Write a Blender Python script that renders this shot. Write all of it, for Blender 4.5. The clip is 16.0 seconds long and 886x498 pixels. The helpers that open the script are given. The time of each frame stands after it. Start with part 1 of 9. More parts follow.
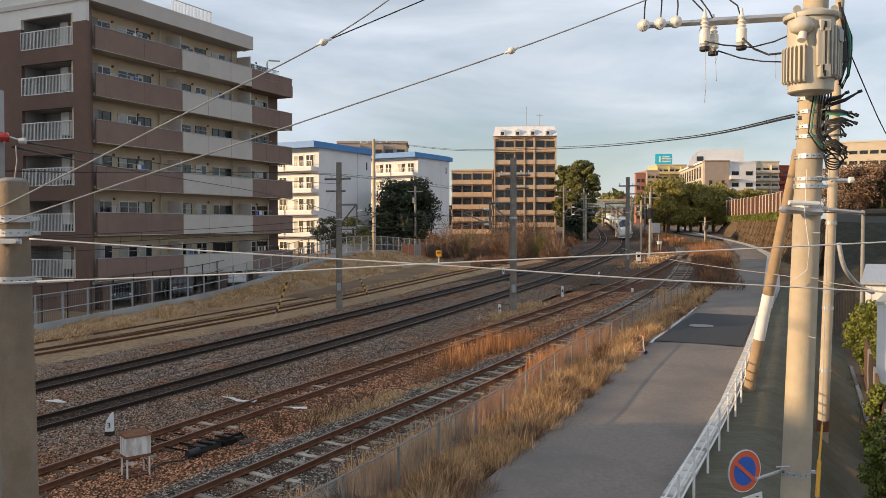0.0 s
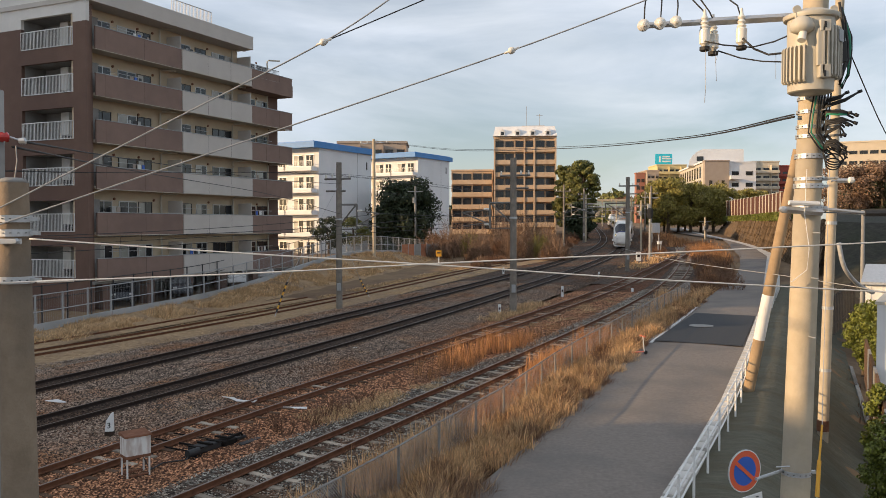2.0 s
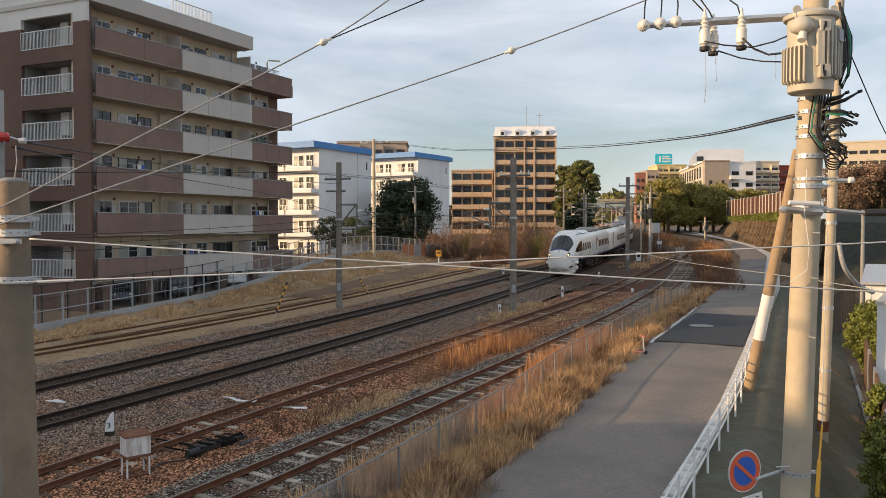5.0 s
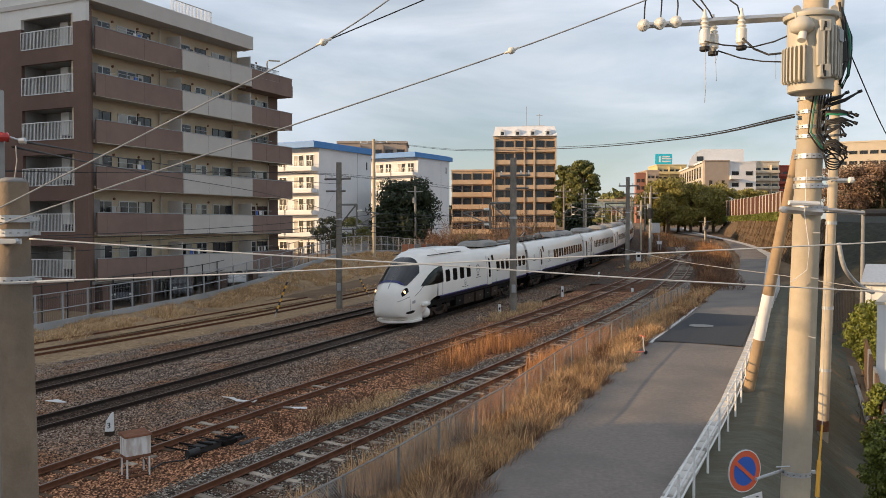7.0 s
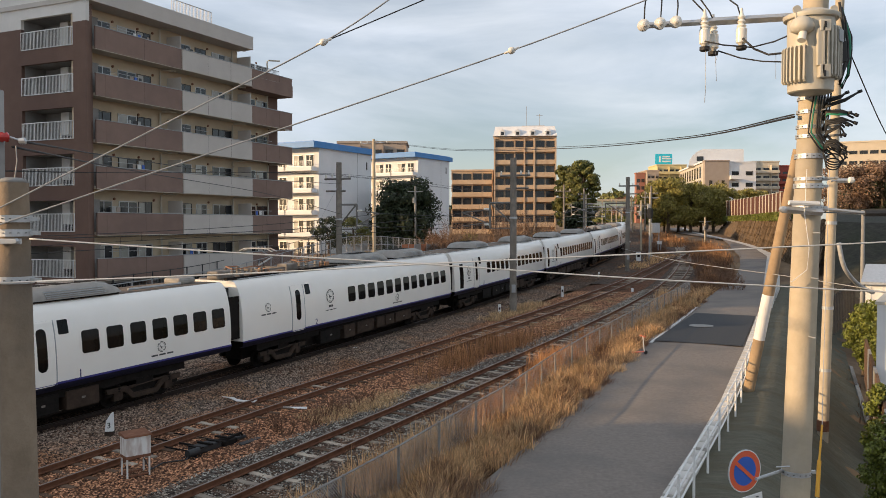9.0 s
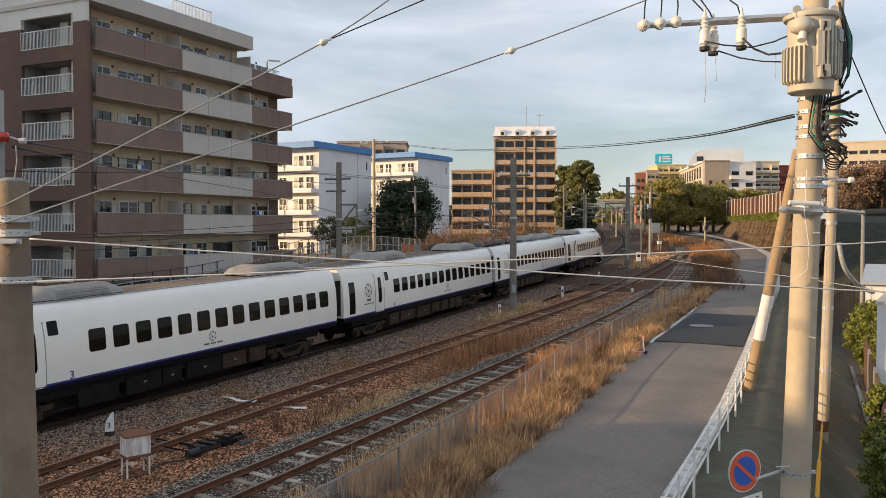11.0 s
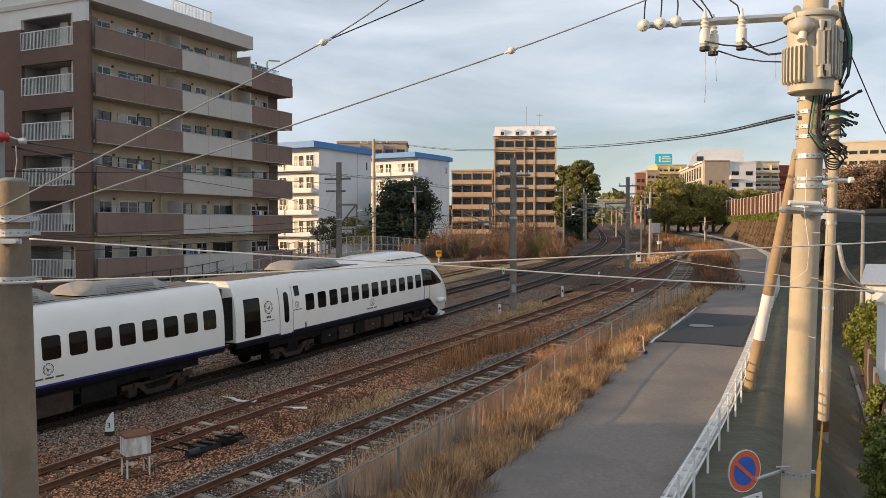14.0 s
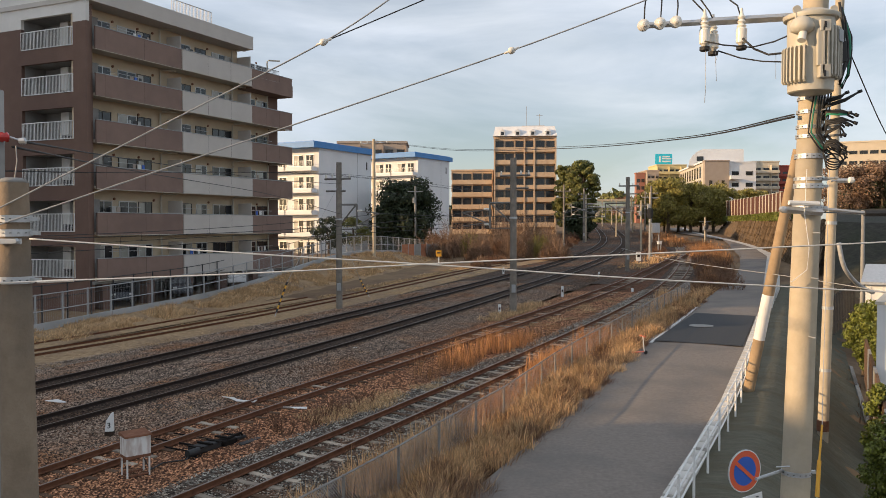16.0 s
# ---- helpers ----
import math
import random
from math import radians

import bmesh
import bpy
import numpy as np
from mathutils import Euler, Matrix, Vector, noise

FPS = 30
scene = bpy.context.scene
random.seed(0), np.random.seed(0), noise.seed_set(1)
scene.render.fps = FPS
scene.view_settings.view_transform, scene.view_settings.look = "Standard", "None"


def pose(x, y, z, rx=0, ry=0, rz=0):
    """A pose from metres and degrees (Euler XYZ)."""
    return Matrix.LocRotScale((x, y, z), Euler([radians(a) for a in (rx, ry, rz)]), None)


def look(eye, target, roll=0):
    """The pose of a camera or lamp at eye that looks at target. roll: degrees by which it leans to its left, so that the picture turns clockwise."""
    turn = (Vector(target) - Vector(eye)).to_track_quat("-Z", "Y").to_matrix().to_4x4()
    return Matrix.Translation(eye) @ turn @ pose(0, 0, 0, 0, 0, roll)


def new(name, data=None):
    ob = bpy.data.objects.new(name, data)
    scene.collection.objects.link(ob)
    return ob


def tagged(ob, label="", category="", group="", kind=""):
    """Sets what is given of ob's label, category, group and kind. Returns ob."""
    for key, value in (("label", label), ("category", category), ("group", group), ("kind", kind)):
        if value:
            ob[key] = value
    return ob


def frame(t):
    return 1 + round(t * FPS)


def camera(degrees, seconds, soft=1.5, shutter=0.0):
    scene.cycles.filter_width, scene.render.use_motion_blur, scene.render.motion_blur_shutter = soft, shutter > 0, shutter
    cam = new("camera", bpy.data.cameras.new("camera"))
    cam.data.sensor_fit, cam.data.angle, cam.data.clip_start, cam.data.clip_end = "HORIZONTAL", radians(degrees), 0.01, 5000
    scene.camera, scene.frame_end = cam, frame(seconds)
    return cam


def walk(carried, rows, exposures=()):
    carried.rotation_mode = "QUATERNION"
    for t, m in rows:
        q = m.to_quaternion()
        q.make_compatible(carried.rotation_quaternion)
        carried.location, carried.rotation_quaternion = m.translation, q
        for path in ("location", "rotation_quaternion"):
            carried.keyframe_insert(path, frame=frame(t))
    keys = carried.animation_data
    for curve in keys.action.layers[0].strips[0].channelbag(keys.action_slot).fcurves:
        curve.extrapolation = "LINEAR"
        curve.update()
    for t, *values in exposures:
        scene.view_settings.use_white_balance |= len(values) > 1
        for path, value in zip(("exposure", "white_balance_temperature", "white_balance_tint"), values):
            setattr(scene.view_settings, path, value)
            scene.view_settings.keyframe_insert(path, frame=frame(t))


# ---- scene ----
# The camera stands still on high ground beside the railway.
cam = camera(56.8, 16.0, soft=0.7)
EYE = (0.0, 0.0, 6.35)
VIEW = look(EYE, (0.0, 100.0, 6.35 - 2.8276))
walk(cam, [(0.0, VIEW), (16.0, VIEW)])

# ---- sky, sun, exposure ----
SUN_FROM = Vector((-0.97, -0.24, 0.0)).normalized()
SUN_HIGH = radians(13)


def make_world():
    world = bpy.data.worlds.new("sky")
    world.use_nodes = True
    scene.world = world
    nt = world.node_tree
    nt.nodes.clear()
    out = nt.nodes.new("ShaderNodeOutputWorld")
    bg = nt.nodes.new("ShaderNodeBackground")
    sky = nt.nodes.new("ShaderNodeTexSky")
    sky.sky_type = "NISHITA"
    sky.sun_disc = False
    sky.sun_elevation = SUN_HIGH
    sky.sun_rotation = math.atan2(SUN_FROM.x, SUN_FROM.y)
    sky.air_density, sky.dust_density, sky.ozone_density = 1.0, 0.6, 1.6
    co = nt.nodes.new("ShaderNodeTexCoord")
    mp = nt.nodes.new("ShaderNodeMapping")
    mp.inputs["Scale"].default_value = (1.0, 1.4, 3.6)
    mp.inputs["Rotation"].default_value = (0.0, radians(-8), 0.0)
    n1 = nt.nodes.new("ShaderNodeTexNoise")
    n1.inputs["Scale"].default_value, n1.inputs["Detail"].default_value = 1.9, 8
    n1.inputs["Roughness"].default_value, n1.inputs["Distortion"].default_value = 0.55, 0.4
    ramp = nt.nodes.new("ShaderNodeValToRGB")
    ramp.color_ramp.elements[0].position, ramp.color_ramp.elements[1].position = 0.38, 0.64
    ramp.color_ramp.elements[0].color = (0.3, 0.3, 0.3, 1)
    ramp.color_ramp.elements[1].color = (0.92, 0.92, 0.92, 1)
    n2 = nt.nodes.new("ShaderNodeTexNoise")
    n2.inputs["Scale"].default_value, n2.inputs["Detail"].default_value = 4.5, 6
    tone = nt.nodes.new("ShaderNodeMix")
    tone.data_type = "RGBA"
    tone.inputs["A"].default_value = (5.7, 6.6, 8.1, 1)
    tone.inputs["B"].default_value = (9.3, 9.5, 9.8, 1)
    mix = nt.nodes.new("ShaderNodeMix")
    mix.data_type = "RGBA"
    lk = nt.links.new
    lk(co.outputs["Generated"], mp.inputs["Vector"])
    lk(mp.outputs["Vector"], n1.inputs["Vector"])
    lk(mp.outputs["Vector"], n2.inputs["Vector"])
    lk(n1.outputs["Fac"], ramp.inputs["Fac"])
    lk(n2.outputs["Fac"], tone.inputs["Factor"])
    lk(ramp.outputs["Color"], mix.inputs["Factor"])
    lk(sky.outputs["Color"], mix.inputs["A"])
    lk(tone.outputs["Result"], mix.inputs["B"])
    lk(mix.outputs["Result"], bg.inputs["Color"])
    bg.inputs["Strength"].default_value = 0.108
    lk(bg.outputs["Background"], out.inputs["Surface"])


make_world()
sun_data = bpy.data.lights.new("sun", "SUN")
sun_data.energy, sun_data.angle, sun_data.color = 5.0, radians(0.6), (1.0, 0.68, 0.38)
sun_ob = new("sun", sun_data)
sun_ob.matrix_world = look((0, 0, 60), Vector((0, 0, 60)) - (SUN_FROM * math.cos(SUN_HIGH) + Vector((0, 0, math.sin(SUN_HIGH)))))
scene.view_settings.exposure = 0.07


# ---- materials ----
def material(name, a, b=None, scale=4.0, rough=0.8, metal=0.0, bump=0.0, bscale=None, large=None, lscale=0.3, amount=0.5, spread=0.0, glow=0.0, spec=0.5, stretch=(1, 1, 1), cell=0.0):
    """Grain between colours a and b, wear of colour large in patches, and fine relief."""
    m = bpy.data.materials.new(name)
    spec = min(spec, 0.25) if rough >= 0.8 else spec
    m.use_nodes = True
    nt = m.node_tree
    p = nt.nodes["Principled BSDF"]
    p.inputs["Roughness"].default_value, p.inputs["Metallic"].default_value = rough, metal
    p.inputs["Specular IOR Level"].default_value = spec
    lk = nt.links.new
    col4 = lambda c: (c[0], c[1], c[2], 1)
    if b is None:
        p.inputs["Base Color"].default_value = col4(a)
        last = None
    else:
        co = nt.nodes.new("ShaderNodeTexCoord")
        mp = nt.nodes.new("ShaderNodeMapping")
        mp.inputs["Scale"].default_value = stretch
        lk(co.outputs["Object"], mp.inputs["Vector"])
        n = nt.nodes.new("ShaderNodeTexNoise")
        n.inputs["Scale"].default_value, n.inputs["Detail"].default_value = scale, 6
        n.inputs["Roughness"].default_value = 0.65
        lk(mp.outputs["Vector"], n.inputs["Vector"])
        r = nt.nodes.new("ShaderNodeMapRange")
        r.inputs["From Min"].default_value, r.inputs["From Max"].default_value = 0.3, 0.7
        lk(n.outputs["Fac"], r.inputs["Value"])
        mx = nt.nodes.new("ShaderNodeMix")
        mx.data_type = "RGBA"
        mx.inputs["A"].default_value, mx.inputs["B"].default_value = col4(a), col4(b)
        lk(r.outputs["Result"], mx.inputs["Factor"])
        last = mx.outputs["Result"]
        if large is not None:
            n2 = nt.nodes.new("ShaderNodeTexNoise")
            n2.inputs["Scale"].default_value, n2.inputs["Detail"].default_value = lscale, 5
            lk(mp.outputs["Vector"], n2.inputs["Vector"])
            r2 = nt.nodes.new("ShaderNodeMapRange")
            r2.inputs["From Min"].default_value, r2.inputs["From Max"].default_value = 0.45, 0.65
            r2.inputs["To Max"].default_value = amount
            lk(n2.outputs["Fac"], r2.inputs["Value"])
            m2 = nt.nodes.new("ShaderNodeMix")
            m2.data_type = "RGBA"
            m2.inputs["B"].default_value = col4(large)
            lk(r2.outputs["Result"], m2.inputs["Factor"])
            lk(last, m2.inputs["A"])
            last = m2.outputs["Result"]
        if spread:
            oi = nt.nodes.new("ShaderNodeObjectInfo")
            ge = nt.nodes.new("ShaderNodeNewGeometry")
            ad = nt.nodes.new("ShaderNodeMath")
            ad.operation = "ADD"
            lk(oi.outputs["Random"], ad.inputs[0])
            lk(ge.outputs["Random Per Island"], ad.inputs[1])
            fr = nt.nodes.new("ShaderNodeMath")
            fr.operation = "FRACT"
            lk(ad.outputs[0], fr.inputs[0])
            r3 = nt.nodes.new("ShaderNodeMapRange")
            r3.inputs["To Min"].default_value, r3.inputs["To Max"].default_value = 1 - spread, 1 + spread
            lk(fr.outputs[0], r3.inputs["Value"])
            hs = nt.nodes.new("ShaderNodeHueSaturation")
            lk(r3.outputs["Result"], hs.inputs["Value"])
            lk(last, hs.inputs["Color"])
            last = hs.outputs["Color"]
        if cell:
            vo = nt.nodes.new("ShaderNodeTexVoronoi")
            vo.inputs["Scale"].default_value = cell
            lk(mp.outputs["Vector"], vo.inputs["Vector"])
            sp = nt.nodes.new("ShaderNodeSeparateColor")
            lk(vo.outputs["Color"], sp.inputs["Color"])
            rv = nt.nodes.new("ShaderNodeMapRange")
            rv.inputs["To Min"].default_value, rv.inputs["To Max"].default_value = 0.3, 2.1
            lk(sp.outputs["Red"], rv.inputs["Value"])
            hv = nt.nodes.new("ShaderNodeHueSaturation")
            lk(rv.outputs["Result"], hv.inputs["Value"])
            lk(last, hv.inputs["Color"])
            last = hv.outputs["Color"]
            bv = nt.nodes.new("ShaderNodeBump")
            bv.invert = True
            bv.inputs["Strength"].default_value, bv.inputs["Distance"].default_value = 1.0, 0.05
            lk(vo.outputs["Distance"], bv.inputs["Height"])
            lk(bv.outputs["Normal"], p.inputs["Normal"])
        lk(last, p.inputs["Base Color"])
        if bump and not cell:
            nb = nt.nodes.new("ShaderNodeTexNoise")
            nb.inputs["Scale"].default_value, nb.inputs["Detail"].default_value = bscale or scale * 3, 4
            lk(mp.outputs["Vector"], nb.inputs["Vector"])
            bp = nt.nodes.new("ShaderNodeBump")
            bp.inputs["Strength"].default_value, bp.inputs["Distance"].default_value = bump, 0.05
            lk(nb.outputs["Fac"], bp.inputs["Height"])
            lk(bp.outputs["Normal"], p.inputs["Normal"])
    if glow:
        p.inputs["Emission Color"].default_value = col4(a)
        p.inputs["Emission Strength"].default_value = glow
    return m


EARTH = material("earth", (0.12, 0.075, 0.045), (0.22, 0.145, 0.088), 1.3, 0.95, bump=0.6, bscale=9, large=(0.31, 0.215, 0.12), lscale=0.12, amount=0.6)
STRAW_GROUND = material("straw_ground", (0.22, 0.14, 0.075), (0.52, 0.365, 0.21), 5, 0.95, bump=1.0, bscale=14, large=(0.2, 0.14, 0.1), lscale=0.3, amount=0.6)
OILY_BALLAST = material("brake_dust_ballast", (0.024, 0.016, 0.012), (0.06, 0.042, 0.032), 7, 0.95, large=(0.05, 0.026, 0.015), lscale=0.5, amount=0.6, cell=17, spec=0.2)
STONE_OILY = material("brake_dust_stone_chips", (0.055, 0.039, 0.029), (0.16, 0.118, 0.091), 3, 0.95, large=(0.1, 0.05, 0.026), lscale=0.5, amount=0.6, spread=0.9, spec=0.2)
BALLAST = material("grey_ballast", (0.042, 0.031, 0.024), (0.11, 0.084, 0.066), 7, 0.95, large=(0.12, 0.058, 0.03), lscale=0.3, amount=0.75, cell=17, spec=0.2)
RUST_BALLAST = material("rusty_ballast", (0.062, 0.025, 0.012), (0.15, 0.067, 0.034), 5, 0.95, large=(0.11, 0.062, 0.04), lscale=0.35, amount=0.6, cell=20, spec=0.2)
STONE_GREY = material("grey_stone_chips", (0.15, 0.107, 0.079), (0.37, 0.28, 0.215), 3, 0.95, large=(0.27, 0.125, 0.055), lscale=0.4, amount=0.75, spread=0.95, spec=0.2)
STONE_BROWN = material("brown_stone_chips", (0.29, 0.13, 0.065), (0.56, 0.3, 0.17), 3, 0.95, large=(0.17, 0.105, 0.075), lscale=0.5, amount=0.6, spread=0.9, spec=0.2)
STONE_PALE = material("pale_gravel", (0.2, 0.15, 0.115), (0.36, 0.28, 0.22), 3, 0.95, spread=0.8, spec=0.2)
STONE_COOL = material("cool_grey_stone_chips", (0.14, 0.132, 0.112), (0.42, 0.395, 0.34), 3, 0.95, large=(0.2, 0.11, 0.06), lscale=0.6, amount=0.5, spread=0.95, spec=0.2)
ASPHALT = material("worn_asphalt", (0.2, 0.171, 0.147), (0.27, 0.234, 0.203), 9, 0.88, bump=0.35, bscale=60, large=(0.15, 0.138, 0.128), lscale=0.35, amount=0.7)
ASPHALT_NEW = material("fresh_asphalt", (0.042, 0.044, 0.048), (0.062, 0.063, 0.066), 8, 0.82, bump=0.25, bscale=60)
PAINT_LINE = material("road_paint", (0.55, 0.55, 0.53), (0.72, 0.72, 0.7), 7, 0.7)
RAIL = material("brown_rail_steel", (0.018, 0.01, 0.007), (0.038, 0.021, 0.014), 6, 0.65, 0.3)
RAIL_RUST = material("rusty_rail_steel", (0.11, 0.045, 0.025), (0.21, 0.095, 0.05), 5, 0.85, 0.1)
RAIL_TOP = material("polished_rail_head", (0.17, 0.14, 0.12), (0.11, 0.085, 0.07), 5, 0.4, 0.8)
RAIL_TOP_DULL = material("dull_rail_head", (0.22, 0.16, 0.13), (0.3, 0.25, 0.22), 5, 0.5, 0.6)
SLEEPER = material("concrete_sleeper", (0.33, 0.27, 0.21), (0.46, 0.39, 0.31), 6, 0.9, bump=0.2, large=(0.25, 0.2, 0.16), lscale=1.5, amount=0.6, spread=0.35)
SLEEPER_WOOD = material("wooden_sleeper", (0.07, 0.042, 0.027), (0.16, 0.1, 0.064), 7, 0.95, bump=0.4, spread=0.45, stretch=(1, 6, 6))
CONCRETE = material("pole_concrete", (0.46, 0.385, 0.27), (0.56, 0.475, 0.35), 3.5, 0.85, bump=0.12, bscale=30, large=(0.3, 0.28, 0.25), lscale=0.9, amount=0.5)
CONCRETE_DARK = material("weathered_concrete", (0.27, 0.26, 0.24), (0.37, 0.36, 0.34), 3, 0.9, bump=0.2, large=(0.18, 0.175, 0.165), lscale=0.6, amount=0.6)
GALV = material("galvanised_steel", (0.45, 0.47, 0.48), (0.6, 0.61, 0.62), 8, 0.45, 0.6)
STEEL_GREY = material("grey_painted_steel", (0.34, 0.35, 0.36), (0.42, 0.43, 0.43), 5, 0.55, 0.2)
BLACK = material("black_rubber", (0.015, 0.015, 0.016), (0.03, 0.03, 0.03), 8, 0.6)
CABLE_GREY = material("grey_cable", (0.32, 0.32, 0.31), (0.45, 0.44, 0.42), 9, 0.5)
CABLE_PALE = material("pale_cable", (0.62, 0.6, 0.55), (0.74, 0.72, 0.68), 9, 0.45)
WHITE_PAINT = material("white_paint", (0.76, 0.76, 0.74), (0.83, 0.83, 0.81), 3, 0.5, large=(0.66, 0.64, 0.6), lscale=1.2, amount=0.4)
TANK_GREY = material("transformer_grey_paint", (0.5, 0.47, 0.39), (0.56, 0.53, 0.45), 3, 0.5, large=(0.4, 0.37, 0.3), lscale=1.5, amount=0.5)
FENCE_GALV = material("dull_fence_galvanising", (0.24, 0.235, 0.22), (0.34, 0.33, 0.31), 6, 0.7, 0.2, large=(0.2, 0.12, 0.07), lscale=2.0, amount=0.5)
PORCELAIN = material("white_porcelain", (0.75, 0.72, 0.64), (0.82, 0.8, 0.73), 4, 0.2)
TRAIN_WHITE = material("train_white_paint", (0.9, 0.862, 0.79), (0.92, 0.885, 0.82), 1.2, 0.22, bump=0.01, bscale=2, large=(0.8, 0.77, 0.71), lscale=0.5, amount=0.3)
TRAIN_BLUE = material("train_deep_blue_paint", (0.02, 0.022, 0.11), (0.028, 0.03, 0.14), 2, 0.3)
SILL_NAVY = material("train_black_navy_sill", (0.006, 0.007, 0.018), (0.011, 0.012, 0.03), 2, 0.45, spec=0.3)
EMBLEM_DARK = material("dark_grey_transfer", (0.06, 0.058, 0.055), (0.1, 0.097, 0.09), 9, 0.5)
GEAR_GREY = material("weathered_roof_gear", (0.16, 0.145, 0.125), (0.3, 0.275, 0.24), 5, 0.7, large=(0.1, 0.06, 0.04), lscale=2.5, amount=0.7)
COPPER = material("tarnished_copper", (0.36, 0.17, 0.09), (0.5, 0.27, 0.15), 6, 0.5, 0.6)
TRAIN_GLASS = material("tinted_train_glass", (0.004, 0.004, 0.004), (0.008, 0.008, 0.008), 2, 0.08, spec=0.14)
WINDSCREEN = material("dark_windscreen_glass", (0.01, 0.011, 0.013), (0.02, 0.021, 0.024), 2, 0.04, spec=0.75)
TRAIN_ROOF = material("train_roof_grime", (0.16, 0.12, 0.09), (0.26, 0.2, 0.15), 3, 0.85, large=(0.1, 0.08, 0.065), lscale=0.7, amount=0.6)
UNDERFRAME = material("dark_underframe", (0.006, 0.005, 0.004), (0.018, 0.014, 0.012), 4, 0.85, spec=0.2)
EQUIP_BOX = material("dusty_equipment_box", (0.032, 0.022, 0.016), (0.07, 0.047, 0.034), 3, 0.85, spec=0.2)
AC_GREY = material("air_conditioner_grey", (0.24, 0.225, 0.2), (0.36, 0.34, 0.305), 3, 0.6, large=(0.3, 0.26, 0.22), lscale=1.2, amount=0.5)
LAMP_WARM = material("headlamp_glow", (1.0, 0.66, 0.3), glow=2.6)
LAMP_GREEN = material("signal_green_glow", (0.05, 1.0, 0.55), glow=5.0)
BROWN_WALL = material("brown_wall_paint", (0.165, 0.104, 0.08), (0.19, 0.12, 0.093), 1.5, 0.85, bump=0.08, bscale=25, large=(0.13, 0.084, 0.07), lscale=0.25, amount=0.5)
# Grey lowered so that the wall colour carries the shade of recesses and parking floor.
RECESS_GREY = material("shade_darkened_recess_grey", (0.26, 0.25, 0.235), (0.32, 0.31, 0.29), 1.5, 0.85, large=(0.2, 0.19, 0.18), lscale=0.6, amount=0.5)
BROWN_PANEL = material("brown_parapet", (0.235, 0.16, 0.128), (0.265, 0.182, 0.15), 1.5, 0.8, bump=0.05, bscale=25, large=(0.175, 0.12, 0.102), lscale=0.4, amount=0.5)
GREY_PANEL = material("grey_parapet", (0.54, 0.5, 0.455), (0.58, 0.54, 0.495), 1.5, 0.8, bump=0.05, bscale=25, large=(0.46, 0.42, 0.385), lscale=0.4, amount=0.35)
CREAM_WALL = material("cream_wall", (0.56, 0.46, 0.325), (0.62, 0.51, 0.365), 1.5, 0.85, bump=0.06, bscale=25, large=(0.42, 0.35, 0.26), lscale=0.4, amount=0.4)
CREAM_TRIM = material("cream_trim", (0.5, 0.46, 0.38), (0.56, 0.51, 0.43), 2, 0.7)
WHITE_WALL = material("white_rendered_wall", (0.74, 0.745, 0.75), (0.8, 0.8, 0.8), 0.8, 0.85, bump=0.05, bscale=20, large=(0.68, 0.68, 0.68), lscale=0.15, amount=0.45)
BLUE_ROOF = material("blue_metal_roof", (0.045, 0.2, 0.5), (0.06, 0.24, 0.56), 1.2, 0.5)
TAN_WALL = material("tan_tiled_wall", (0.52, 0.385, 0.265), (0.6, 0.455, 0.32), 1.0, 0.8, large=(0.4, 0.26, 0.16), lscale=0.2, amount=0.4)
GLASS = material("dark_window_glass", (0.016, 0.018, 0.02), (0.035, 0.038, 0.042), 0.7, 0.08)
CURTAIN_GLASS = material("curtained_window_glass", (0.3, 0.29, 0.26), (0.5, 0.48, 0.43), 0.9, 0.15)
ALU = material("bronze_window_frame", (0.04, 0.035, 0.03), (0.07, 0.062, 0.055), 4, 0.4, 0.5)
ALU_SILVER = material("silver_window_frame", (0.5, 0.5, 0.5), (0.6, 0.6, 0.6), 4, 0.4, 0.5)
BARK = material("bark", (0.09, 0.065, 0.045), (0.16, 0.12, 0.085), 5, 0.95, bump=0.5)
LEAF = material("evergreen_leaves", (0.08, 0.088, 0.018), (0.19, 0.185, 0.042), 0.6, 0.6, spread=0.5)
LEAF_DARK = material("dark_conifer_leaves", (0.018, 0.03, 0.012), (0.045, 0.06, 0.022), 0.6, 0.65, spread=0.5)
LEAF_OLIVE = material("olive_leaves", (0.17, 0.152, 0.03), (0.37, 0.315, 0.075), 0.5, 0.6, spread=0.5)
HEDGE_LEAF = material("bright_hedge_leaves", (0.075, 0.1, 0.012), (0.2, 0.215, 0.03), 1.0, 0.6, spread=0.4)
STRAW = material("dry_grass", (0.47, 0.28, 0.13), (0.8, 0.53, 0.285), 0.9, 0.9, spread=0.6)
STRAW_PALE = material("pale_dry_grass", (0.47, 0.315, 0.165), (0.7, 0.49, 0.28), 0.7, 0.9, spread=0.6)
STRAW_RED = material("russet_dry_weeds", (0.28, 0.13, 0.06), (0.5, 0.27, 0.125), 0.9, 0.9, spread=0.65)
# Darker copy of the pole concrete; the left pole's shade is in its colour.
POLE_SHADE = material("shaded_pole_concrete", (0.21, 0.16, 0.112), (0.31, 0.243, 0.175), 3, 0.9, bump=0.2, bscale=30, large=(0.15, 0.13, 0.11), lscale=0.8, amount=0.6)
PALE_UPPER = material("pale_grey_upper_wall", (0.72, 0.69, 0.645), (0.77, 0.74, 0.69), 1.5, 0.8, large=(0.56, 0.54, 0.52), lscale=0.3, amount=0.4)
TWIG = material("reddish_twigs", (0.13, 0.068, 0.042), (0.26, 0.15, 0.092), 0.6, 0.9, spread=0.6)
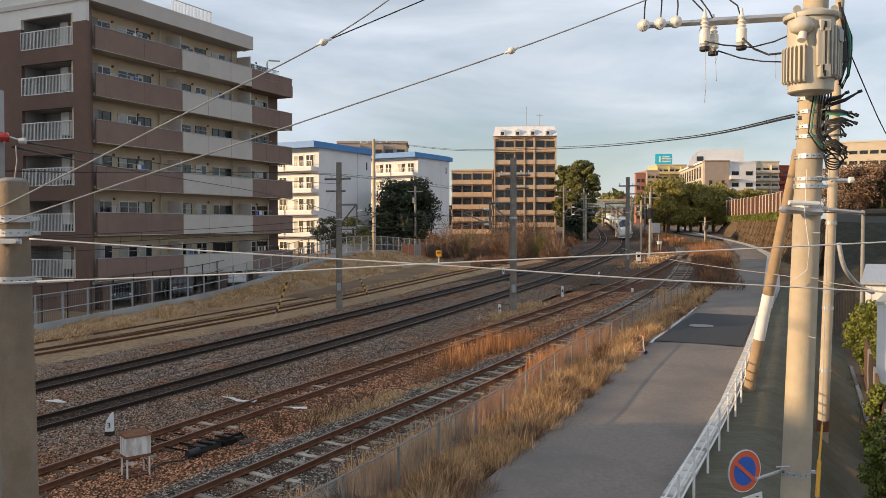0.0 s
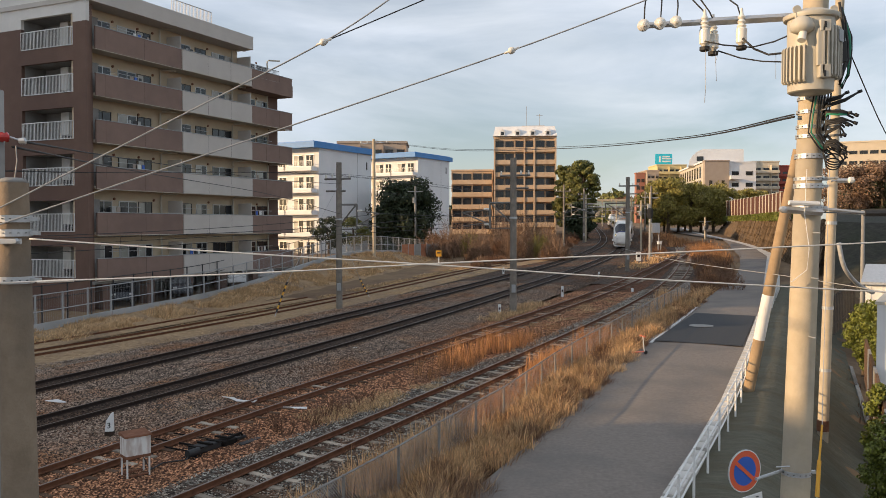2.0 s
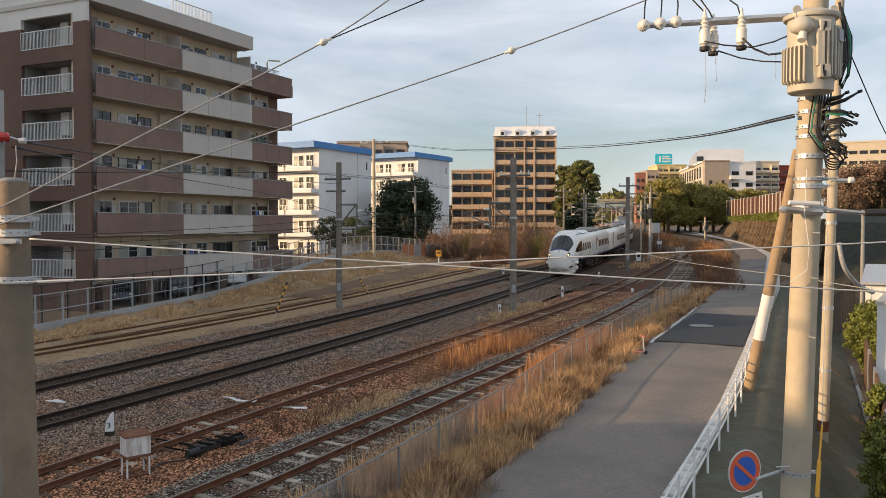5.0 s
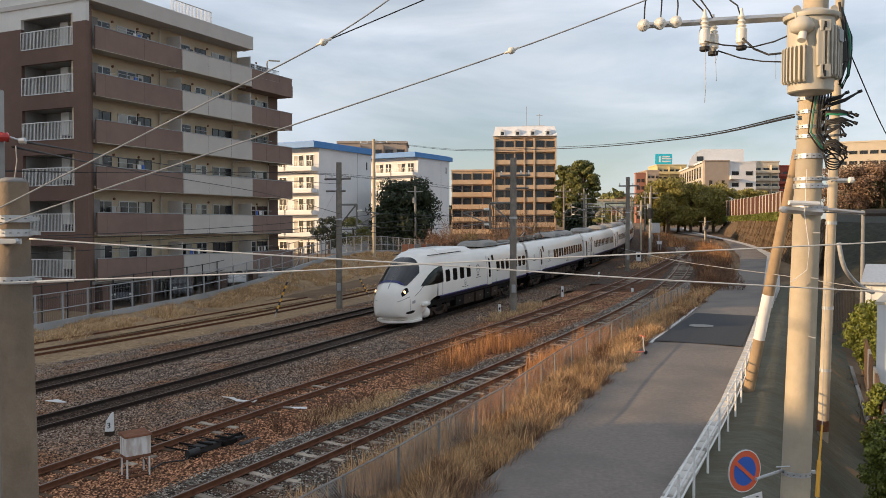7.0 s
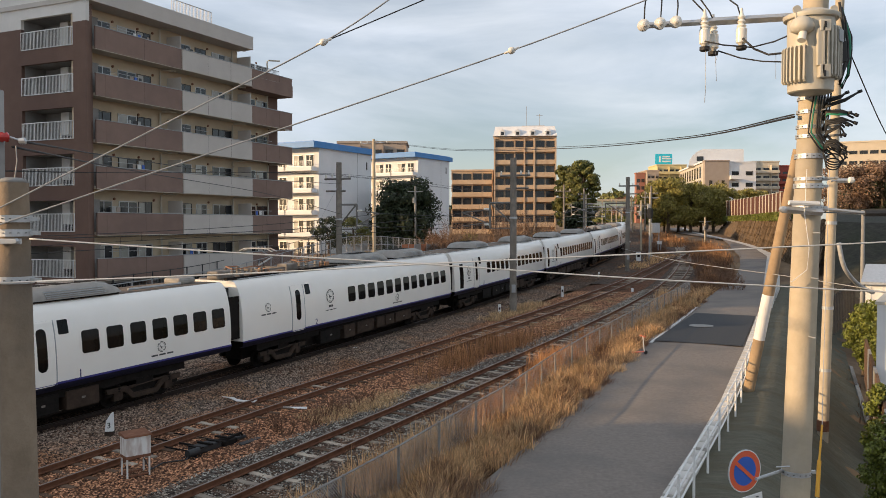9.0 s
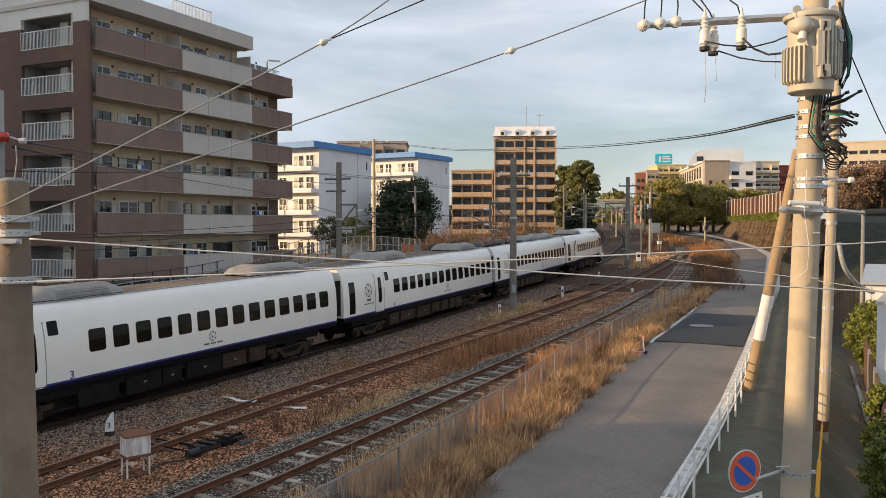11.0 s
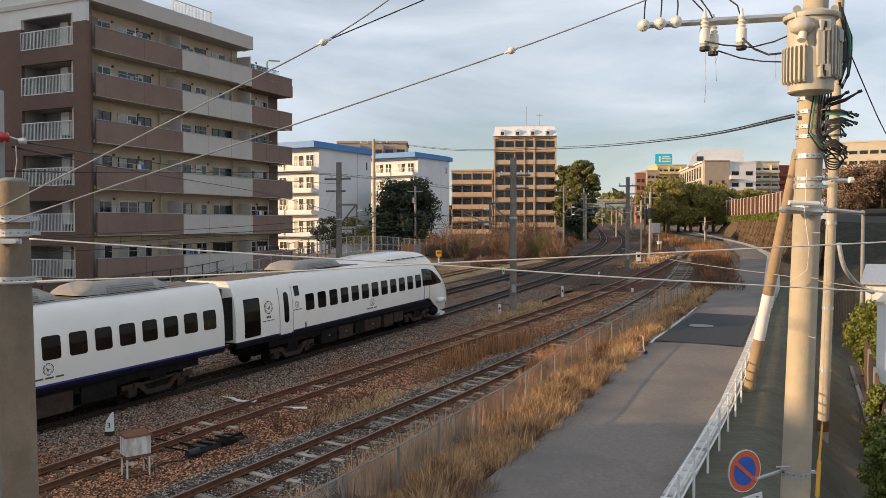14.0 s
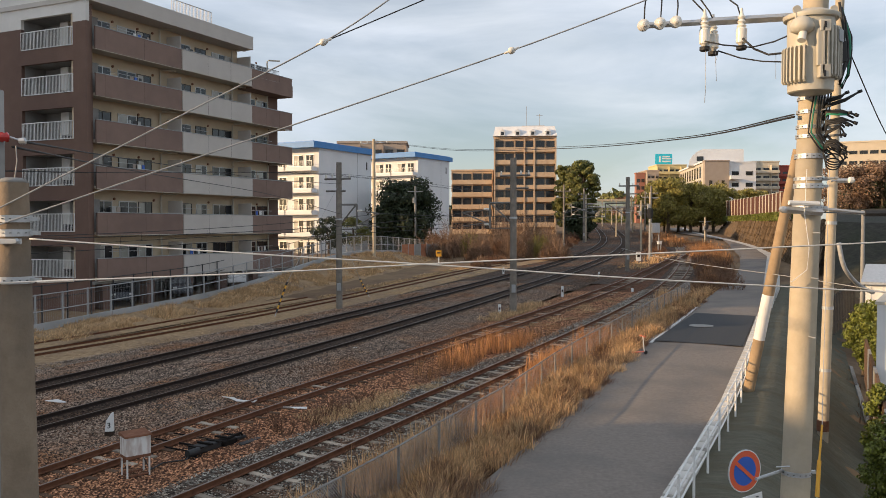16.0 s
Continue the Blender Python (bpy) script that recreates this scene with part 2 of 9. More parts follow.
SLOPE_SHEET = material("weed_sheet_slope", (0.1, 0.097, 0.072), (0.16, 0.153, 0.114), 2.2, 0.9, bump=1.0, bscale=7, large=(0.1, 0.085, 0.05), lscale=0.5, amount=0.6, stretch=(1, 3.5, 1))
WALL_STONE = material("retaining_stone", (0.075, 0.05, 0.03), (0.2, 0.14, 0.085), 2.2, 0.9, bump=0.8, bscale=5, large=(0.09, 0.07, 0.05), lscale=0.4, amount=0.7, spread=0.35)
RED_BRICK = material("red_brick_wall", (0.3, 0.07, 0.055), (0.38, 0.1, 0.075), 1, 0.85)
ORANGE_BRICK = material("orange_brick_wall", (0.33, 0.15, 0.11), (0.39, 0.185, 0.135), 1, 0.85)
TAUPE = material("taupe_wall", (0.36, 0.3, 0.25), (0.41, 0.345, 0.29), 0.6, 0.85)
BEIGE = material("beige_wall", (0.58, 0.5, 0.38), (0.66, 0.57, 0.44), 0.6, 0.85)
YELLOW = material("pale_yellow_wall", (0.6, 0.5, 0.26), (0.66, 0.55, 0.3), 0.6, 0.85)
TEAL_SIGN = material("teal_sign", (0.03, 0.5, 0.66), (0.04, 0.54, 0.7), 1, 0.5)
YELLOW_PAINT = material("yellow_cover", (0.75, 0.36, 0.03), (0.82, 0.42, 0.04), 4, 0.45)
SIGN_RED = material("sign_red", (0.72, 0.12, 0.05), (0.78, 0.15, 0.07), 4, 0.4)
SIGN_BLUE = material("sign_blue", (0.03, 0.12, 0.5), (0.04, 0.14, 0.55), 4, 0.4)
GREEN_WIRE = material("green_wire", (0.02, 0.22, 0.13), (0.03, 0.27, 0.16), 4, 0.5)
RUSTY_WHITE = material("rust_streaked_white", (0.78, 0.76, 0.72), (0.83, 0.81, 0.77), 3, 0.6, large=(0.3, 0.15, 0.085), lscale=6.0, amount=0.5, stretch=(1, 1, 0.3))
RUST = material("rust", (0.16, 0.07, 0.04), (0.26, 0.12, 0.07), 6, 0.9)
CAR_PAINT = material("white_car_paint", (0.72, 0.72, 0.72), (0.76, 0.76, 0.76), 2, 0.2)
CAR_DARK = material("dark_car_paint", (0.04, 0.045, 0.055), (0.055, 0.06, 0.07), 2, 0.2)
MAST_CONCRETE = material("mast_concrete", (0.2, 0.178, 0.15), (0.3, 0.268, 0.228), 4, 0.9, bump=0.15, bscale=20, large=(0.13, 0.115, 0.095), lscale=0.9, amount=0.6)
ARM_STEEL = material("weathered_arm_steel", (0.15, 0.145, 0.135), (0.24, 0.23, 0.21), 5, 0.7, 0.2)
STRUT = material("brown_weathered_pole", (0.33, 0.235, 0.14), (0.44, 0.32, 0.2), 3, 0.85, bump=0.15, bscale=30, large=(0.2, 0.145, 0.09), lscale=0.9, amount=0.6)
KERB = material("pale_kerb_concrete", (0.6, 0.575, 0.53), (0.7, 0.67, 0.62), 5, 0.9, bump=0.1, large=(0.48, 0.45, 0.41), lscale=0.9, amount=0.5, spread=0.12)
# Near-black greenish stone: the bank's shade is put into the colour.
SHADED_STONE = material("shade_darkened_stone", (0.02, 0.019, 0.014), (0.06, 0.055, 0.042), 1.8, 0.95, bump=0.9, bscale=4, large=(0.03, 0.035, 0.018), lscale=0.3, amount=0.7)
BRUSH = material("grey_brown_brushwood", (0.15, 0.093, 0.063), (0.3, 0.2, 0.135), 0.6, 0.9, spread=0.65)
RED_GLAZE = material("red_glaze", (0.45, 0.03, 0.03), (0.5, 0.05, 0.04), 4, 0.2)
ORANGE_NET = material("faded_orange_net", (0.42, 0.16, 0.08), (0.5, 0.24, 0.14), 3, 0.9)
DARK_FENCE = material("dark_fence_paint", (0.03, 0.03, 0.032), (0.05, 0.05, 0.05), 6, 0.5, 0.3)
BLOCK_WALL = material("concrete_block_wall", (0.36, 0.37, 0.37), (0.45, 0.45, 0.45), 2, 0.9, bump=0.15, large=(0.27, 0.28, 0.27), lscale=0.5, amount=0.6)


# ---- mesh helpers ----
class Shape:
    """Collects faces of one mesh; xf places what is added."""

    def __init__(self, xf=None):
        self.v, self.f, self.xf = [], [], xf or Matrix.Identity(4)

    def add(self, vs, fs):
        k = len(self.v)
        self.v += [tuple(self.xf @ Vector(p)) for p in vs]
        self.f += [tuple(i + k for i in face) for face in fs]
        return self

    def box(self, x0, x1, y0, y1, z0, z1):
        vs = [(x, y, z) for z in (z0, z1) for x, y in ((x0, y0), (x1, y0), (x1, y1), (x0, y1))]
        return self.add(vs, [(3, 2, 1, 0), (4, 5, 6, 7), (0, 1, 5, 4), (1, 2, 6, 5), (2, 3, 7, 6), (3, 0, 4, 7)])

    def prism(self, outline, z0, z1):
        n = len(outline)
        vs = [(x, y, z0) for x, y in outline] + [(x, y, z1) for x, y in outline]
        fs = [tuple(range(n - 1, -1, -1)), tuple(range(n, 2 * n))]
        fs += [(i, (i + 1) % n, n + (i + 1) % n, n + i) for i in range(n)]
        return self.add(vs, fs)

    def tube(self, pts, r, n=8, r1=None):
        pts = [Vector(p) for p in pts]
        r1 = r if r1 is None else r1
        vs, m = [], len(pts)
        for i, p in enumerate(pts):
            d = (pts[min(i + 1, m - 1)] - pts[max(i - 1, 0)]).normalized()
            up = Vector((0, 0, 1)) if abs(d.z) < 0.9 else Vector((1, 0, 0))
            a = d.cross(up).normalized()
            b = a.cross(d)
            rr = r + (r1 - r) * i / max(m - 1, 1)
            vs += [p + (a * math.cos(k * 2 * math.pi / n) + b * math.sin(k * 2 * math.pi / n)) * rr for k in range(n)]
        fs = [(i * n + k, i * n + (k + 1) % n, (i + 1) * n + (k + 1) % n, (i + 1) * n + k) for i in range(m - 1) for k in range(n)]
        fs += [tuple(range(n - 1, -1, -1)), tuple((m - 1) * n + k for k in range(n))]
        return self.add(vs, fs)

    def lathe(self, profile, n=16, base=(0, 0, 0), axis="z"):
        vs = []
        for r, h in profile:
            for k in range(n):
                c, s = math.cos(k * 2 * math.pi / n) * r, math.sin(k * 2 * math.pi / n) * r
                q = {"z": (c, s, h), "x": (h, c, s), "y": (s, h, c)}[axis]
                vs.append((q[0] + base[0], q[1] + base[1], q[2] + base[2]))
        m = len(profile)
        fs = [(i * n + k, i * n + (k + 1) % n, (i + 1) * n + (k + 1) % n, (i + 1) * n + k) for i in range(m - 1) for k in range(n)]
        fs += [tuple(range(n - 1, -1, -1)), tuple((m - 1) * n + k for k in range(n))]
        return self.add(vs, fs)

    def mesh(self, name, mat, smooth=False):
        me = bpy.data.meshes.new(name)
        me.from_pydata(self.v, [], self.f)
        me.materials.append(mat)
        if smooth:
            me.polygons.foreach_set("use_smooth", [True] * len(me.polygons))
        return me


def part(name, shape, mat, parent=None, label="", smooth=False, bevel=0.0, angle=None):
    me = shape if isinstance(shape, bpy.types.Mesh) else shape.mesh(name, mat, smooth)
    ob = new(name, me)
    if parent is not None:
        ob.parent = parent
    if label:
        ob["label"] = label
    if bevel:
        b = ob.modifiers.new("bevel", "BEVEL")
        b.width, b.segments, b.limit_method = bevel, 2, "ANGLE"
    if smooth and angle:
        me.set_sharp_from_angle(angle=radians(angle))
    return ob


def thing(name, m, label, category, group="", kind=""):
    ob = new(name)
    ob.empty_display_size = 0.2
    ob.matrix_world = m
    return tagged(ob, label, category, group, kind)


def solo(name, shape, mat, label, category, group="", kind="", **kw):
    return tagged(part(name, shape, mat, **kw), label, category, group, kind)


def raw(name, verts, faces, mat, smooth=False):
    me = bpy.data.meshes.new(name)
    me.from_pydata(verts, [], faces)
    me.materials.append(mat)
    return me


# ---- the lie of the land ----
GX, GY = 0.011148, 0.022388


def grade(x, y):
    """Height of the rail heads: the line climbs away at about 2.5 in 100, and levels off far away."""
    u = GX * x + GY * y
    return u if u < 6 else 6 + 3 * (1 - math.exp(-(u - 6) / 3))


def smooth01(t):
    t = min(max(t, 0.0), 1.0)
    return t * t * (3 - 2 * t)


FENCE_A, FENCE_B = Vector((-21.7, 43.5)), Vector((-5.7, 98.0))
FENCE_LEN = (FENCE_B - FENCE_A).length
FENCE_DIR = (FENCE_B - FENCE_A) / FENCE_LEN


def bank(x, y):
    """Grass bank that carries the far fence."""
    d = Vector((x, y)) - FENCE_A
    along, off = d.dot(FENCE_DIR), d.cross(FENCE_DIR)
    h = 1.55 * smooth01((along - 14) / 30) * smooth01((76 - along) / 34)
    return h * smooth01((3.6 - off) / 3.2) + (0.12 * smooth01((4.5 - off) / 3) if -3 < along < 90 else 0)


ROAD_EDGE = [(-4.5, -2.0), (4.9, 17.6), (6.6, 21.0), (9.0, 26.0), (13.2, 35.4), (17.9, 46.2), (25.9, 63.9), (39.6, 97.9), (45.3, 117.0), (48.9, 134.8), (51.4, 149.0), (57, 185), (66, 225)]


def road_right(y):
    for (x0, y0), (x1, y1) in zip(ROAD_EDGE, ROAD_EDGE[1:]):
        if y <= y1:
            break
    return x0 + (x1 - x0) * (y - y0) / (y1 - y0)


def land(x, y):
    """Ground level: rail plane, bank, and the drop beyond the road."""
    z = grade(x, y) - 0.22 + bank(x, y)
    if -40 < y < 75:
        d = (x - road_right(y)) * 0.9
        z -= 2.6 * smooth01((d - 0.9) / 4.2) * smooth01((75 - y) / 25)
    return z


# ---- ground ----
def make_ground():
    xs = [-900, -500, -300, -180, -110, -80, -60] + [-50 + 1.25 * i for i in range(97)] + [75, 82, 90, 100, 120, 150, 220, 350, 600, 1000]
    ys = [-300, -150, -80, -40, -20, -8] + [1.5 * i for i in range(74)] + [114, 118, 124, 130, 137, 145, 155, 168, 184, 205, 240, 290, 360, 460, 650, 1000, 1700, 3000]
    verts = []
    for y in ys:
        for x in xs:
            z = land(x, y)
            gap = min(float(np.min(np.hypot(ln.x - x, ln.y - y))) for ln in (MAIN_NEAR, MAIN_FAR, LOOP, BRANCH)) if abs(x) < 80 and y < 400 else 99
            if gap < 4.4:
                z -= 0.13
            elif abs(x) < 80 and y < 160:
                z += 0.05 * noise.noise(Vector((x * 0.5, y * 0.5, 0)))
            verts.append((x, y, z))
    w = len(xs)
    faces = [(j * w + i, j * w + i + 1, (j + 1) * w + i + 1, (j + 1) * w + i) for j in range(len(ys) - 1) for i in range(w - 1)]
    me = raw("ground", verts, faces, EARTH)
    me.polygons.foreach_set("use_smooth", [True] * len(me.polygons))
    tagged(new("ground", me), "brown earth with dry grass beside the railway", "ground", kind="structure")


# ---- railway lines ----
class Line:
    """A centre line from its start, heading and evenly spaced curvatures; straight beyond both ends."""

    def __init__(self, x, y, a, ks, length):
        n = int(length / 0.5)
        self.step, self.length = length / n, length
        s = np.arange(n + 1) * self.step
        k = np.interp(s, np.linspace(0, length, len(ks)), ks)
        self.a = a + np.concatenate(([0], np.cumsum((k[1:] + k[:-1]) / 2 * self.step)))
        mid = (self.a[1:] + self.a[:-1]) / 2
        self.x = x + np.concatenate(([0], np.cumsum(np.cos(mid) * self.step)))
        self.y = y + np.concatenate(([0], np.cumsum(np.sin(mid) * self.step)))
        self.s = s

    def at(self, s, off=0.0):
        """Place and heading at s; off metres to the right of the way out."""
        q = min(max(s, 0.0), self.length)
        x, y, a = (float(np.interp(q, self.s, v)) for v in (self.x, self.y, self.a))
        x, y = x + (s - q) * math.cos(a), y + (s - q) * math.sin(a)
        return x + off * math.sin(a), y - off * math.cos(a), a


MAIN_NEAR = Line(-12.21, 24.89, 1.0816, [0.00303, 0.00123, 0.00265, 0.00184, 0.00006, 0.00019, 0.00025, 0.0001, -0.00005], 346.7)
MAIN_FAR = Line(-14.92, 30.04, 1.1132, [0.00055, 0.00165, 0.0027, 0.0023, 0.00042, 0, 0.00004, 0.00011, 0.00016], 320.6)
LOOP = Line(-9.62, 19.69, 1.1119, [-0.00403, 0.00125, 0.00309, 0.00093, 0.00012], 97.0)
BRANCH = Line(-5.28, 18.17, 1.0689, [0.00048, 0.0015, 0.00322, 0.00399, 0.00264, 0.00154, 0.00124, 0.00121], 121.8)
SIDING = Line(-18.64, 37.08, 1.0034, [0.00855, 0.00403, -0.00328, -0.01039], 76.1)
STUB = Line(-19.85, 39.70, 1.0610, [0.00713, 0.00157, -0.0037], 21.7)
HALF = 0.575
make_ground()


def strip(line, s0, s1, section, step=1.0, z=grade):
    """A band along a line with cross-section (offset, height above the rail plane)."""
    n = max(2, int((s1 - s0) / step) + 1)
    m = len(section)
    verts, faces = [], []
    for i in range(n):
        s = s0 + (s1 - s0) * i / (n - 1)
        for off, h in section:
            x, y, a = line.at(s, off)
            verts.append((x, y, z(x, y) + h))
    for i in range(n - 1):
        for k in range(m - 1):
            faces.append((i * m + k, i * m + k + 1, (i + 1) * m + k + 1, (i + 1) * m + k))
    return verts, faces


def rails(line, s0, s1, parent, mat, top, offs=(-HALF, HALF), base=0.0):
    for off in offs:
        web = [(-0.07, -0.15), (-0.07, -0.135), (-0.012, -0.115), (-0.012, -0.04), (-0.034, -0.03), (-0.034, -0.003), (0.034, -0.003), (0.034, -0.03), (0.012, -0.04), (0.012, -0.115), (0.07, -0.135), (0.07, -0.15)]
        v, f = strip(line, s0, s1, [(off + a, b + base) for a, b in web], 1.0)
        rail = part("rail", raw("rail", v, f, mat), mat, parent)
        v, f = strip(line, s0, s1, [(off + a, b + base) for a, b in ((-0.032, -0.003), (-0.026, 0.001), (0.026, 0.001), (0.032, -0.003))], 1.0)
        part("rail_head", raw("rail_head", v, f, top), top, rail)


def sleeper_mesh(mat, length=2.0, width=0.22, high=0.14):
    s = Shape()
    w, h = width / 2, length / 2
    for sx in (-1,):
        vs = [(-w, -h, -high), (w, -h, -high), (w, h, -high), (-w, h, -high)]
        c = 0.025
        vs += [(-w + c, -h + c, 0), (w - c, -h + c, 0), (w - c, -0.35, 0), (-w + c, -0.35, 0), (-w + c, -0.2, -0.02), (w - c, -0.2, -0.02), (w - c, 0.2, -0.02), (-w + c, 0.2, -0.02),
               (-w + c, 0.35, 0), (w - c, 0.35, 0), (w - c, h - c, 0), (-w + c, h - c, 0)]
        fs = [(3, 2, 1, 0), (4, 5, 6, 7), (7, 6, 9, 8), (8, 9, 10, 11), (11, 10, 13, 12), (12, 13, 14, 15), (0, 1, 5, 4), (2, 3, 15, 14), (1, 2, 14, 13, 10, 9, 6, 5), (3, 0, 4, 7, 8, 11, 12, 15)]
        s.add(vs, fs)
    return s.mesh("sleeper", mat)


def track(name, line, s0, s1, label, mat, top, bed, bed_section, sleeper=None, singles=(0, 0), pitch=0.64, base=0.0, offs=(-HALF, HALF), mixed=False):
    tr = tagged(new(name), label, "railway track", "railway tracks", "structure")
    rails(line, s0, s1, tr, mat, top, offs, base)
    if bed:
        v, f = strip(line, s0, s1, bed_section, 1.2)
        me = raw("ballast_bed", v, f, bed)
        me.polygons.foreach_set("use_smooth", [True] * len(me.polygons))
        part("ballast_bed", me, bed, tr)
    if sleeper:
        v, f = [], []
        rng = random.Random(5)
        s = s0
        while s < s1:
            x, y, a = line.at(s)
            a += rng.uniform(-0.02, 0.02)
            m = Matrix.Translation((x, y, grade(x, y) - 0.155 + base + rng.uniform(-0.01, 0.01))) @ Matrix.Rotation(a, 4, "Z") @ Matrix.Rotation(-math.asin(0.0235), 4, "Y")
            if singles[0] <= s < singles[1]:
                pick = sleeper
                if mixed:
                    pick = CONC_SLEEPER if rng.random() < (0.55 if sleeper is CONC_SLEEPER else 0.2) else WOOD_SLEEPER
                ob = new("sleeper", pick)
                ob.parent = tr
                ob.matrix_local = m
            else:
                k = len(v)
                v += [tuple(m @ q.co) for q in sleeper.vertices]
                f += [tuple(i + k for i in p.vertices) for p in sleeper.polygons]
            s += pitch
        if f:
            me = raw("distant_sleepers", v, f, sleeper.materials[0])
            tagged(part("sleeper_row", me, None, tr), kind="stuff")
    return tr


CONC_SLEEPER = sleeper_mesh(SLEEPER)
WOOD_SLEEPER = sleeper_mesh(SLEEPER_WOOD, 2.1, 0.22)
BED = [(-2.3, -0.5), (-1.5, -0.2), (-0.7, -0.19), (0, -0.2), (0.7, -0.19), (1.5, -0.2), (2.3, -0.5)]
WIDE = [(-2.2, -0.45), (-1.5, -0.16), (-0.7, -0.17), (0, -0.18), (0.7, -0.17), (1.5, -0.16), (2.3, -0.2), (3.3, -0.28)]
track("main_track", MAIN_NEAR, -150, 340, "main line track with worn steel rails on grey ballast", RAIL, RAIL_TOP, BALLAST, [(-3.0, -0.3), (-2.2, -0.2), (-1.4, -0.12), (-0.3, -0.145), (0.3, -0.145), (1.4, -0.12), (2.2, -0.18), (3.6, -0.2)], WOOD_SLEEPER, (-3, 40))
track("main_track", MAIN_FAR, -150, 320, "main line track with worn steel rails on grey ballast", RAIL, RAIL_TOP, BALLAST, [(-3.6, -0.24), (-2.4, -0.2), (-1.4, -0.13), (-0.3, -0.15), (0.3, -0.15), (1.4, -0.13), (2.4, -0.2), (3.0, -0.3)], WOOD_SLEEPER, (0, 30))
track("loop_track", LOOP, -25, 104, "rusty loop line track sunk in reddish ballast and weeds", RAIL_RUST, RAIL_TOP_DULL, RUST_BALLAST, [(-2.6, -0.28), (-1.2, -0.19), (0, -0.19), (1.2, -0.18), (2.6, -0.2), (3.8, -0.22)], WOOD_SLEEPER, (-4, 60), mixed=True)
track("branch_track", BRANCH, -22, 132, "branch track with brown rails on pale concrete sleepers", RAIL_RUST, RAIL_TOP_DULL, BALLAST, [(-2.2, -0.25), (-1.25, -0.17), (0, -0.19), (1.25, -0.17), (2.2, -0.25)], CONC_SLEEPER, (-5, 95), pitch=0.6, mixed=True)
track("siding_track", SIDING, -25, 80, "disused siding with rusty rails in dry grass", RAIL_RUST, RAIL, STRAW_GROUND, [(-1.8, -0.2), (-0.9, -0.1), (0, -0.13), (0.9, -0.1), (2.4, -0.2)], None, base=0.0)
track("stub_rail", STUB, -22, 22, "single rusty rail left lying in dry grass", RAIL_RUST, RAIL_RUST, STRAW_GROUND, [(-2.0, -0.17), (0, -0.09), (0.9, -0.13)], None, offs=(0.0,))


def scatter_stones(name, line, s0, s1, o0, o1, count, size, mat, label, bed, avoid=0.0, clear=0.0):
    """Loose stone chips strewn along a line."""
    rng = np.random.default_rng(len(name) + int(count))
    base = np.array([(1, 0, 0), (-0.8, 0.5, 0), (-0.6, -0.8, 0), (0.1, 0.1, 0.8), (0.1, 0.9, 0.1)], float)
    tri = [(0, 4, 3), (4, 1, 3), (1, 2, 3), (2, 0, 3)]
    verts, faces = [], []
    for i in range(count):
        s, off = s0 + (s1 - s0) * rng.random() ** 1.4, rng.uniform(o0, o1)
        if avoid and abs(abs(off) - HALF) < avoid or abs(off) < clear * rng.uniform(0.8, 1.2):
            continue
        x, y, a = line.at(s, off)
        g = grade(x, y) + float(np.interp(off, [b[0] for b in bed], [b[1] for b in bed])) + 0.01
        t = rng.uniform(0, 6.28)
        c, sn = math.cos(t), math.sin(t)
        q = size * rng.uniform(0.6, 1.4)
        k = len(verts)
        for b in base:
            verts.append((x + q * (b[0] * c - b[1] * sn), y + q * (b[0] * sn + b[1] * c), g + q * b[2] * 0.8 - 0.3 * q))
        faces += [tuple(j + k for j in f) for f in tri]
    tagged(new(name, raw(name, verts, faces, mat)), label, "ballast", kind="stuff")


NEAR_BED = [(-3.0, -0.3), (-2.2, -0.2), (-1.4, -0.12), (-0.3, -0.145), (0.3, -0.145), (1.4, -0.12), (2.2, -0.18), (3.6, -0.2)]
FAR_BED = [(-3.6, -0.24), (-2.4, -0.2), (-1.4, -0.13), (-0.3, -0.15), (0.3, -0.15), (1.4, -0.13), (2.4, -0.2), (3.0, -0.3)]
LOOP_BED = [(-2.6, -0.28), (-1.2, -0.19), (0, -0.19), (1.2, -0.18), (2.6, -0.2), (3.8, -0.22)]
BRANCH_BED = [(-2.2, -0.25), (-1.25, -0.17), (0, -0.19), (1.25, -0.17), (2.2, -0.25)]
YARD = [(-9, -0.2), (9, -0.2)]
scatter_stones("loose_ballast", MAIN_NEAR, -4, 48, -2.6, 3.6, 62000, 0.042, STONE_GREY, "grey brown crushed stone ballast along the main line", NEAR_BED, 0.06, 0.8)
scatter_stones("loose_ballast", MAIN_FAR, -2, 46, -3.2, 2.4, 44000, 0.048, STONE_GREY, "grey brown crushed stone ballast along the far main line", FAR_BED, 0.06, 0.8)
scatter_stones("loose_ballast", MAIN_FAR, -2, 34, -5.2, -3.0, 12000, 0.04, STONE_PALE, "pale gravel and grit beside the disused siding", YARD)
scatter_stones("loose_ballast", MAIN_NEAR, 44, 120, -6.0, 4.0, 36000, 0.085, STONE_OILY, "dark grey brown ballast further down the line", YARD, 0.08)
scatter_stones("loose_ballast", BRANCH, -8, 50, -2.1, 2.1, 36000, 0.036, STONE_COOL, "dark grey crushed stone ballast of the branch track", BRANCH_BED, 0.06)
scatter_stones("loose_ballast", LOOP, -8, 48, -2.5, 3.6, 64000, 0.038, STONE_BROWN, "reddish brown ballast of the loop line", LOOP_BED, 0.06)
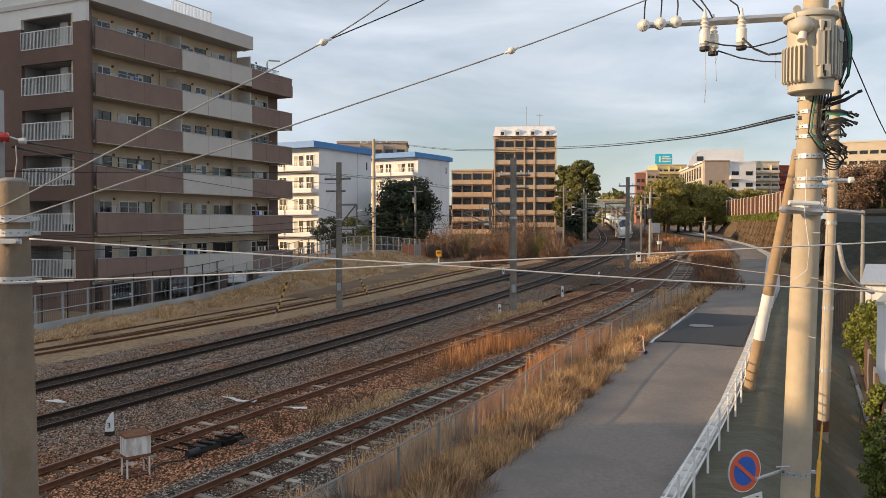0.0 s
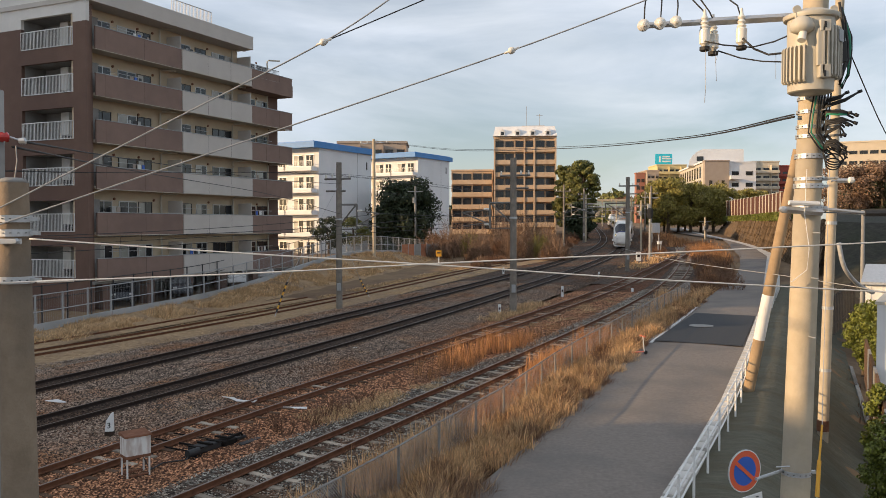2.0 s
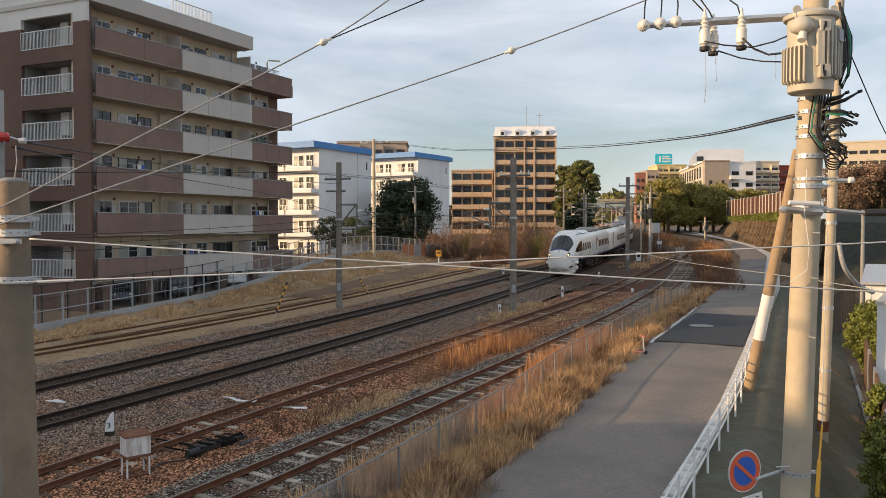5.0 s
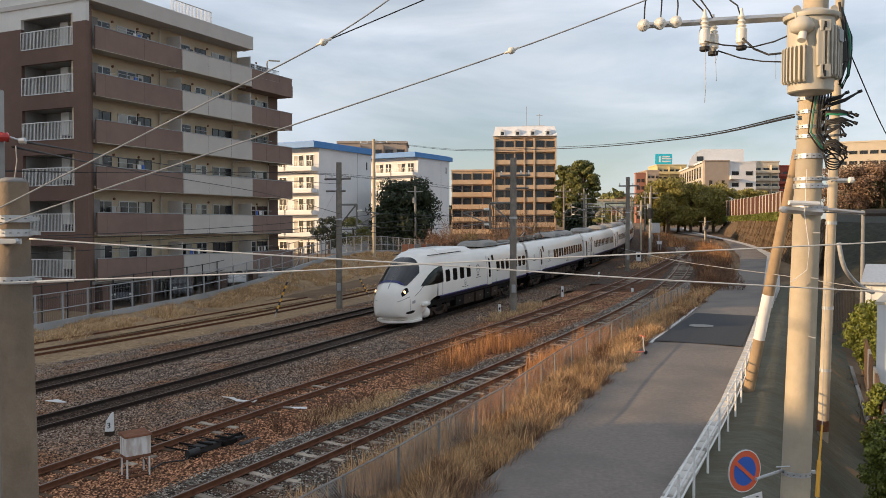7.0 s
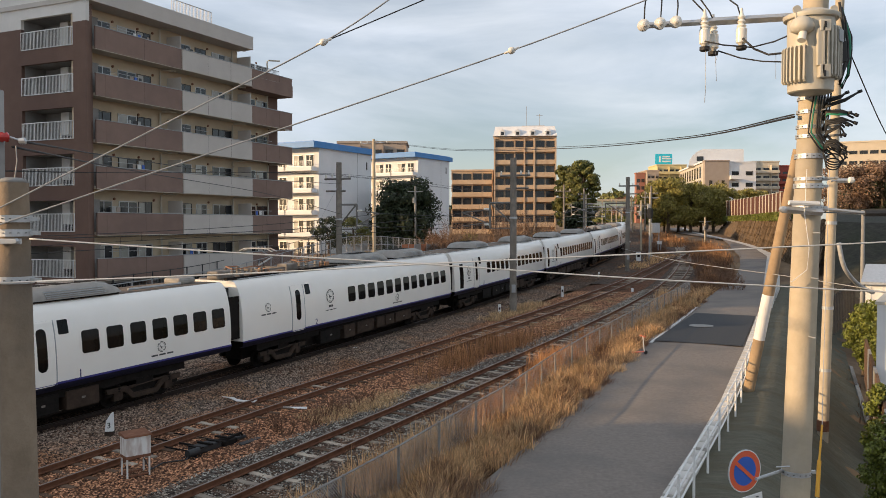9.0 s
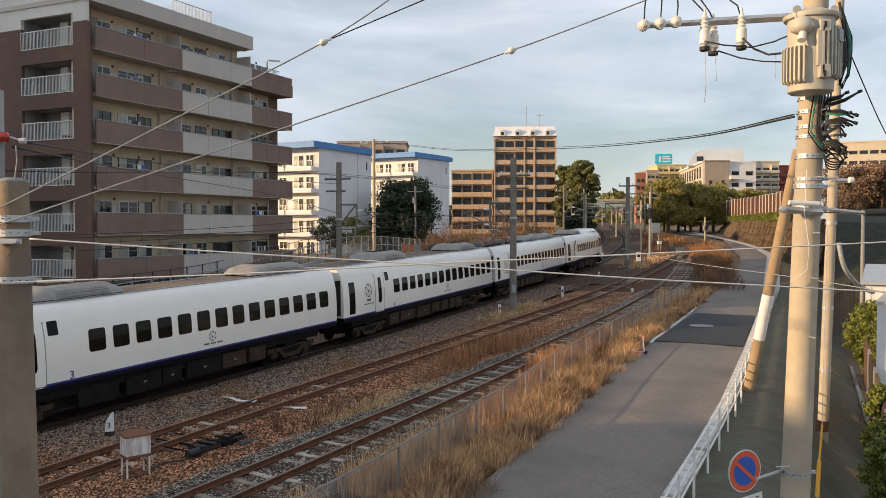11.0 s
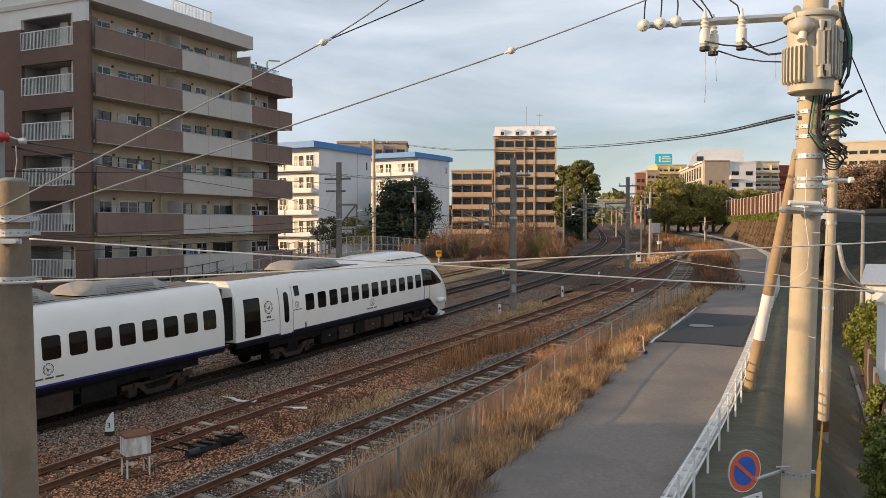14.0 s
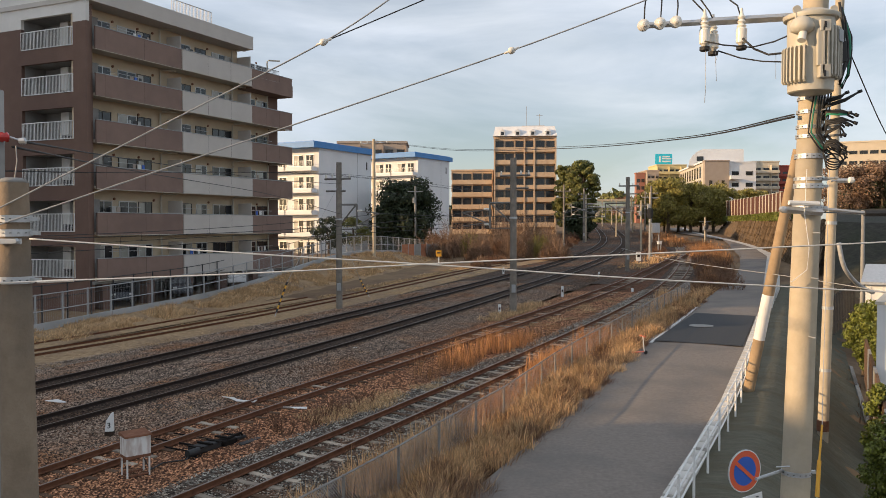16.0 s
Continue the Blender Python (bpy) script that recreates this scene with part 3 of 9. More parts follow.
for line, bed in ((MAIN_NEAR, NEAR_BED), (MAIN_FAR, FAR_BED)):
    scatter_stones("dusty_ballast", line, -4, 48, -1.0, 1.0, 15000, 0.042, STONE_OILY, "dark brake dust stained ballast between the running rails", bed, 0.06)
    v, f = strip(line, -60, 240, [(-0.85, -0.128), (-0.3, -0.138), (0.3, -0.138), (0.85, -0.128)], 1.2)
    solo("stained_ballast", raw("stained_ballast", v, f, OILY_BALLAST), OILY_BALLAST, "dark brake dust stained ballast bed between the running rails", "ballast", kind="structure")
v, f = strip(MAIN_NEAR, 50, 338, [(-8.0, -0.26), (-5, -0.19), (0, -0.21), (5, -0.19), (8.0, -0.26)], 2.0)
solo("yard_ballast", raw("yard_ballast", v, f, BALLAST), BALLAST, "dark ballast sheet between the converging tracks", "ballast", kind="structure")


# ---- road ----
def make_road():
    left = [(-9, -2), (0.4, 17.6), (3.4, 24.3), (9.6, 38.3), (14.8, 49.1), (25.2, 70.7), (30.9, 85.0), (36.2, 100), (41.5, 117.8), (46.2, 133), (50.6, 148.5), (53, 185), (62, 225)]
    right = list(ROAD_EDGE)

    def along(pts, t):
        i = min(int(t), len(pts) - 2)
        f = t - i
        return pts[i][0] * (1 - f) + pts[i + 1][0] * f, pts[i][1] * (1 - f) + pts[i + 1][1] * f

    def band(edge, w0, w1, h, n=96):
        v, f = [], []
        for i in range(n):
            t = i / (n - 1) * (len(edge) - 1)
            x, y = along(edge, t)
            x2, y2 = along(edge, min(t + 0.01, len(edge) - 1))
            x1, y1 = along(edge, max(t - 0.01, 0))
            d = Vector((x2 - x1, y2 - y1)).normalized()
            for w in (w0, w1):
                px, py = x + d.y * w, y - d.x * w
                v.append((px, py, grade(px, py) + h))
        for i in range(n - 1):
            f.append((2 * i, 2 * i + 1, 2 * i + 3, 2 * i + 2))
        return v, f

    v, f, n = [], [], 96
    for i in range(n):
        t = i / (n - 1) * 12
        xl, yl = along(left, t)
        xr, yr = along(right, t)
        for k in range(7):
            u = k / 6
            x, y = xl + (xr - xl) * u, yl + (yr - yl) * u
            v.append((x, y, grade(x, y) + 0.05 * math.sin(u * math.pi) - 0.01))
    for i in range(n - 1):
        for k in range(6):
            f.append((i * 7 + k, i * 7 + k + 1, (i + 1) * 7 + k + 1, (i + 1) * 7 + k))
    road = tagged(new("road", raw("road", v, f, ASPHALT)), "narrow worn grey asphalt lane beside the railway", "road", kind="structure")
    a, b = Vector((9.35, 37.7)), Vector((15.4, 50.4))
    d = (b - a).normalized()
    v, f = [], []
    for k in range(14):
        p = a.lerp(b, k / 13)
        for w in (0.16, 0.32):
            v.append((p.x + d.y * w, p.y - d.x * w, grade(p.x, p.y) + 0.03))
    f = [(2 * k, 2 * k + 1, 2 * k + 3, 2 * k + 2) for k in range(13)]
    solo("road_line", raw("road_line", v, f, PAINT_LINE), PAINT_LINE, "thin white edge line on the asphalt lane", "road marking", kind="structure")
    # fresh patch across the lane
    s = []
    for (x, y) in ((9.8, 38.0), (13.3, 36.2), (17.6, 46.0), (14.7, 47.6)):
        s.append((x, y, grade(x, y) + 0.062))
    solo("asphalt_patch", raw("asphalt_patch", s, [(0, 1, 2, 3)], ASPHALT_NEW), ASPHALT_NEW, "dark fresh asphalt patch across the lane", "road patch", kind="structure")
    x, y = 13.4, 42.4
    m = Shape(Matrix.Translation((x, y, grade(x, y) + 0.066)))
    m.lathe([(0.0, 0), (0.62, 0), (0.62, 0.012), (0.0, 0.014)], 24)
    solo("manhole_cover", m, CONCRETE_DARK, "round grey manhole cover in the asphalt", "manhole cover")
    # kerb stones on the outer side, block by block
    kerb = tagged(new("kerb"), "pale concrete kerb blocks along the lane", "kerb", kind="structure")
    block = Shape().box(-0.14, 0.2, -0.295, 0.295, -0.2, 0.08).mesh("kerb_block", KERB)
    pos = []
    for i in range(1, 7):
        a, b = Vector(right[i - 1]), Vector(right[i])
        L = (b - a).length
        for k in range(int(L / 0.6)):
            pos.append((a + (b - a) * ((k + 0.5) * 0.6 / L), math.atan2(b.y - a.y, b.x - a.x)))
    for p, a in pos:
        if 4 < p.y < 64:
            ob = new("kerb_block", block)
            ob.parent = kerb
            ob.matrix_local = Matrix.Translation((p.x, p.y, grade(p.x, p.y))) @ Matrix.Rotation(a - math.pi / 2, 4, "Z")
    v, f = band(right[6:], -0.8, 0.35, 0.08, 60)
    solo("road_edge_strip", raw("road_edge_strip", v, f, KERB), KERB, "pale concrete gutter strip along the bend of the lane", "gutter", kind="structure")


make_road()


def make_slope():
    v, f = [], []
    n, m = 260, 24
    for i in range(n):
        y = -2 + i * 0.262
        x0 = road_right(y)
        for k in range(m):
            x = x0 + 0.12 + 4.88 * k / (m - 1)
            fold = 0.05 * noise.noise(Vector((x * 0.8, y * 0.8, 3))) + 0.035 * abs(noise.noise(Vector((x * 0.7, y * 2.6 + 0.8 * x, 9)))) + 0.012 * noise.noise(Vector((x * 4, y * 7, 1)))
            v.append((x, y, max(land(x, y), -40) + 0.06 + fold))
    for i in range(n - 1):
        for k in range(m - 1):
            f.append((i * m + k, i * m + k + 1, (i + 1) * m + k + 1, (i + 1) * m + k))
    me = raw("slope_sheet", v, f, SLOPE_SHEET)
    me.polygons.foreach_set("use_smooth", [True] * len(me.polygons))
    solo("slope_sheet", me, SLOPE_SHEET, "grey green weed sheet pegged over the slope in folds", "slope sheet", kind="structure")
    v, f = [], []
    for i in range(46):
        y = 4 + i * 0.9
        for dx, h in ((5.0, -0.1), (5.0, 0.17), (5.2, 0.17), (5.2, -0.3)):
            x = road_right(y) + dx
            v.append((x, y, land(x, y) + h))
    f = [(4 * i + k, 4 * i + k + 1, 4 * i + k + 5, 4 * i + k + 4) for i in range(45) for k in range(3)]
    solo("ditch_edging", raw("ditch_edging", v, f, CONCRETE_DARK), CONCRETE_DARK, "narrow grey concrete edging at the foot of the slope", "edging", kind="structure")


make_slope()


def make_guardrail():
    g = thing("guardrail", Matrix.Identity(4), "white painted tubular guardrail along the lane", "guardrail")
    post = Shape().tube([(0, 0, -0.25), (0, 0, 0.98)], 0.031, 8).mesh("post", WHITE_PAINT)
    y = 11.0
    posts = []
    while y < 62:
        x = road_right(y) + 0.46
        posts.append(Vector((x, y, grade(x, y))))
        y += 1.75
    for p in posts:
        ob = new("post", post)
        ob.parent = g
        ob.location = p
    for h in (0.3, 0.62, 0.93):
        s = Shape().tube([p + Vector((-0.03, 0, h)) for p in posts], 0.024, 6)
        part("rail", s, WHITE_PAINT, g, smooth=True)


make_guardrail()


def bank_turf():
    v, f, n = [], [], 60
    nrm = Vector((FENCE_DIR.y, -FENCE_DIR.x))
    offs = [0.1 + 0.55 * k for k in range(9)]
    for i in range(n):
        for o in offs:
            q = FENCE_A + FENCE_DIR * (-16 + i * 1.9) + nrm * o
            v.append((q.x, q.y, land(q.x, q.y) + 0.06 + 0.12 * abs(noise.noise(Vector((q.x * 0.9, q.y * 0.9, 7)))) - (0.12 if o > 4 else 0)))
    m = len(offs)
    f = [(i * m + k, i * m + k + 1, (i + 1) * m + k + 1, (i + 1) * m + k) for i in range(n - 1) for k in range(m - 1)]
    me = raw("bank_turf", v, f, STRAW_GROUND)
    me.polygons.foreach_set("use_smooth", [True] * len(me.polygons))
    solo("bank_turf", me, STRAW_GROUND, "matted dry turf on the bank below the fence", "turf", kind="structure")


bank_turf()


# ---- the train: six white cars ----
PITCH = 19.1
SIDE = [(1.30, 1.12), (1.375, 1.25), (1.40, 1.38), (1.415, 1.75), (1.41, 2.1), (1.395, 2.45), (1.36, 2.8), (1.29, 3.15), (1.19, 3.42), (1.05, 3.6), (0.92, 3.67)]


def half_width(z):
    return float(np.interp(z, [p[1] for p in SIDE], [p[0] for p in SIDE]))


def loft(rings, close_ends=True):
    """One skin through rings of equal numbers of points."""
    n = len(rings[0])
    v = [p for r in rings for p in r]
    f = [(i * n + k, i * n + (k + 1) % n, (i + 1) * n + (k + 1) % n, (i + 1) * n + k) for i in range(len(rings) - 1) for k in range(n)]
    if close_ends:
        f += [tuple(range(n - 1, -1, -1)), tuple((len(rings) - 1) * n + k for k in range(n))]
    s = Shape()
    s.add(v, f)
    return s


def ring(x, wide=1.0, low=0.0, top=None):
    pts = [(x, w * wide, z) for w, z in SIDE[2:]]
    pts += [(x, 0.5 * wide, 3.66), (x, -0.5 * wide, 3.66)]
    pts += [(x, -w * wide, z) for w, z in reversed(SIDE[2:])]
    return pts


def side_panel(x0, x1, z0, z1, sign, proud=0.006, corner=0.1, seg=5):
    """A pane that follows the curve of the car's side, with rounded corners."""
    c = min(corner, (x1 - x0) / 2 - 0.001, (z1 - z0) / 2 - 0.001)
    levels = sorted({round(z, 4) for z in [z0 + c * (1 - math.cos(radians(90 * k / (seg - 1)))) for k in range(seg)] + [z1 - c * (1 - math.cos(radians(90 * k / (seg - 1)))) for k in range(seg)] + [p[1] for p in SIDE if z0 + 0.01 < p[1] < z1 - 0.01]})
    vs, fs = [], []
    for z in levels:
        d = max(0.0, c - (z - z0), c - (z1 - z))
        inset = c - math.sqrt(max(0.0, c * c - d * d))
        w = half_width(z)
        for x in (x0 + inset, x1 - inset):
            vs.append((x, sign * (w + proud + 0.004), z))
        for x in (x0 + inset, x1 - inset):
            vs.append((x, sign * (w - 0.02), z))
    for i in range(len(levels) - 1):
        a, b = 4 * i, 4 * i + 4
        fs += [(a, a + 1, b + 1, b), (a + 2, a, b, b + 2), (a + 1, a + 3, b + 3, b + 1)]
    e = 4 * (len(levels) - 1)
    fs += [(0, 2, 3, 1), (e, e + 1, e + 3, e + 2)]
    return Shape().add(vs, fs)


def bogie(parent, x):
    b = part("bogie", Shape().box(x - 1.5, x + 1.5, -0.98, -0.86, 0.42, 0.62).box(x - 1.5, x + 1.5, 0.86, 0.98, 0.42, 0.62).box(x - 0.25, x + 0.25, -0.95, 0.95, 0.4, 0.75)
             .box(x - 0.35, x + 0.35, 0.9, 1.08, 0.6, 0.95).box(x - 0.35, x + 0.35, -1.08, -0.9, 0.6, 0.95), UNDERFRAME, parent)
    for dx in (-1.05, 1.05):
        for sy in (-1, 1):
            w = Shape()
            w.lathe([(0.05, -0.06), (0.4, -0.06), (0.4, 0.05), (0.3, 0.06), (0.28, 0.03), (0.12, 0.04), (0.1, 0.09), (0.0, 0.09)] if sy > 0 else [(0.0, -0.09), (0.1, -0.09), (0.12, -0.04), (0.28, -0.03), (0.3, -0.06), (0.4, -0.05), (0.4, 0.06), (0.05, 0.06)], 18, (x + dx, sy * 0.6, 0.41), "y")
            wheel = part("wheel", w, UNDERFRAME, b)
            part("axle_box", Shape().box(x + dx - 0.17, x + dx + 0.17, sy * 0.96 - 0.1, sy * 0.96 + 0.1, 0.28, 0.55), EQUIP_BOX, b, bevel=0.03)
    for sy in (-1, 1):
        y0, y1 = sorted((sy * 1.0, sy * 1.1))
        frame_side = Shape().add([(x + dx, y, z) for y in (y0, y1) for dx, z in ((-1.55, 0.72), (-0.75, 0.72), (-0.45, 0.42), (0.45, 0.42), (0.75, 0.72), (1.55, 0.72), (1.5, 0.56), (0.82, 0.54), (0.5, 0.26), (-0.5, 0.26), (-0.82, 0.54), (-1.5, 0.56))],
                                 [tuple(range(11, -1, -1)), tuple(range(12, 24))] + [(k, (k + 1) % 12, 12 + (k + 1) % 12, 12 + k) for k in range(12)])
        part("side_frame", frame_side, EQUIP_BOX, b)
        for dx in (-1.05, 1.05):
            part("coil_spring", Shape().lathe([(0.05, 0.55), (0.11, 0.57), (0.08, 0.62), (0.11, 0.67), (0.08, 0.72), (0.11, 0.77), (0.05, 0.8)], 8, (x + dx, sy * 1.02, 0)), UNDERFRAME, b)
        part("air_pipe", Shape().tube([(x - 1.7, sy * 1.12, 0.95), (x - 0.6, sy * 1.14, 0.86), (x + 0.5, sy * 1.14, 0.9), (x + 1.7, sy * 1.12, 0.82)], 0.025, 5), UNDERFRAME, b)
    part("damper", Shape().tube([(x - 0.9, 1.04, 0.7), (x + 0.9, 1.04, 0.62)], 0.05, 6), EQUIP_BOX, b)


def roof_cooler(parent, x, length=3.6):
    """A long air conditioner: smooth rounded caps, louvred flanks and dark fan grilles on top."""
    out = [(-0.98, 3.74), (-0.95, 3.86), (-0.8, 4.02), (-0.42, 4.12), (0.42, 4.12), (0.8, 4.02), (0.95, 3.86), (0.98, 3.74)]
    h = length / 2
    rings = [[(x + dx, y * k, 3.74 + (z - 3.74) * q) for y, z in out] for dx, k, q in ((-h, 0.72, 0.12), (-h + 0.15, 0.84, 0.5), (-h + 0.45, 0.95, 0.86), (-h + 0.8, 1, 1), (h - 0.8, 1, 1), (h - 0.45, 0.95, 0.86), (h - 0.15, 0.84, 0.5), (h, 0.72, 0.12))]
    ac = part("roof_cooler", loft(rings), AC_GREY, parent, "grey rounded roof cooler", smooth=True, angle=35)
    # near-black box that stands in for the shadow gap under the cooler
    part("plinth", Shape().box(x - h + 0.2, x + h - 0.2, -0.8, 0.8, 3.6, 3.745), UNDERFRAME, ac)
    for k in range(3):
        px = x - h + 1.15 + k * (length - 2.3) / 2
        part("fan_grille", Shape().box(px - 0.28, px + 0.28, -0.36, 0.36, 4.105, 4.128), UNDERFRAME, ac, bevel=0.01)
    for sy in (-1, 1):
        for k in range(4):
            z = 3.8 + 0.055 * k
            yy = 0.985 - 0.03 * k - (0.05 if k == 3 else 0)
            part("louvre", Shape().box(x - h + 0.85, x + h - 0.85, sy * yy - 0.02, sy * yy + 0.02, z, z + 0.022), STEEL_GREY, ac)


def pantograph(parent, x, raised=True):
    p = part("pantograph", Shape().box(x - 0.7, x + 0.7, -0.6, -0.52, 3.85, 3.93).box(x - 0.7, x + 0.7, 0.52, 0.6, 3.85, 3.93).box(x - 0.7, x - 0.62, -0.6, 0.6, 3.85, 3.93).box(x + 0.62, x + 0.7, -0.6, 0.6, 3.85, 3.93), GEAR_GREY, parent)
    top = 4.75 if raised else 4.15
    part("lower_arm", Shape().tube([(x + 0.6, 0, 3.95), (x - 0.6, 0, (top + 3.9) / 2)], 0.035, 6), STEEL_GREY, p)
    part("upper_arm", Shape().tube([(x - 0.6, 0, (top + 3.9) / 2), (x + 0.35, 0, top)], 0.028, 6), STEEL_GREY, p)
    for dx in (-0.15, 0.15):
        part("contact_strip", Shape().tube([(x + 0.35 + dx, -0.85, top - 0.12), (x + 0.35 + dx, -0.55, top), (x + 0.35 + dx, 0.55, top), (x + 0.35 + dx, 0.85, top - 0.12)], 0.025, 6), STEEL_GREY, p)
    for dx in (-0.6, 0.6):
        for sy in (-0.56, 0.56):
            part("insulator", Shape().lathe([(0.05, 3.6), (0.09, 3.65), (0.06, 3.69), (0.1, 3.73), (0.06, 3.77), (0.1, 3.81), (0.05, 3.86)], 8, (x + dx, sy, 0)), GEAR_GREY, p)


def roof_gear(parent, x):
    """High-voltage gear beside the pantograph: posts, busbars, breaker and boxes."""
    for dx, sy in ((0, 0.5), (0.6, 0.55), (1.2, 0.5), (0.2, -0.5), (0.9, -0.55), (1.8, 0.55)):
        part("insulator", Shape().lathe([(0.06, 3.62), (0.11, 3.7), (0.07, 3.74), (0.11, 3.8), (0.07, 3.84), (0.11, 3.9), (0.07, 3.94), (0.08, 4.0), (0.04, 4.04)], 10, (x + dx, sy, 0)), GEAR_GREY, parent)
    part("busbar", Shape().tube([(x, 0.5, 4.05), (x + 0.6, 0.55, 4.1), (x + 1.2, 0.5, 4.05), (x + 1.8, 0.55, 4.06), (x + 0.9, -0.55, 4.08), (x + 0.2, -0.5, 4.05)], 0.025, 6), COPPER, parent)
    part("breaker", Shape().box(x + 1.5, x + 2.3, -0.3, 0.25, 3.68, 4.0), GEAR_GREY, parent, bevel=0.06)
    part("switch_box", Shape().box(x - 0.45, x - 0.15, 0.2, 0.6, 3.68, 3.95), COPPER, parent, bevel=0.03)
    part("cable_tray", Shape().box(x - 0.7, x + 2.5, 0.72, 0.86, 3.69, 3.78), UNDERFRAME, parent)
    part("jumper", Shape().tube([(x - 0.5, 0.3, 3.9), (x - 0.3, 0.35, 4.25), (x, 0.4, 4.3), (x + 0.15, 0.45, 4.08)], 0.02, 6), BLACK, parent, smooth=True)


def emblem(parent, x, z, r, sign=1):
    """A round transfer: a broken ring, a winged mark inside it, and bars of small writing below."""
    def lay(dx, dz, dy=0.0):
        return (x + dx, sign * (half_width(z + dz) + 0.009 + dy), z + dz)
    def arc(r0, r1, a0, a1, n=6):
        vs = [lay(rr * math.cos(a0 + (a1 - a0) * k / n), rr * math.sin(a0 + (a1 - a0) * k / n)) for k in range(n + 1) for rr in (r0, r1)]
        return vs, [(2 * k, 2 * k + 1, 2 * k + 3, 2 * k + 2) for k in range(n)]
    ring_shape = Shape()
    for k in range(6):
        ring_shape.add(*arc(r * 0.84, r, k * math.pi / 3 + 0.1, (k + 1) * math.pi / 3 - 0.1))
        ring_shape.add(*arc(r * 0.68, r * 0.74, k * math.pi / 3 + 0.45, (k + 1) * math.pi / 3 + 0.2, 4))
    e = part("emblem", ring_shape, EMBLEM_DARK, parent, "round dark grey emblem")
    wing = Shape()
    for pts in (((-0.45, -0.1), (0.0, 0.02), (0.42, 0.36), (0.3, 0.02), (0.05, -0.22)), ((-0.15, -0.42), (0.05, -0.22), (0.3, 0.02), (0.2, -0.3))):
        wing.add([lay(px * r, pz * r, 0.002) for px, pz in pts], [tuple(range(len(pts)))])
    part("emblem_mark", wing, EMBLEM_DARK, e)
    rows = ((r * 1.1, r * 0.34, 3), (r * 3.0, r * 0.13, 3)) if r > 0.2 else ((r * 5.6, r * 0.28, 3),)
    for k, (w, h, n) in enumerate(rows):
        dz = -r * (1.45 + 0.55 * k)
        yy = half_width(z + dz)
        for j in range(n):
            bx = -w / 2 + w * j / n
            part("writing_bar", Shape().box(x + bx, x + bx + w / n * 0.8, sign * (yy + 0.002), sign * (yy + 0.009), z + dz - h / 2, z + dz + h / 2), EMBLEM_DARK, e)


def glyph(name, text, size, m, mat, parent=None, deep=0.004):
    cu = bpy.data.curves.new(name, "FONT")
    cu.body, cu.size, cu.extrude, cu.align_x, cu.align_y = text, size, deep, "CENTER", "CENTER"
    tmp = new("lettering_tmp", cu)
    me = bpy.data.meshes.new_from_object(tmp.evaluated_get(bpy.context.evaluated_depsgraph_get()))
    bpy.data.objects.remove(tmp)
    me.materials.clear()
    me.materials.append(mat)
    ob = new(name, me)
    if parent:
        ob.parent = parent
    ob.matrix_local = m
    return ob


def under_boxes(parent, x0, x1, seed):
    rng = random.Random(seed)
    x = x0
    part("underframe", Shape().box(x0 - 3.6, x1 + 3.6, -1.15, 1.15, 0.85, 1.2).box(x0 - 0.4, x1 + 0.4, -0.85, 0.85, 0.4, 0.85).box(x0 - 3.6, x1 + 3.6, -0.4, 0.4, 0.45, 0.85), UNDERFRAME, parent)
    while x < x1 - 0.6:
        w = rng.uniform(0.7, 1.7)
        w = min(w, x1 - x)
        part("equipment_box", Shape().box(x, x + w, -1.22, 1.22, rng.uniform(0.38, 0.5), 1.0), rng.choice((EQUIP_BOX, EQUIP_BOX, UNDERFRAME)), parent, bevel=0.03)
        if rng.random() < 0.6:
            part("box_latch", Shape().box(x + w * 0.45, x + w * 0.45 + 0.12, 1.222, 1.24, 0.7, 0.76).box(x + w * 0.45, x + w * 0.45 + 0.12, -1.24, -1.222, 0.7, 0.76), GEAR_GREY, parent)
        x += w + rng.uniform(0.06, 0.35)


def add_side(car, windows, doors, smalls, bigs, emblems, digit, x_digit):
    """Windows, doors and badges on both sides; x is measured from the car's middle."""
    pane = {}
    for sg in (1, -1):
        for x in windows:
            if sg not in pane:
                pane[sg] = side_panel(-0.31, 0.31, 2.08, 2.77, sg, 0.006, 0.09).mesh("window", TRAIN_GLASS)
            ob = new("window", pane[sg])
            ob.parent = car
            ob.location = (x, 0, 0)
        for x in doors:
            d = part("door", side_panel(x - 0.42, x + 0.42, 1.3, 3.2, sg, 0.014, 0.1), TRAIN_WHITE, car)
            part("door_window", side_panel(x - 0.16, x + 0.16, 1.75, 3.0, sg, 0.02, 0.15), TRAIN_GLASS, d)
            for dx in (-0.45, 0.45):
                part("door_seal", side_panel(x + dx - 0.012, x + dx + 0.012, 1.3, 3.2, sg, 0.012, 0.01), STEEL_GREY, d)
        for x in smalls:
            part("small_window", side_panel(x - 0.17, x + 0.17, 2.76, 3.18, sg, 0.006, 0.03), TRAIN_GLASS, car)
        for x, w in bigs:
            part("tall_window", side_panel(x - w / 2, x + w / 2, 1.48, 2.95, sg, 0.006, 0.06), TRAIN_GLASS, car)
        for x, z, r in emblems:
            emblem(car, x, z, r, sg)
        if digit:
            y = half_width(1.5) + 0.006
            m = Matrix.Translation((x_digit, sg * y, 1.5)) @ Matrix.Rotation(radians(180 if sg > 0 else 0), 4, "Z") @ Matrix.Rotation(radians(90), 4, "X")
            glyph("car_digit", digit, 0.36, m, TRAIN_BLUE, car)


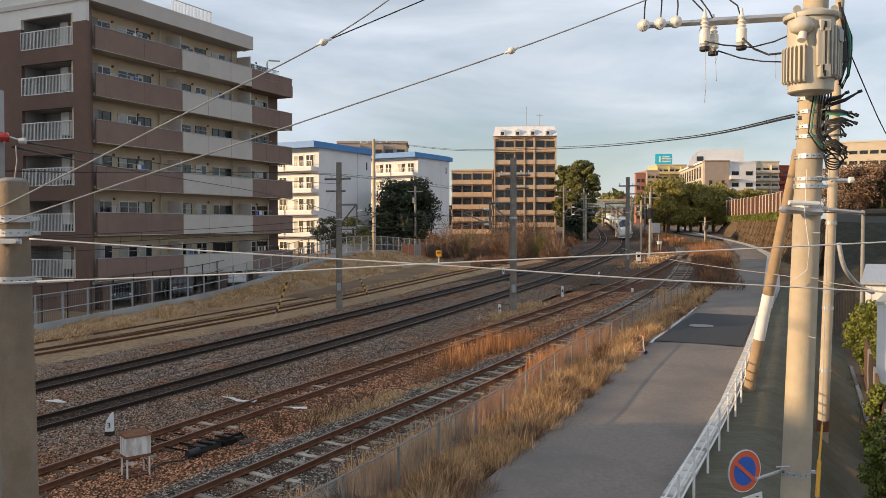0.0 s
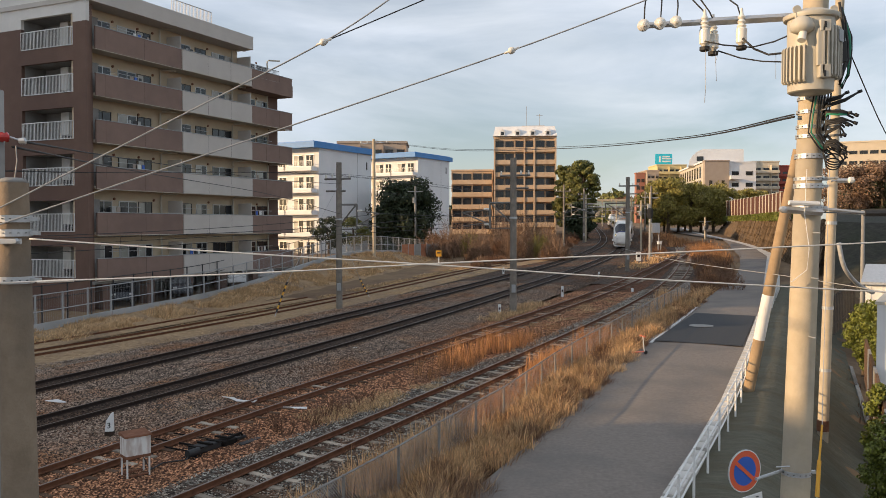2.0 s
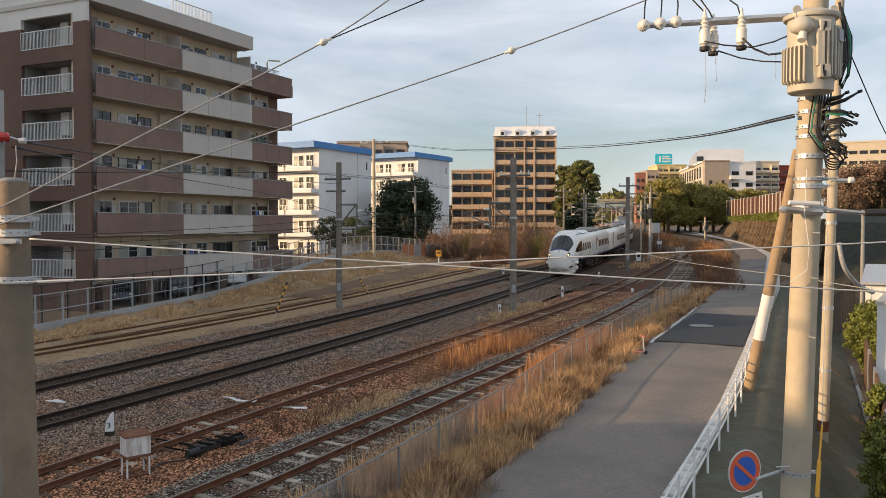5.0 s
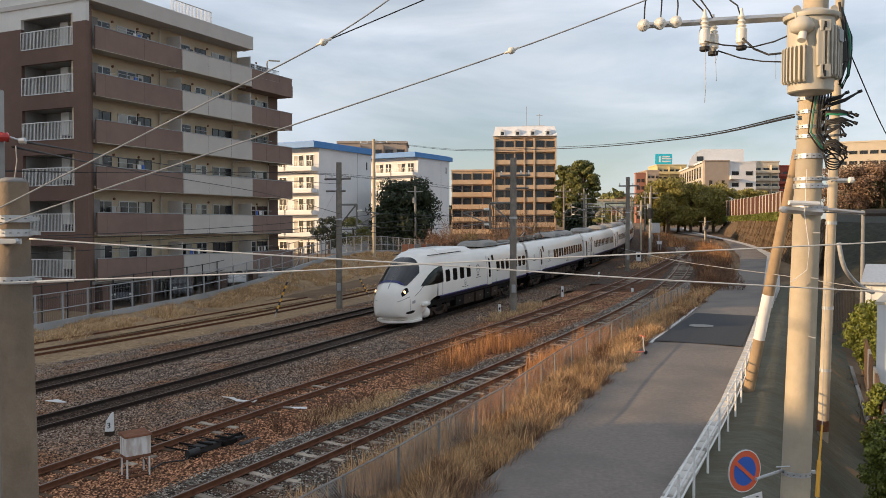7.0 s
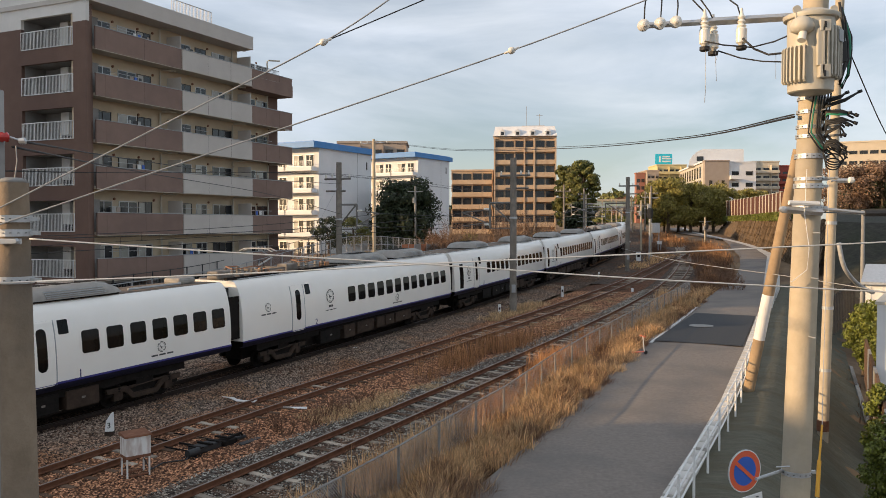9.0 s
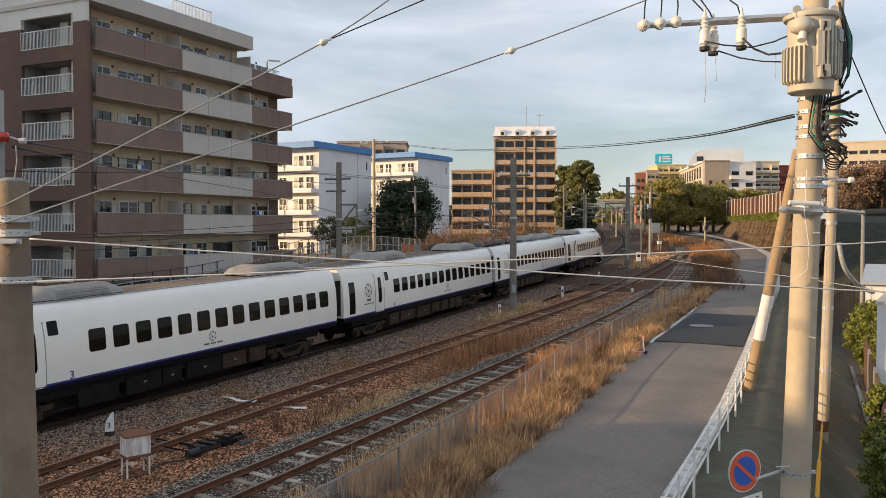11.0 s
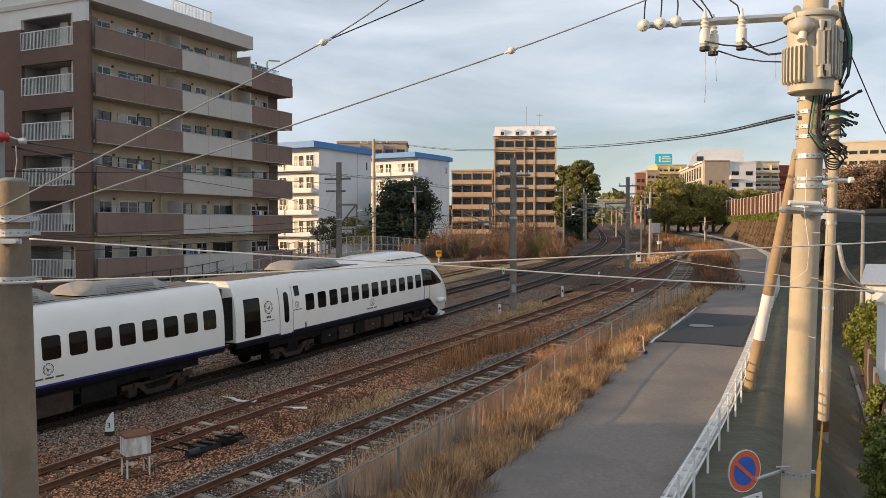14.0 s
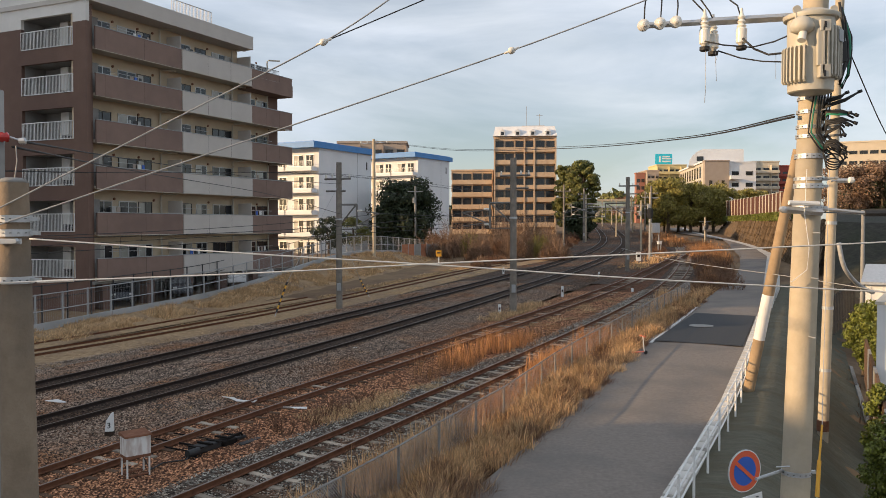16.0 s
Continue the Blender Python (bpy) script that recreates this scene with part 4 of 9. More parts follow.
def stripe(car, x0, x1):
    for sg in (1, -1):
        s = Shape()
        prof = [(1.40, 1.385), (1.40, 1.33), (1.385, 1.27), (1.36, 1.2), (1.31, 1.13)]
        vs, n = [], len(prof)
        for x in (x0, x1):
            vs += [(x, sg * (w + 0.006), z) for w, z in prof]
        vs += [(x, sg * 1.2, 1.13) for x in (x0, x1)]
        s.add(vs, [(k, k + 1, n + k + 1, n + k) for k in range(n - 1)] + [(n - 1, 2 * n, 2 * n + 1, 2 * n - 1)])
        part("blue_sill", s, SILL_NAVY, car, "black navy sill band")
        part("sill_line", Shape().box(x0, x1, sg * 1.395 - 0.006, sg * 1.395 + 0.016, 1.325, 1.38), material_line, car)


material_line = material("bright_blue_line", (0.03, 0.03, 0.2), (0.038, 0.038, 0.24), 2, 0.3)


def car_shell(car, x0, x1):
    rings = [ring(x0, 0.985), ring(x0 + 0.06, 1.0), ring(x1 - 0.06, 1.0), ring(x1, 0.985)]
    part("body", loft(rings), TRAIN_WHITE, car, smooth=True, angle=40)
    part("roof_deck", Shape().box(x0 + 0.2, x1 - 0.2, -0.9, 0.9, 3.64, 3.685), TRAIN_ROOF, car, "brown grimy roof deck")
    for sy in (-0.93, 0.93):
        part("roof_rail", Shape().tube([(x0 + 0.3, sy, 3.7), (x1 - 0.3, sy, 3.7)], 0.02, 6), STEEL_GREY, car)


def end_ribs(car, x):
    """Dark gangway bellows at a car's end."""
    part("gangway", Shape().box(x - 0.3, x + 0.3, -0.75, 0.75, 1.2, 3.4), BLACK, car)
    for sg in (1, -1):
        part("gap_cover", Shape().box(x - 0.3, x + 0.3, sg * 1.2 - 0.04, sg * 1.2 + 0.04, 1.5, 3.1), UNDERFRAME, car)


def mid_car(number, pose_m, panto):
    car = thing("train_car", pose_m, "white express train car with black windows and deep blue sill", "train car", "cars of the train")
    L = PITCH - 0.5
    x0, x1 = -L / 2, L / 2
    front = x1  # leading end
    car_shell(car, x0, x1)
    stripe(car, x0, x1)
    at = lambda d: front + 0.25 - d
    if number == 2:
        wins, doors, smalls, bigs = [at(8.0 + 0.89 * k) for k in range(12)], [at(3.8)], [at(4.55)], []
        em = [(at(1.8), 2.5, 0.18), (at(6.2), 2.5, 0.3), (at(12.3), 1.82, 0.18)]
    elif number == 3:
        wins, doors, smalls, bigs = [at(6.05 + 0.91 * k) for k in range(14)], [at(3.8)], [at(4.55)], [(at(1.35), 0.55)]
        em = [(at(2.5), 2.45, 0.3), (at(11.0), 1.82, 0.18)]
    else:
        wins, doors, smalls, bigs = [at(5.37 + 0.91 * k) for k in range(15)], [at(3.6)], [at(4.4)], [(at(1.0), 0.5)]
        em = [(at(2.5), 2.45, 0.32), (at(11.6), 1.82, 0.18)]
    add_side(car, wins, doors, smalls, bigs, em, str(number), at(5.1))
    for b in (-6.4, 6.4):
        bogie(car, b)
    under_boxes(car, -4.6, 4.6, number)
    for x in ((-5.5, -1.2) if panto else (-6.2, 3.6)):
        roof_cooler(car, x)
    if panto:
        pantograph(car, 6.2, True)
        roof_gear(car, 2.6)
        roof_gear(car, 7.0)
    end_ribs(car, x1 + 0.25)
    return car


NOSE_X = [9.42, 9.38, 9.26, 9.06, 8.78, 8.4, 7.9, 7.4, 6.9, 6.4, 5.9, 5.4, 4.9]
NOSE_TOP = [1.45, 1.8, 2.06, 2.27, 2.48, 2.74, 3.08, 3.4, 3.66, 3.83, 3.93, 3.97, 3.98]
NOSE_LOW = [1.05, 0.78, 0.6, 0.5, 0.46, 0.46, 0.5, 0.62, 0.9, 1.2, 1.36, 1.38, 1.38]
NOSE_WIDE = [0.25, 0.54, 0.8, 0.97, 1.1, 1.21, 1.3, 1.355, 1.39, 1.41, 1.415, 1.415, 1.415]


def nose_point(x, q):
    """A point of the nose's skin: q runs from 0 at the low edge over the side to 1 at the crown."""
    top, low, wide = (float(np.interp(x, NOSE_X[::-1], v[::-1])) for v in (NOSE_TOP, NOSE_LOW, NOSE_WIDE))
    belly = low + (top - low) * 0.3
    if q < 0.3:
        t = q / 0.3
        y, z = wide * (0.86 + 0.14 * math.sin(t * math.pi / 2)), low + (belly - low) * t
    else:
        a = (q - 0.3) / 0.7 * math.pi / 2
        y, z = wide * math.cos(a) ** 0.62, belly + (top - belly) * math.sin(a) ** 0.95
    # towards the saloon the section turns into the car's own
    if q < 0.78:
        zs = 1.38 + (3.55 - 1.38) * q / 0.78
        ys = half_width(zs)
    else:
        t = (q - 0.78) / 0.22
        ys, zs = half_width(3.55) * math.cos(t * math.pi / 2), 3.55 + (top - 3.55) * math.sin(t * math.pi / 2) ** 0.6
    w = smooth01((x - 4.9) / 2.2)
    return ys + (y - ys) * w, zs + (z - zs) * w


def skin_patch(rows, sign, proud, n=6):
    """A patch on the nose between heights: rows of (x, low z, high z)."""
    s, vs = Shape(), []
    for x, z0, z1 in rows:
        prof = [nose_point(x, k / 60) for k in range(61)]
        zs, ys = [p[1] for p in prof], [p[0] for p in prof]
        for k in range(n + 1):
            z = z0 + (z1 - z0) * k / n
            vs.append((x, sign * (float(np.interp(z, zs, ys)) + proud), z))
    m = n + 1
    return s.add(vs, [(i * m + k, i * m + k + 1, (i + 1) * m + k + 1, (i + 1) * m + k) for i in range(len(rows) - 1) for k in range(n)])


def nose_patch(xs, q0, q1, sign, proud, n=8):
    """A patch that lies on the nose's skin."""
    s = Shape()
    vs = []
    for x in xs:
        for k in range(n + 1):
            a, b = (q0(x), q1(x)) if callable(q0) else (q0, q1)
            y, z = nose_point(x, a + (b - a) * k / n)
            vs.append((x + proud, sign * (y + proud * (1 if y > 0.2 else 0.3)), z + proud))
    m = n + 1
    return s.add(vs, [(i * m + k, i * m + k + 1, (i + 1) * m + k + 1, (i + 1) * m + k) for i in range(len(xs) - 1) for k in range(n)])


SCREEN_X = [8.9, 8.84, 8.74, 8.55, 8.3, 8.05, 7.8, 7.55, 7.35, 7.2, 7.1, 7.02]


def screen_low(x):
    """Lower edge of the windscreen on the skin: level in front, rising to the crown behind, with rounded corners."""
    return min(0.995, 0.69 - 0.02 * (8.9 - x) + 2.0 * max(0.0, x - 8.8) + 0.8 * max(0.0, 7.5 - x) ** 1.3)


def end_car(pose_m, leading):
    car = thing("train_end_car", pose_m, "white streamlined train end car with wide dark windscreen", "train car", "cars of the train")
    rear = -10.1 if leading else -10.25
    qs = [k / 14 for k in range(15)]
    rings = []
    for x in NOSE_X:
        r = [nose_point(x, q) for q in qs]
        rings.append([(x, y, z) for y, z in r] + [(x, -y, z) for y, z in reversed(r[:-1])])
    part("nose", loft(rings), TRAIN_WHITE, car, smooth=True, angle=60)
    body = loft([ring(rear, 0.985), ring(rear + 0.06), ring(4.95), ring(5.0, 0.995)])
    part("body", body, TRAIN_WHITE, car, smooth=True, angle=40)
    hump = [[(x, y * k, z) for y, z in ((1.1, 3.5), (1.0, t - 0.12), (0.8, t), (-0.8, t), (-1.0, t - 0.12), (-1.1, 3.5))] for x, t, k in ((-0.8, 3.66, 0.9), (0.4, 3.92, 0.97), (1.6, 3.97, 1.0), (5.0, 3.97, 1.0))]
    part("roof_fairing", loft(hump), TRAIN_WHITE, car, smooth=True, angle=50)
    for sy in (1, -1):
        for k in range(9):
            x = 1.9 + k * 0.55
            part("roof_slot", Shape().box(x - 0.2, x + 0.2, sy * 1.07 - 0.03, sy * 1.07 + 0.03, 3.67, 3.705), UNDERFRAME, car)
    part("roof_deck", Shape().box(rear + 0.2, -0.7, -0.9, 0.9, 3.64, 3.685), TRAIN_ROOF, car)
    stripe(car, rear, 5.6)
    # windscreen: wraps over the slope between the crown and the lamps
    ws = part("windscreen", nose_patch(SCREEN_X, screen_low, lambda x: 1.0, 1, 0.014, 10), WINDSCREEN, car, smooth=True)
    part("windscreen_half", nose_patch(SCREEN_X, screen_low, lambda x: 1.0, -1, 0.014, 10), WINDSCREEN, ws, smooth=True)
    for sg in (1, -1):
        part("blue_rim", nose_patch([8.93, 8.87, 8.8], lambda x: 0.7 + 0.8 * max(0.0, x - 8.8), lambda x: 1.0, sg, 0.02, 10), TRAIN_BLUE, ws)
        lamp = part("headlamp_glass", nose_patch([9.16, 9.1, 9.0, 8.86, 8.74], lambda x: 0.54 + 0.1 * max(0.0, 8.95 - x), lambda x: 0.68 - 0.22 * abs(x - 8.92), sg, 0.012, 5), TRAIN_GLASS, car)
        if leading:
            y, z = nose_point(8.98, 0.605)
            part("headlamp_bulb", Shape().lathe([(0.0, 0.05), (0.07, 0.035), (0.1, -0.03), (0.0, -0.05)], 12, (8.99, sg * (y - 0.02), z), "x"), LAMP_WARM, lamp)
        part("wiper", Shape().tube([(8.88, sg * 0.3, 2.32), (8.3, sg * 0.2, 2.69)], 0.015, 5), BLACK, ws)
        # cab side glass, a triangle that narrows to the nose
        part("cab_window", skin_patch([(7.75, 2.1, 2.13), (7.3, 2.09, 2.42), (6.8, 2.08, 2.7), (6.2, 2.08, 2.92), (5.6, 2.1, 3.02), (5.1, 2.12, 3.04)], sg, 0.012), TRAIN_GLASS, car)
        door = part("cab_door", side_panel(5.3, 5.85, 1.42, 2.08, sg, 0.02, 0.04), TRAIN_WHITE, car)
        part("door_seal", side_panel(5.26, 5.29, 1.4, 2.1, sg, 0.022, 0.01), STEEL_GREY, door)
        part("door_seal", side_panel(5.87, 5.9, 1.4, 2.1, sg, 0.022, 0.01), STEEL_GREY, door)
        part("skirt_step", Shape().lathe([(0.0, -0.42), (0.13, -0.38), (0.15, 0), (0.13, 0.38), (0.0, 0.42)], 10, (7.45, sg * 1.37, 1.12), "x"), TRAIN_WHITE, car, smooth=True)
        # on the trailing car the ball's shade is painted as a dark colour
        part("buffer_ball", Shape().lathe([(0.0, -0.3), (0.2, -0.24), (0.29, -0.1), (0.29, 0.1), (0.2, 0.24), (0.0, 0.3)], 12, (6.95, sg * 1.08, 0.58), "x"), TRAIN_WHITE if leading else UNDERFRAME, car, smooth=True)
        part("air_intake", nose_patch([9.0, 8.85, 8.6, 8.4], lambda x: 0.1 + 0.1 * abs(x - 8.7), lambda x: 0.2 - 0.1 * abs(x - 8.7), sg, 0.012, 3), UNDERFRAME, car)
    part("nose_seam", nose_patch([9.26, 9.15, 9.0], 0.994, 1.0, 1, 0.006, 2), STEEL_GREY, car)
    for sg in (1, -1):
        part("cover_seam", nose_patch([8.775, 8.76], 0.12, 0.47, sg, 0.005, 12), EMBLEM_DARK, car)
        part("cover_seam", nose_patch([9.36, 9.26, 9.1, 8.9, 8.77], 0.468, 0.476, sg, 0.005, 2), EMBLEM_DARK, car)
        part("side_lamp", nose_patch([8.62, 8.5, 8.38], 0.33, 0.37, sg, 0.01, 3), STEEL_GREY, car)
        part("writing_bar", nose_patch([8.4, 8.0, 7.5, 7.0, 6.6], lambda x: 0.42 + 0.03 * (8.4 - x), lambda x: 0.427 + 0.03 * (8.4 - x), sg, 0.005, 2), EMBLEM_DARK, car)
    plough = []
    for z in (0.2, 0.34):
        plough.append([(9.0, 0.55, z), (9.22, 0.0, z), (9.0, -0.55, z), (8.5, -1.1, z), (7.6, -1.25, z), (7.6, 1.25, z), (8.5, 1.1, z)])
    part("snow_plough", loft(plough), TRAIN_WHITE, car, bevel=0.03)
    part("nose_skirt", Shape().prism([(8.8, 0.0), (8.5, 0.8), (7.4, 1.15), (7.4, -1.15), (8.5, -0.8)], 0.33, 0.8), TRAIN_WHITE, car)
    for b in (-6.3, 5.0):
        bogie(car, b)
    under_boxes(car, -4.4, 3.2, 9 if leading else 10)
    roof_cooler(car, -3.9, 3.8)
    if leading:
        part("roof_box", Shape().box(-9.4, -8.6, -0.4, 0.4, 3.68, 3.92), AC_GREY, car, bevel=0.08)
        part("roof_pipe", Shape().tube([(-8.5, 0.55, 3.75), (-6.2, 0.55, 3.75)], 0.05, 6), STEEL_GREY, car)
    if leading:
        wins = [4.42 - 1.06 * k for k in range(4)] + [-4.0 - 0.91 * k for k in range(7)]
        add_side(car, wins, [-2.35], [-3.1], [], [(-0.3, 2.5, 0.28), (1.85, 1.82, 0.18), (-6.75, 1.82, 0.18)], "1", -3.6)
    else:
        wins = [4.6 - 0.915 * k for k in range(12)]
        add_side(car, wins, [-7.15], [-6.35], [(-9.3, 0.95)], [(-8.3, 2.5, 0.26), (-6.4, 2.4, 0.14), (-0.3, 1.82, 0.18)], "6", -5.8)
    end_ribs(car, rear - 0.22)
    return car


def rail_pose(s, flip=False):
    """Pose of a car whose middle is at s on the near main line, headed down the line."""
    a, b = MAIN_NEAR.at(s - 6.4), MAIN_NEAR.at(s + 6.4)
    pa, pb = Vector((a[0], a[1], grade(a[0], a[1]))), Vector((b[0], b[1], grade(b[0], b[1])))
    d = (pa - pb).normalized()
    if flip:
        d = -d
    side = Vector((0, 0, 1)).cross(d).normalized()
    up = d.cross(side)
    m = Matrix((d, side, up)).transposed().to_4x4()
    m.translation = (pa + pb) / 2
    return m


NOSE_AT = [(0.0, 137.5), (2.0, 105.0), (4.0, 71.8), (6.5, 29.0), (8.0, 3.9), (9.0, -12.8), (12.5, -67.4), (13.0, -74.9), (14.0, -89.6), (14.5, -96.7), (15.0, -103.75), (16.0, -117.7)]


def nose_at(t):
    """Smooth way of the train's nose along the line."""
    ts, ss = [q[0] for q in NOSE_AT], [q[1] for q in NOSE_AT]
    v = [(ss[min(i + 1, len(ss) - 1)] - ss[max(i - 1, 0)]) / (ts[min(i + 1, len(ts) - 1)] - ts[max(i - 1, 0)]) for i in range(len(ts))]
    i = max(k for k in range(len(ts) - 1) if ts[k] <= t)
    h = ts[i + 1] - ts[i]
    u = (t - ts[i]) / h
    return ss[i] * (1 + 2 * u) * (1 - u) ** 2 + ss[i + 1] * u * u * (3 - 2 * u) + h * v[i] * u * (1 - u) ** 2 - h * v[i + 1] * u * u * (1 - u)


CAR_BACK = [9.48] + [19.9 + 9.55 + 19.1 * k for k in range(4)] + [19.9 + 76.4 + 10.5]
CARS = [end_car(rail_pose(nose_at(0) + CAR_BACK[0]), True)]
for k in range(1, 5):
    CARS.append(mid_car(k + 1, rail_pose(nose_at(0) + CAR_BACK[k]), k in (1, 4)))
CARS.append(end_car(rail_pose(nose_at(0) + CAR_BACK[5], True), False))


# ---- buildings ----
def window(parent, xf, x0, x1, z0, z1, frame_mat, glass, panes=2, depth=0.05, name="window"):
    """A sliding window in the plane y=0 of xf, looking to -y."""
    s = Shape(xf)
    t = 0.05
    s.box(x0, x1, -depth, 0.02, z0, z0 + t).box(x0, x1, -depth, 0.02, z1 - t, z1).box(x0, x0 + t, -depth, 0.02, z0 + t, z1 - t).box(x1 - t, x1, -depth, 0.02, z0 + t, z1 - t)
    w = part(name, s, frame_mat, parent)
    step = (x1 - x0 - 2 * t) / panes
    for k in range(panes):
        g = Shape(xf)
        a = x0 + t + k * step
        g.box(a + 0.03, a + step - 0.03, -0.02 - 0.012 * (k % 2), 0.0 - 0.012 * (k % 2), z0 + t + 0.02, z1 - t - 0.02)
        part("pane", g, glass if k % 2 == 0 or glass is GLASS else GLASS, w)
    if panes > 1:
        part("meeting_rail", Shape(xf).box(x0 + t + step - 0.03, x0 + t + step + 0.03, -depth, 0.0, z0 + t, z1 - t), frame_mat, w)
    return w


def railing(parent, xf, x0, x1, z0, z1, mat, gap=0.13, name="railing"):
    """Top and bottom rails with upright bars between them, each bar a piece of its own."""
    rail = part(name, Shape(xf).box(x0, x1, -0.03, 0.03, z1 - 0.05, z1).box(x0, x1, -0.02, 0.02, z0, z0 + 0.04), mat, parent)
    n = max(2, int((x1 - x0) / gap))
    bars = [Shape().box(-r, r, -0.012, 0.012, z0 + 0.04, z1 - 0.05).mesh("bar", mat) for r in (0.012, 0.025)]
    for k in range(n + 1):
        ob = new("bar", bars[k % 9 == 0])
        ob.parent = rail
        ob.matrix_local = xf @ Matrix.Translation((x0 + (x1 - x0) * k / n, 0, 0))
    return rail


def apartment_block():
    """Seven-storey brown block with long balconies; its front runs along local x."""
    b = thing("apartment_block", pose(-22.0, 53.7, 0, 0, 0, 65.05), "brown and grey seven storey apartment block with long balconies", "apartment building")
    X = (0.0, 7.05, 15.05, 20.7)
    SIDE_X, DEEP = -1.5, 15.0
    floor_z = [4.2 + 3.0 * k for k in range(6)]
    base = 0.3
    # end wall with a stack of recessed balconies, pieced round the openings
    d0, d1 = 1.2, 6.0
    wall = Shape()
    wall.box(SIDE_X, SIDE_X + 0.25, 0.0, d0, base, 19.4)
    wall.box(SIDE_X, SIDE_X + 0.25, d1, DEEP, base, 19.4)
    zs = [base] + [v for k in range(6) for v in (2.95 + 3.0 * k, 5.0 + 3.0 * k)] + [19.4]
    for k in range(6):
        wall.box(SIDE_X, SIDE_X + 0.25, d0, d1, zs[2 * k], zs[2 * k + 1])
    for k in range(0, len(wall.v), 8):
        part("end_wall", Shape().add(wall.v[k:k + 8], [tuple(i - k for i in f) for f in wall.f if k <= f[0] < k + 8]), BROWN_WALL, b)
    up = Shape().box(SIDE_X, SIDE_X + 0.25, 0.0, d0, 19.4, 22.2).box(SIDE_X, SIDE_X + 0.25, d1, DEEP, 19.4, 22.2).box(SIDE_X, SIDE_X + 0.25, d0, d1, 20.0, 22.2)
    part("upper_end_wall", up, PALE_UPPER, b, "pale grey upper wall")
    for k in range(6):
        z = 2.95 + 3.0 * k
        top = 5.0 + 3.0 * k
        cell = Shape().box(SIDE_X + 0.25, SIDE_X + 1.9, d0, d1, z - 0.12, z).box(SIDE_X + 1.9, SIDE_X + 2.0, d0, d1, z, top).box(SIDE_X + 0.25, SIDE_X + 1.9, d0 - 0.05, d0, z, top).box(SIDE_X + 0.25, SIDE_X + 1.9, d1, d1 + 0.05, z, top).box(SIDE_X + 0.25, SIDE_X + 2.0, d0 - 0.05, d1 + 0.05, top + 0.002, top + 0.1)
        recess = part("recess", cell, RECESS_GREY, b, "grey recess with shade painted into its walls")
        xf = Matrix.Translation((SIDE_X + 1.9, d1, 0)) @ Matrix.Rotation(radians(-90), 4, "Z")
        window(recess, xf, 1.6, 2.6, z, z + 1.95, ALU, GLASS, 1)
        window(recess, xf, 3.5, 4.5, z, z + 1.95, ALU, GLASS, 1)
        part("meter_box", Shape().box(SIDE_X + 1.35, SIDE_X + 1.9, d0 + 2.0, d0 + 2.75, z + 0.5, z + 2.0), PALE_UPPER, recess, bevel=0.02)
        part("air_unit", Shape().box(SIDE_X + 0.9, SIDE_X + 1.25, d0 + 0.25, d0 + 1.05, z + 0.01, z + 0.62), WHITE_PAINT, recess, bevel=0.03)
        rx = Matrix.Translation((SIDE_X - 0.02, d1, 0)) @ Matrix.Rotation(radians(-90), 4, "Z")
        railing(b, rx, 0.02, d1 - d0 - 0.02, z + 0.02, z + 1.2, WHITE_PAINT, name="balcony_railing")
    # back and core walls, slabs
    core = Shape().box(SIDE_X + 0.25, X[2], 1.45, 1.65, 2.76, 21.0).box(X[2], X[3] - 0.5, 1.45, 1.65, 2.76, 17.9).box(X[3] - 0.5, X[3] - 0.3, 1.45, DEEP, base, 17.9).box(SIDE_X + 0.25, X[3] - 0.3, DEEP - 0.2, DEEP, base, 17.9).box(X[2] - 0.1, X[2] + 0.1, 1.65, DEEP, 17.9, 21.0)
    for k in range(0, len(core.v), 8):
        part("balcony_wall", Shape().add(core.v[k:k + 8], [tuple(i - k for i in f) for f in core.f if k <= f[0] < k + 8]), CREAM_WALL, b)
    part("brown_pier", Shape().box(SIDE_X + 0.25, -0.78, 0.3, 1.45, base, 20.6).box(X[3] - 1.6, X[3] - 0.3, 1.38, 1.5, base, 17.9), BROWN_WALL, b)
    # roofs
    roof = Shape().box(SIDE_X - 0.1, X[2] + 0.05, -0.15, DEEP, 20.7, 21.0)
    roof.box(SIDE_X + 0.25, X[2] + 0.05, -0.15, 0.05, 21.0, 21.75).box(X[2] - 0.15, X[2] + 0.05, 0.05, DEEP, 21.0, 21.75)
    part("roof", roof, GREY_PANEL, b, "pale grey roof parapet")
    low = Shape().box(X[2] + 0.05, X[3], -0.05, DEEP, 17.6, 17.8).box(X[2] + 0.05, X[3], -0.05, 0.1, 17.8, 18.6).box(X[3] - 0.15, X[3], 0.1, DEEP, 17.8, 18.6)
    part("low_roof", low, BROWN_PANEL, b)
    railing(b, Matrix.Translation((0, 0.02, 0)), X[2] + 0.2, X[3] - 1.9, 18.6, 19.6, STEEL_GREY, 0.15, "roof_railing")
    railing(b, Matrix.Translation((0, 1.2, 0)), X[1] + 0.3, X[1] + 4.6, 21.75, 23.1, STEEL_GREY, 0.15, "roof_railing")
    part("stair_tower", Shape().box(X[2] - 1.6, X[2] + 0.9, 3.0, 6.0, 17.9, 21.2).box(X[2] - 0.4, X[2] + 1.7, 2.6, 4.6, 20.4, 20.55), GREY_PANEL, b)
    # balconies: slab, parapet panels, partitions, windows, pipes
    rng = random.Random(11)
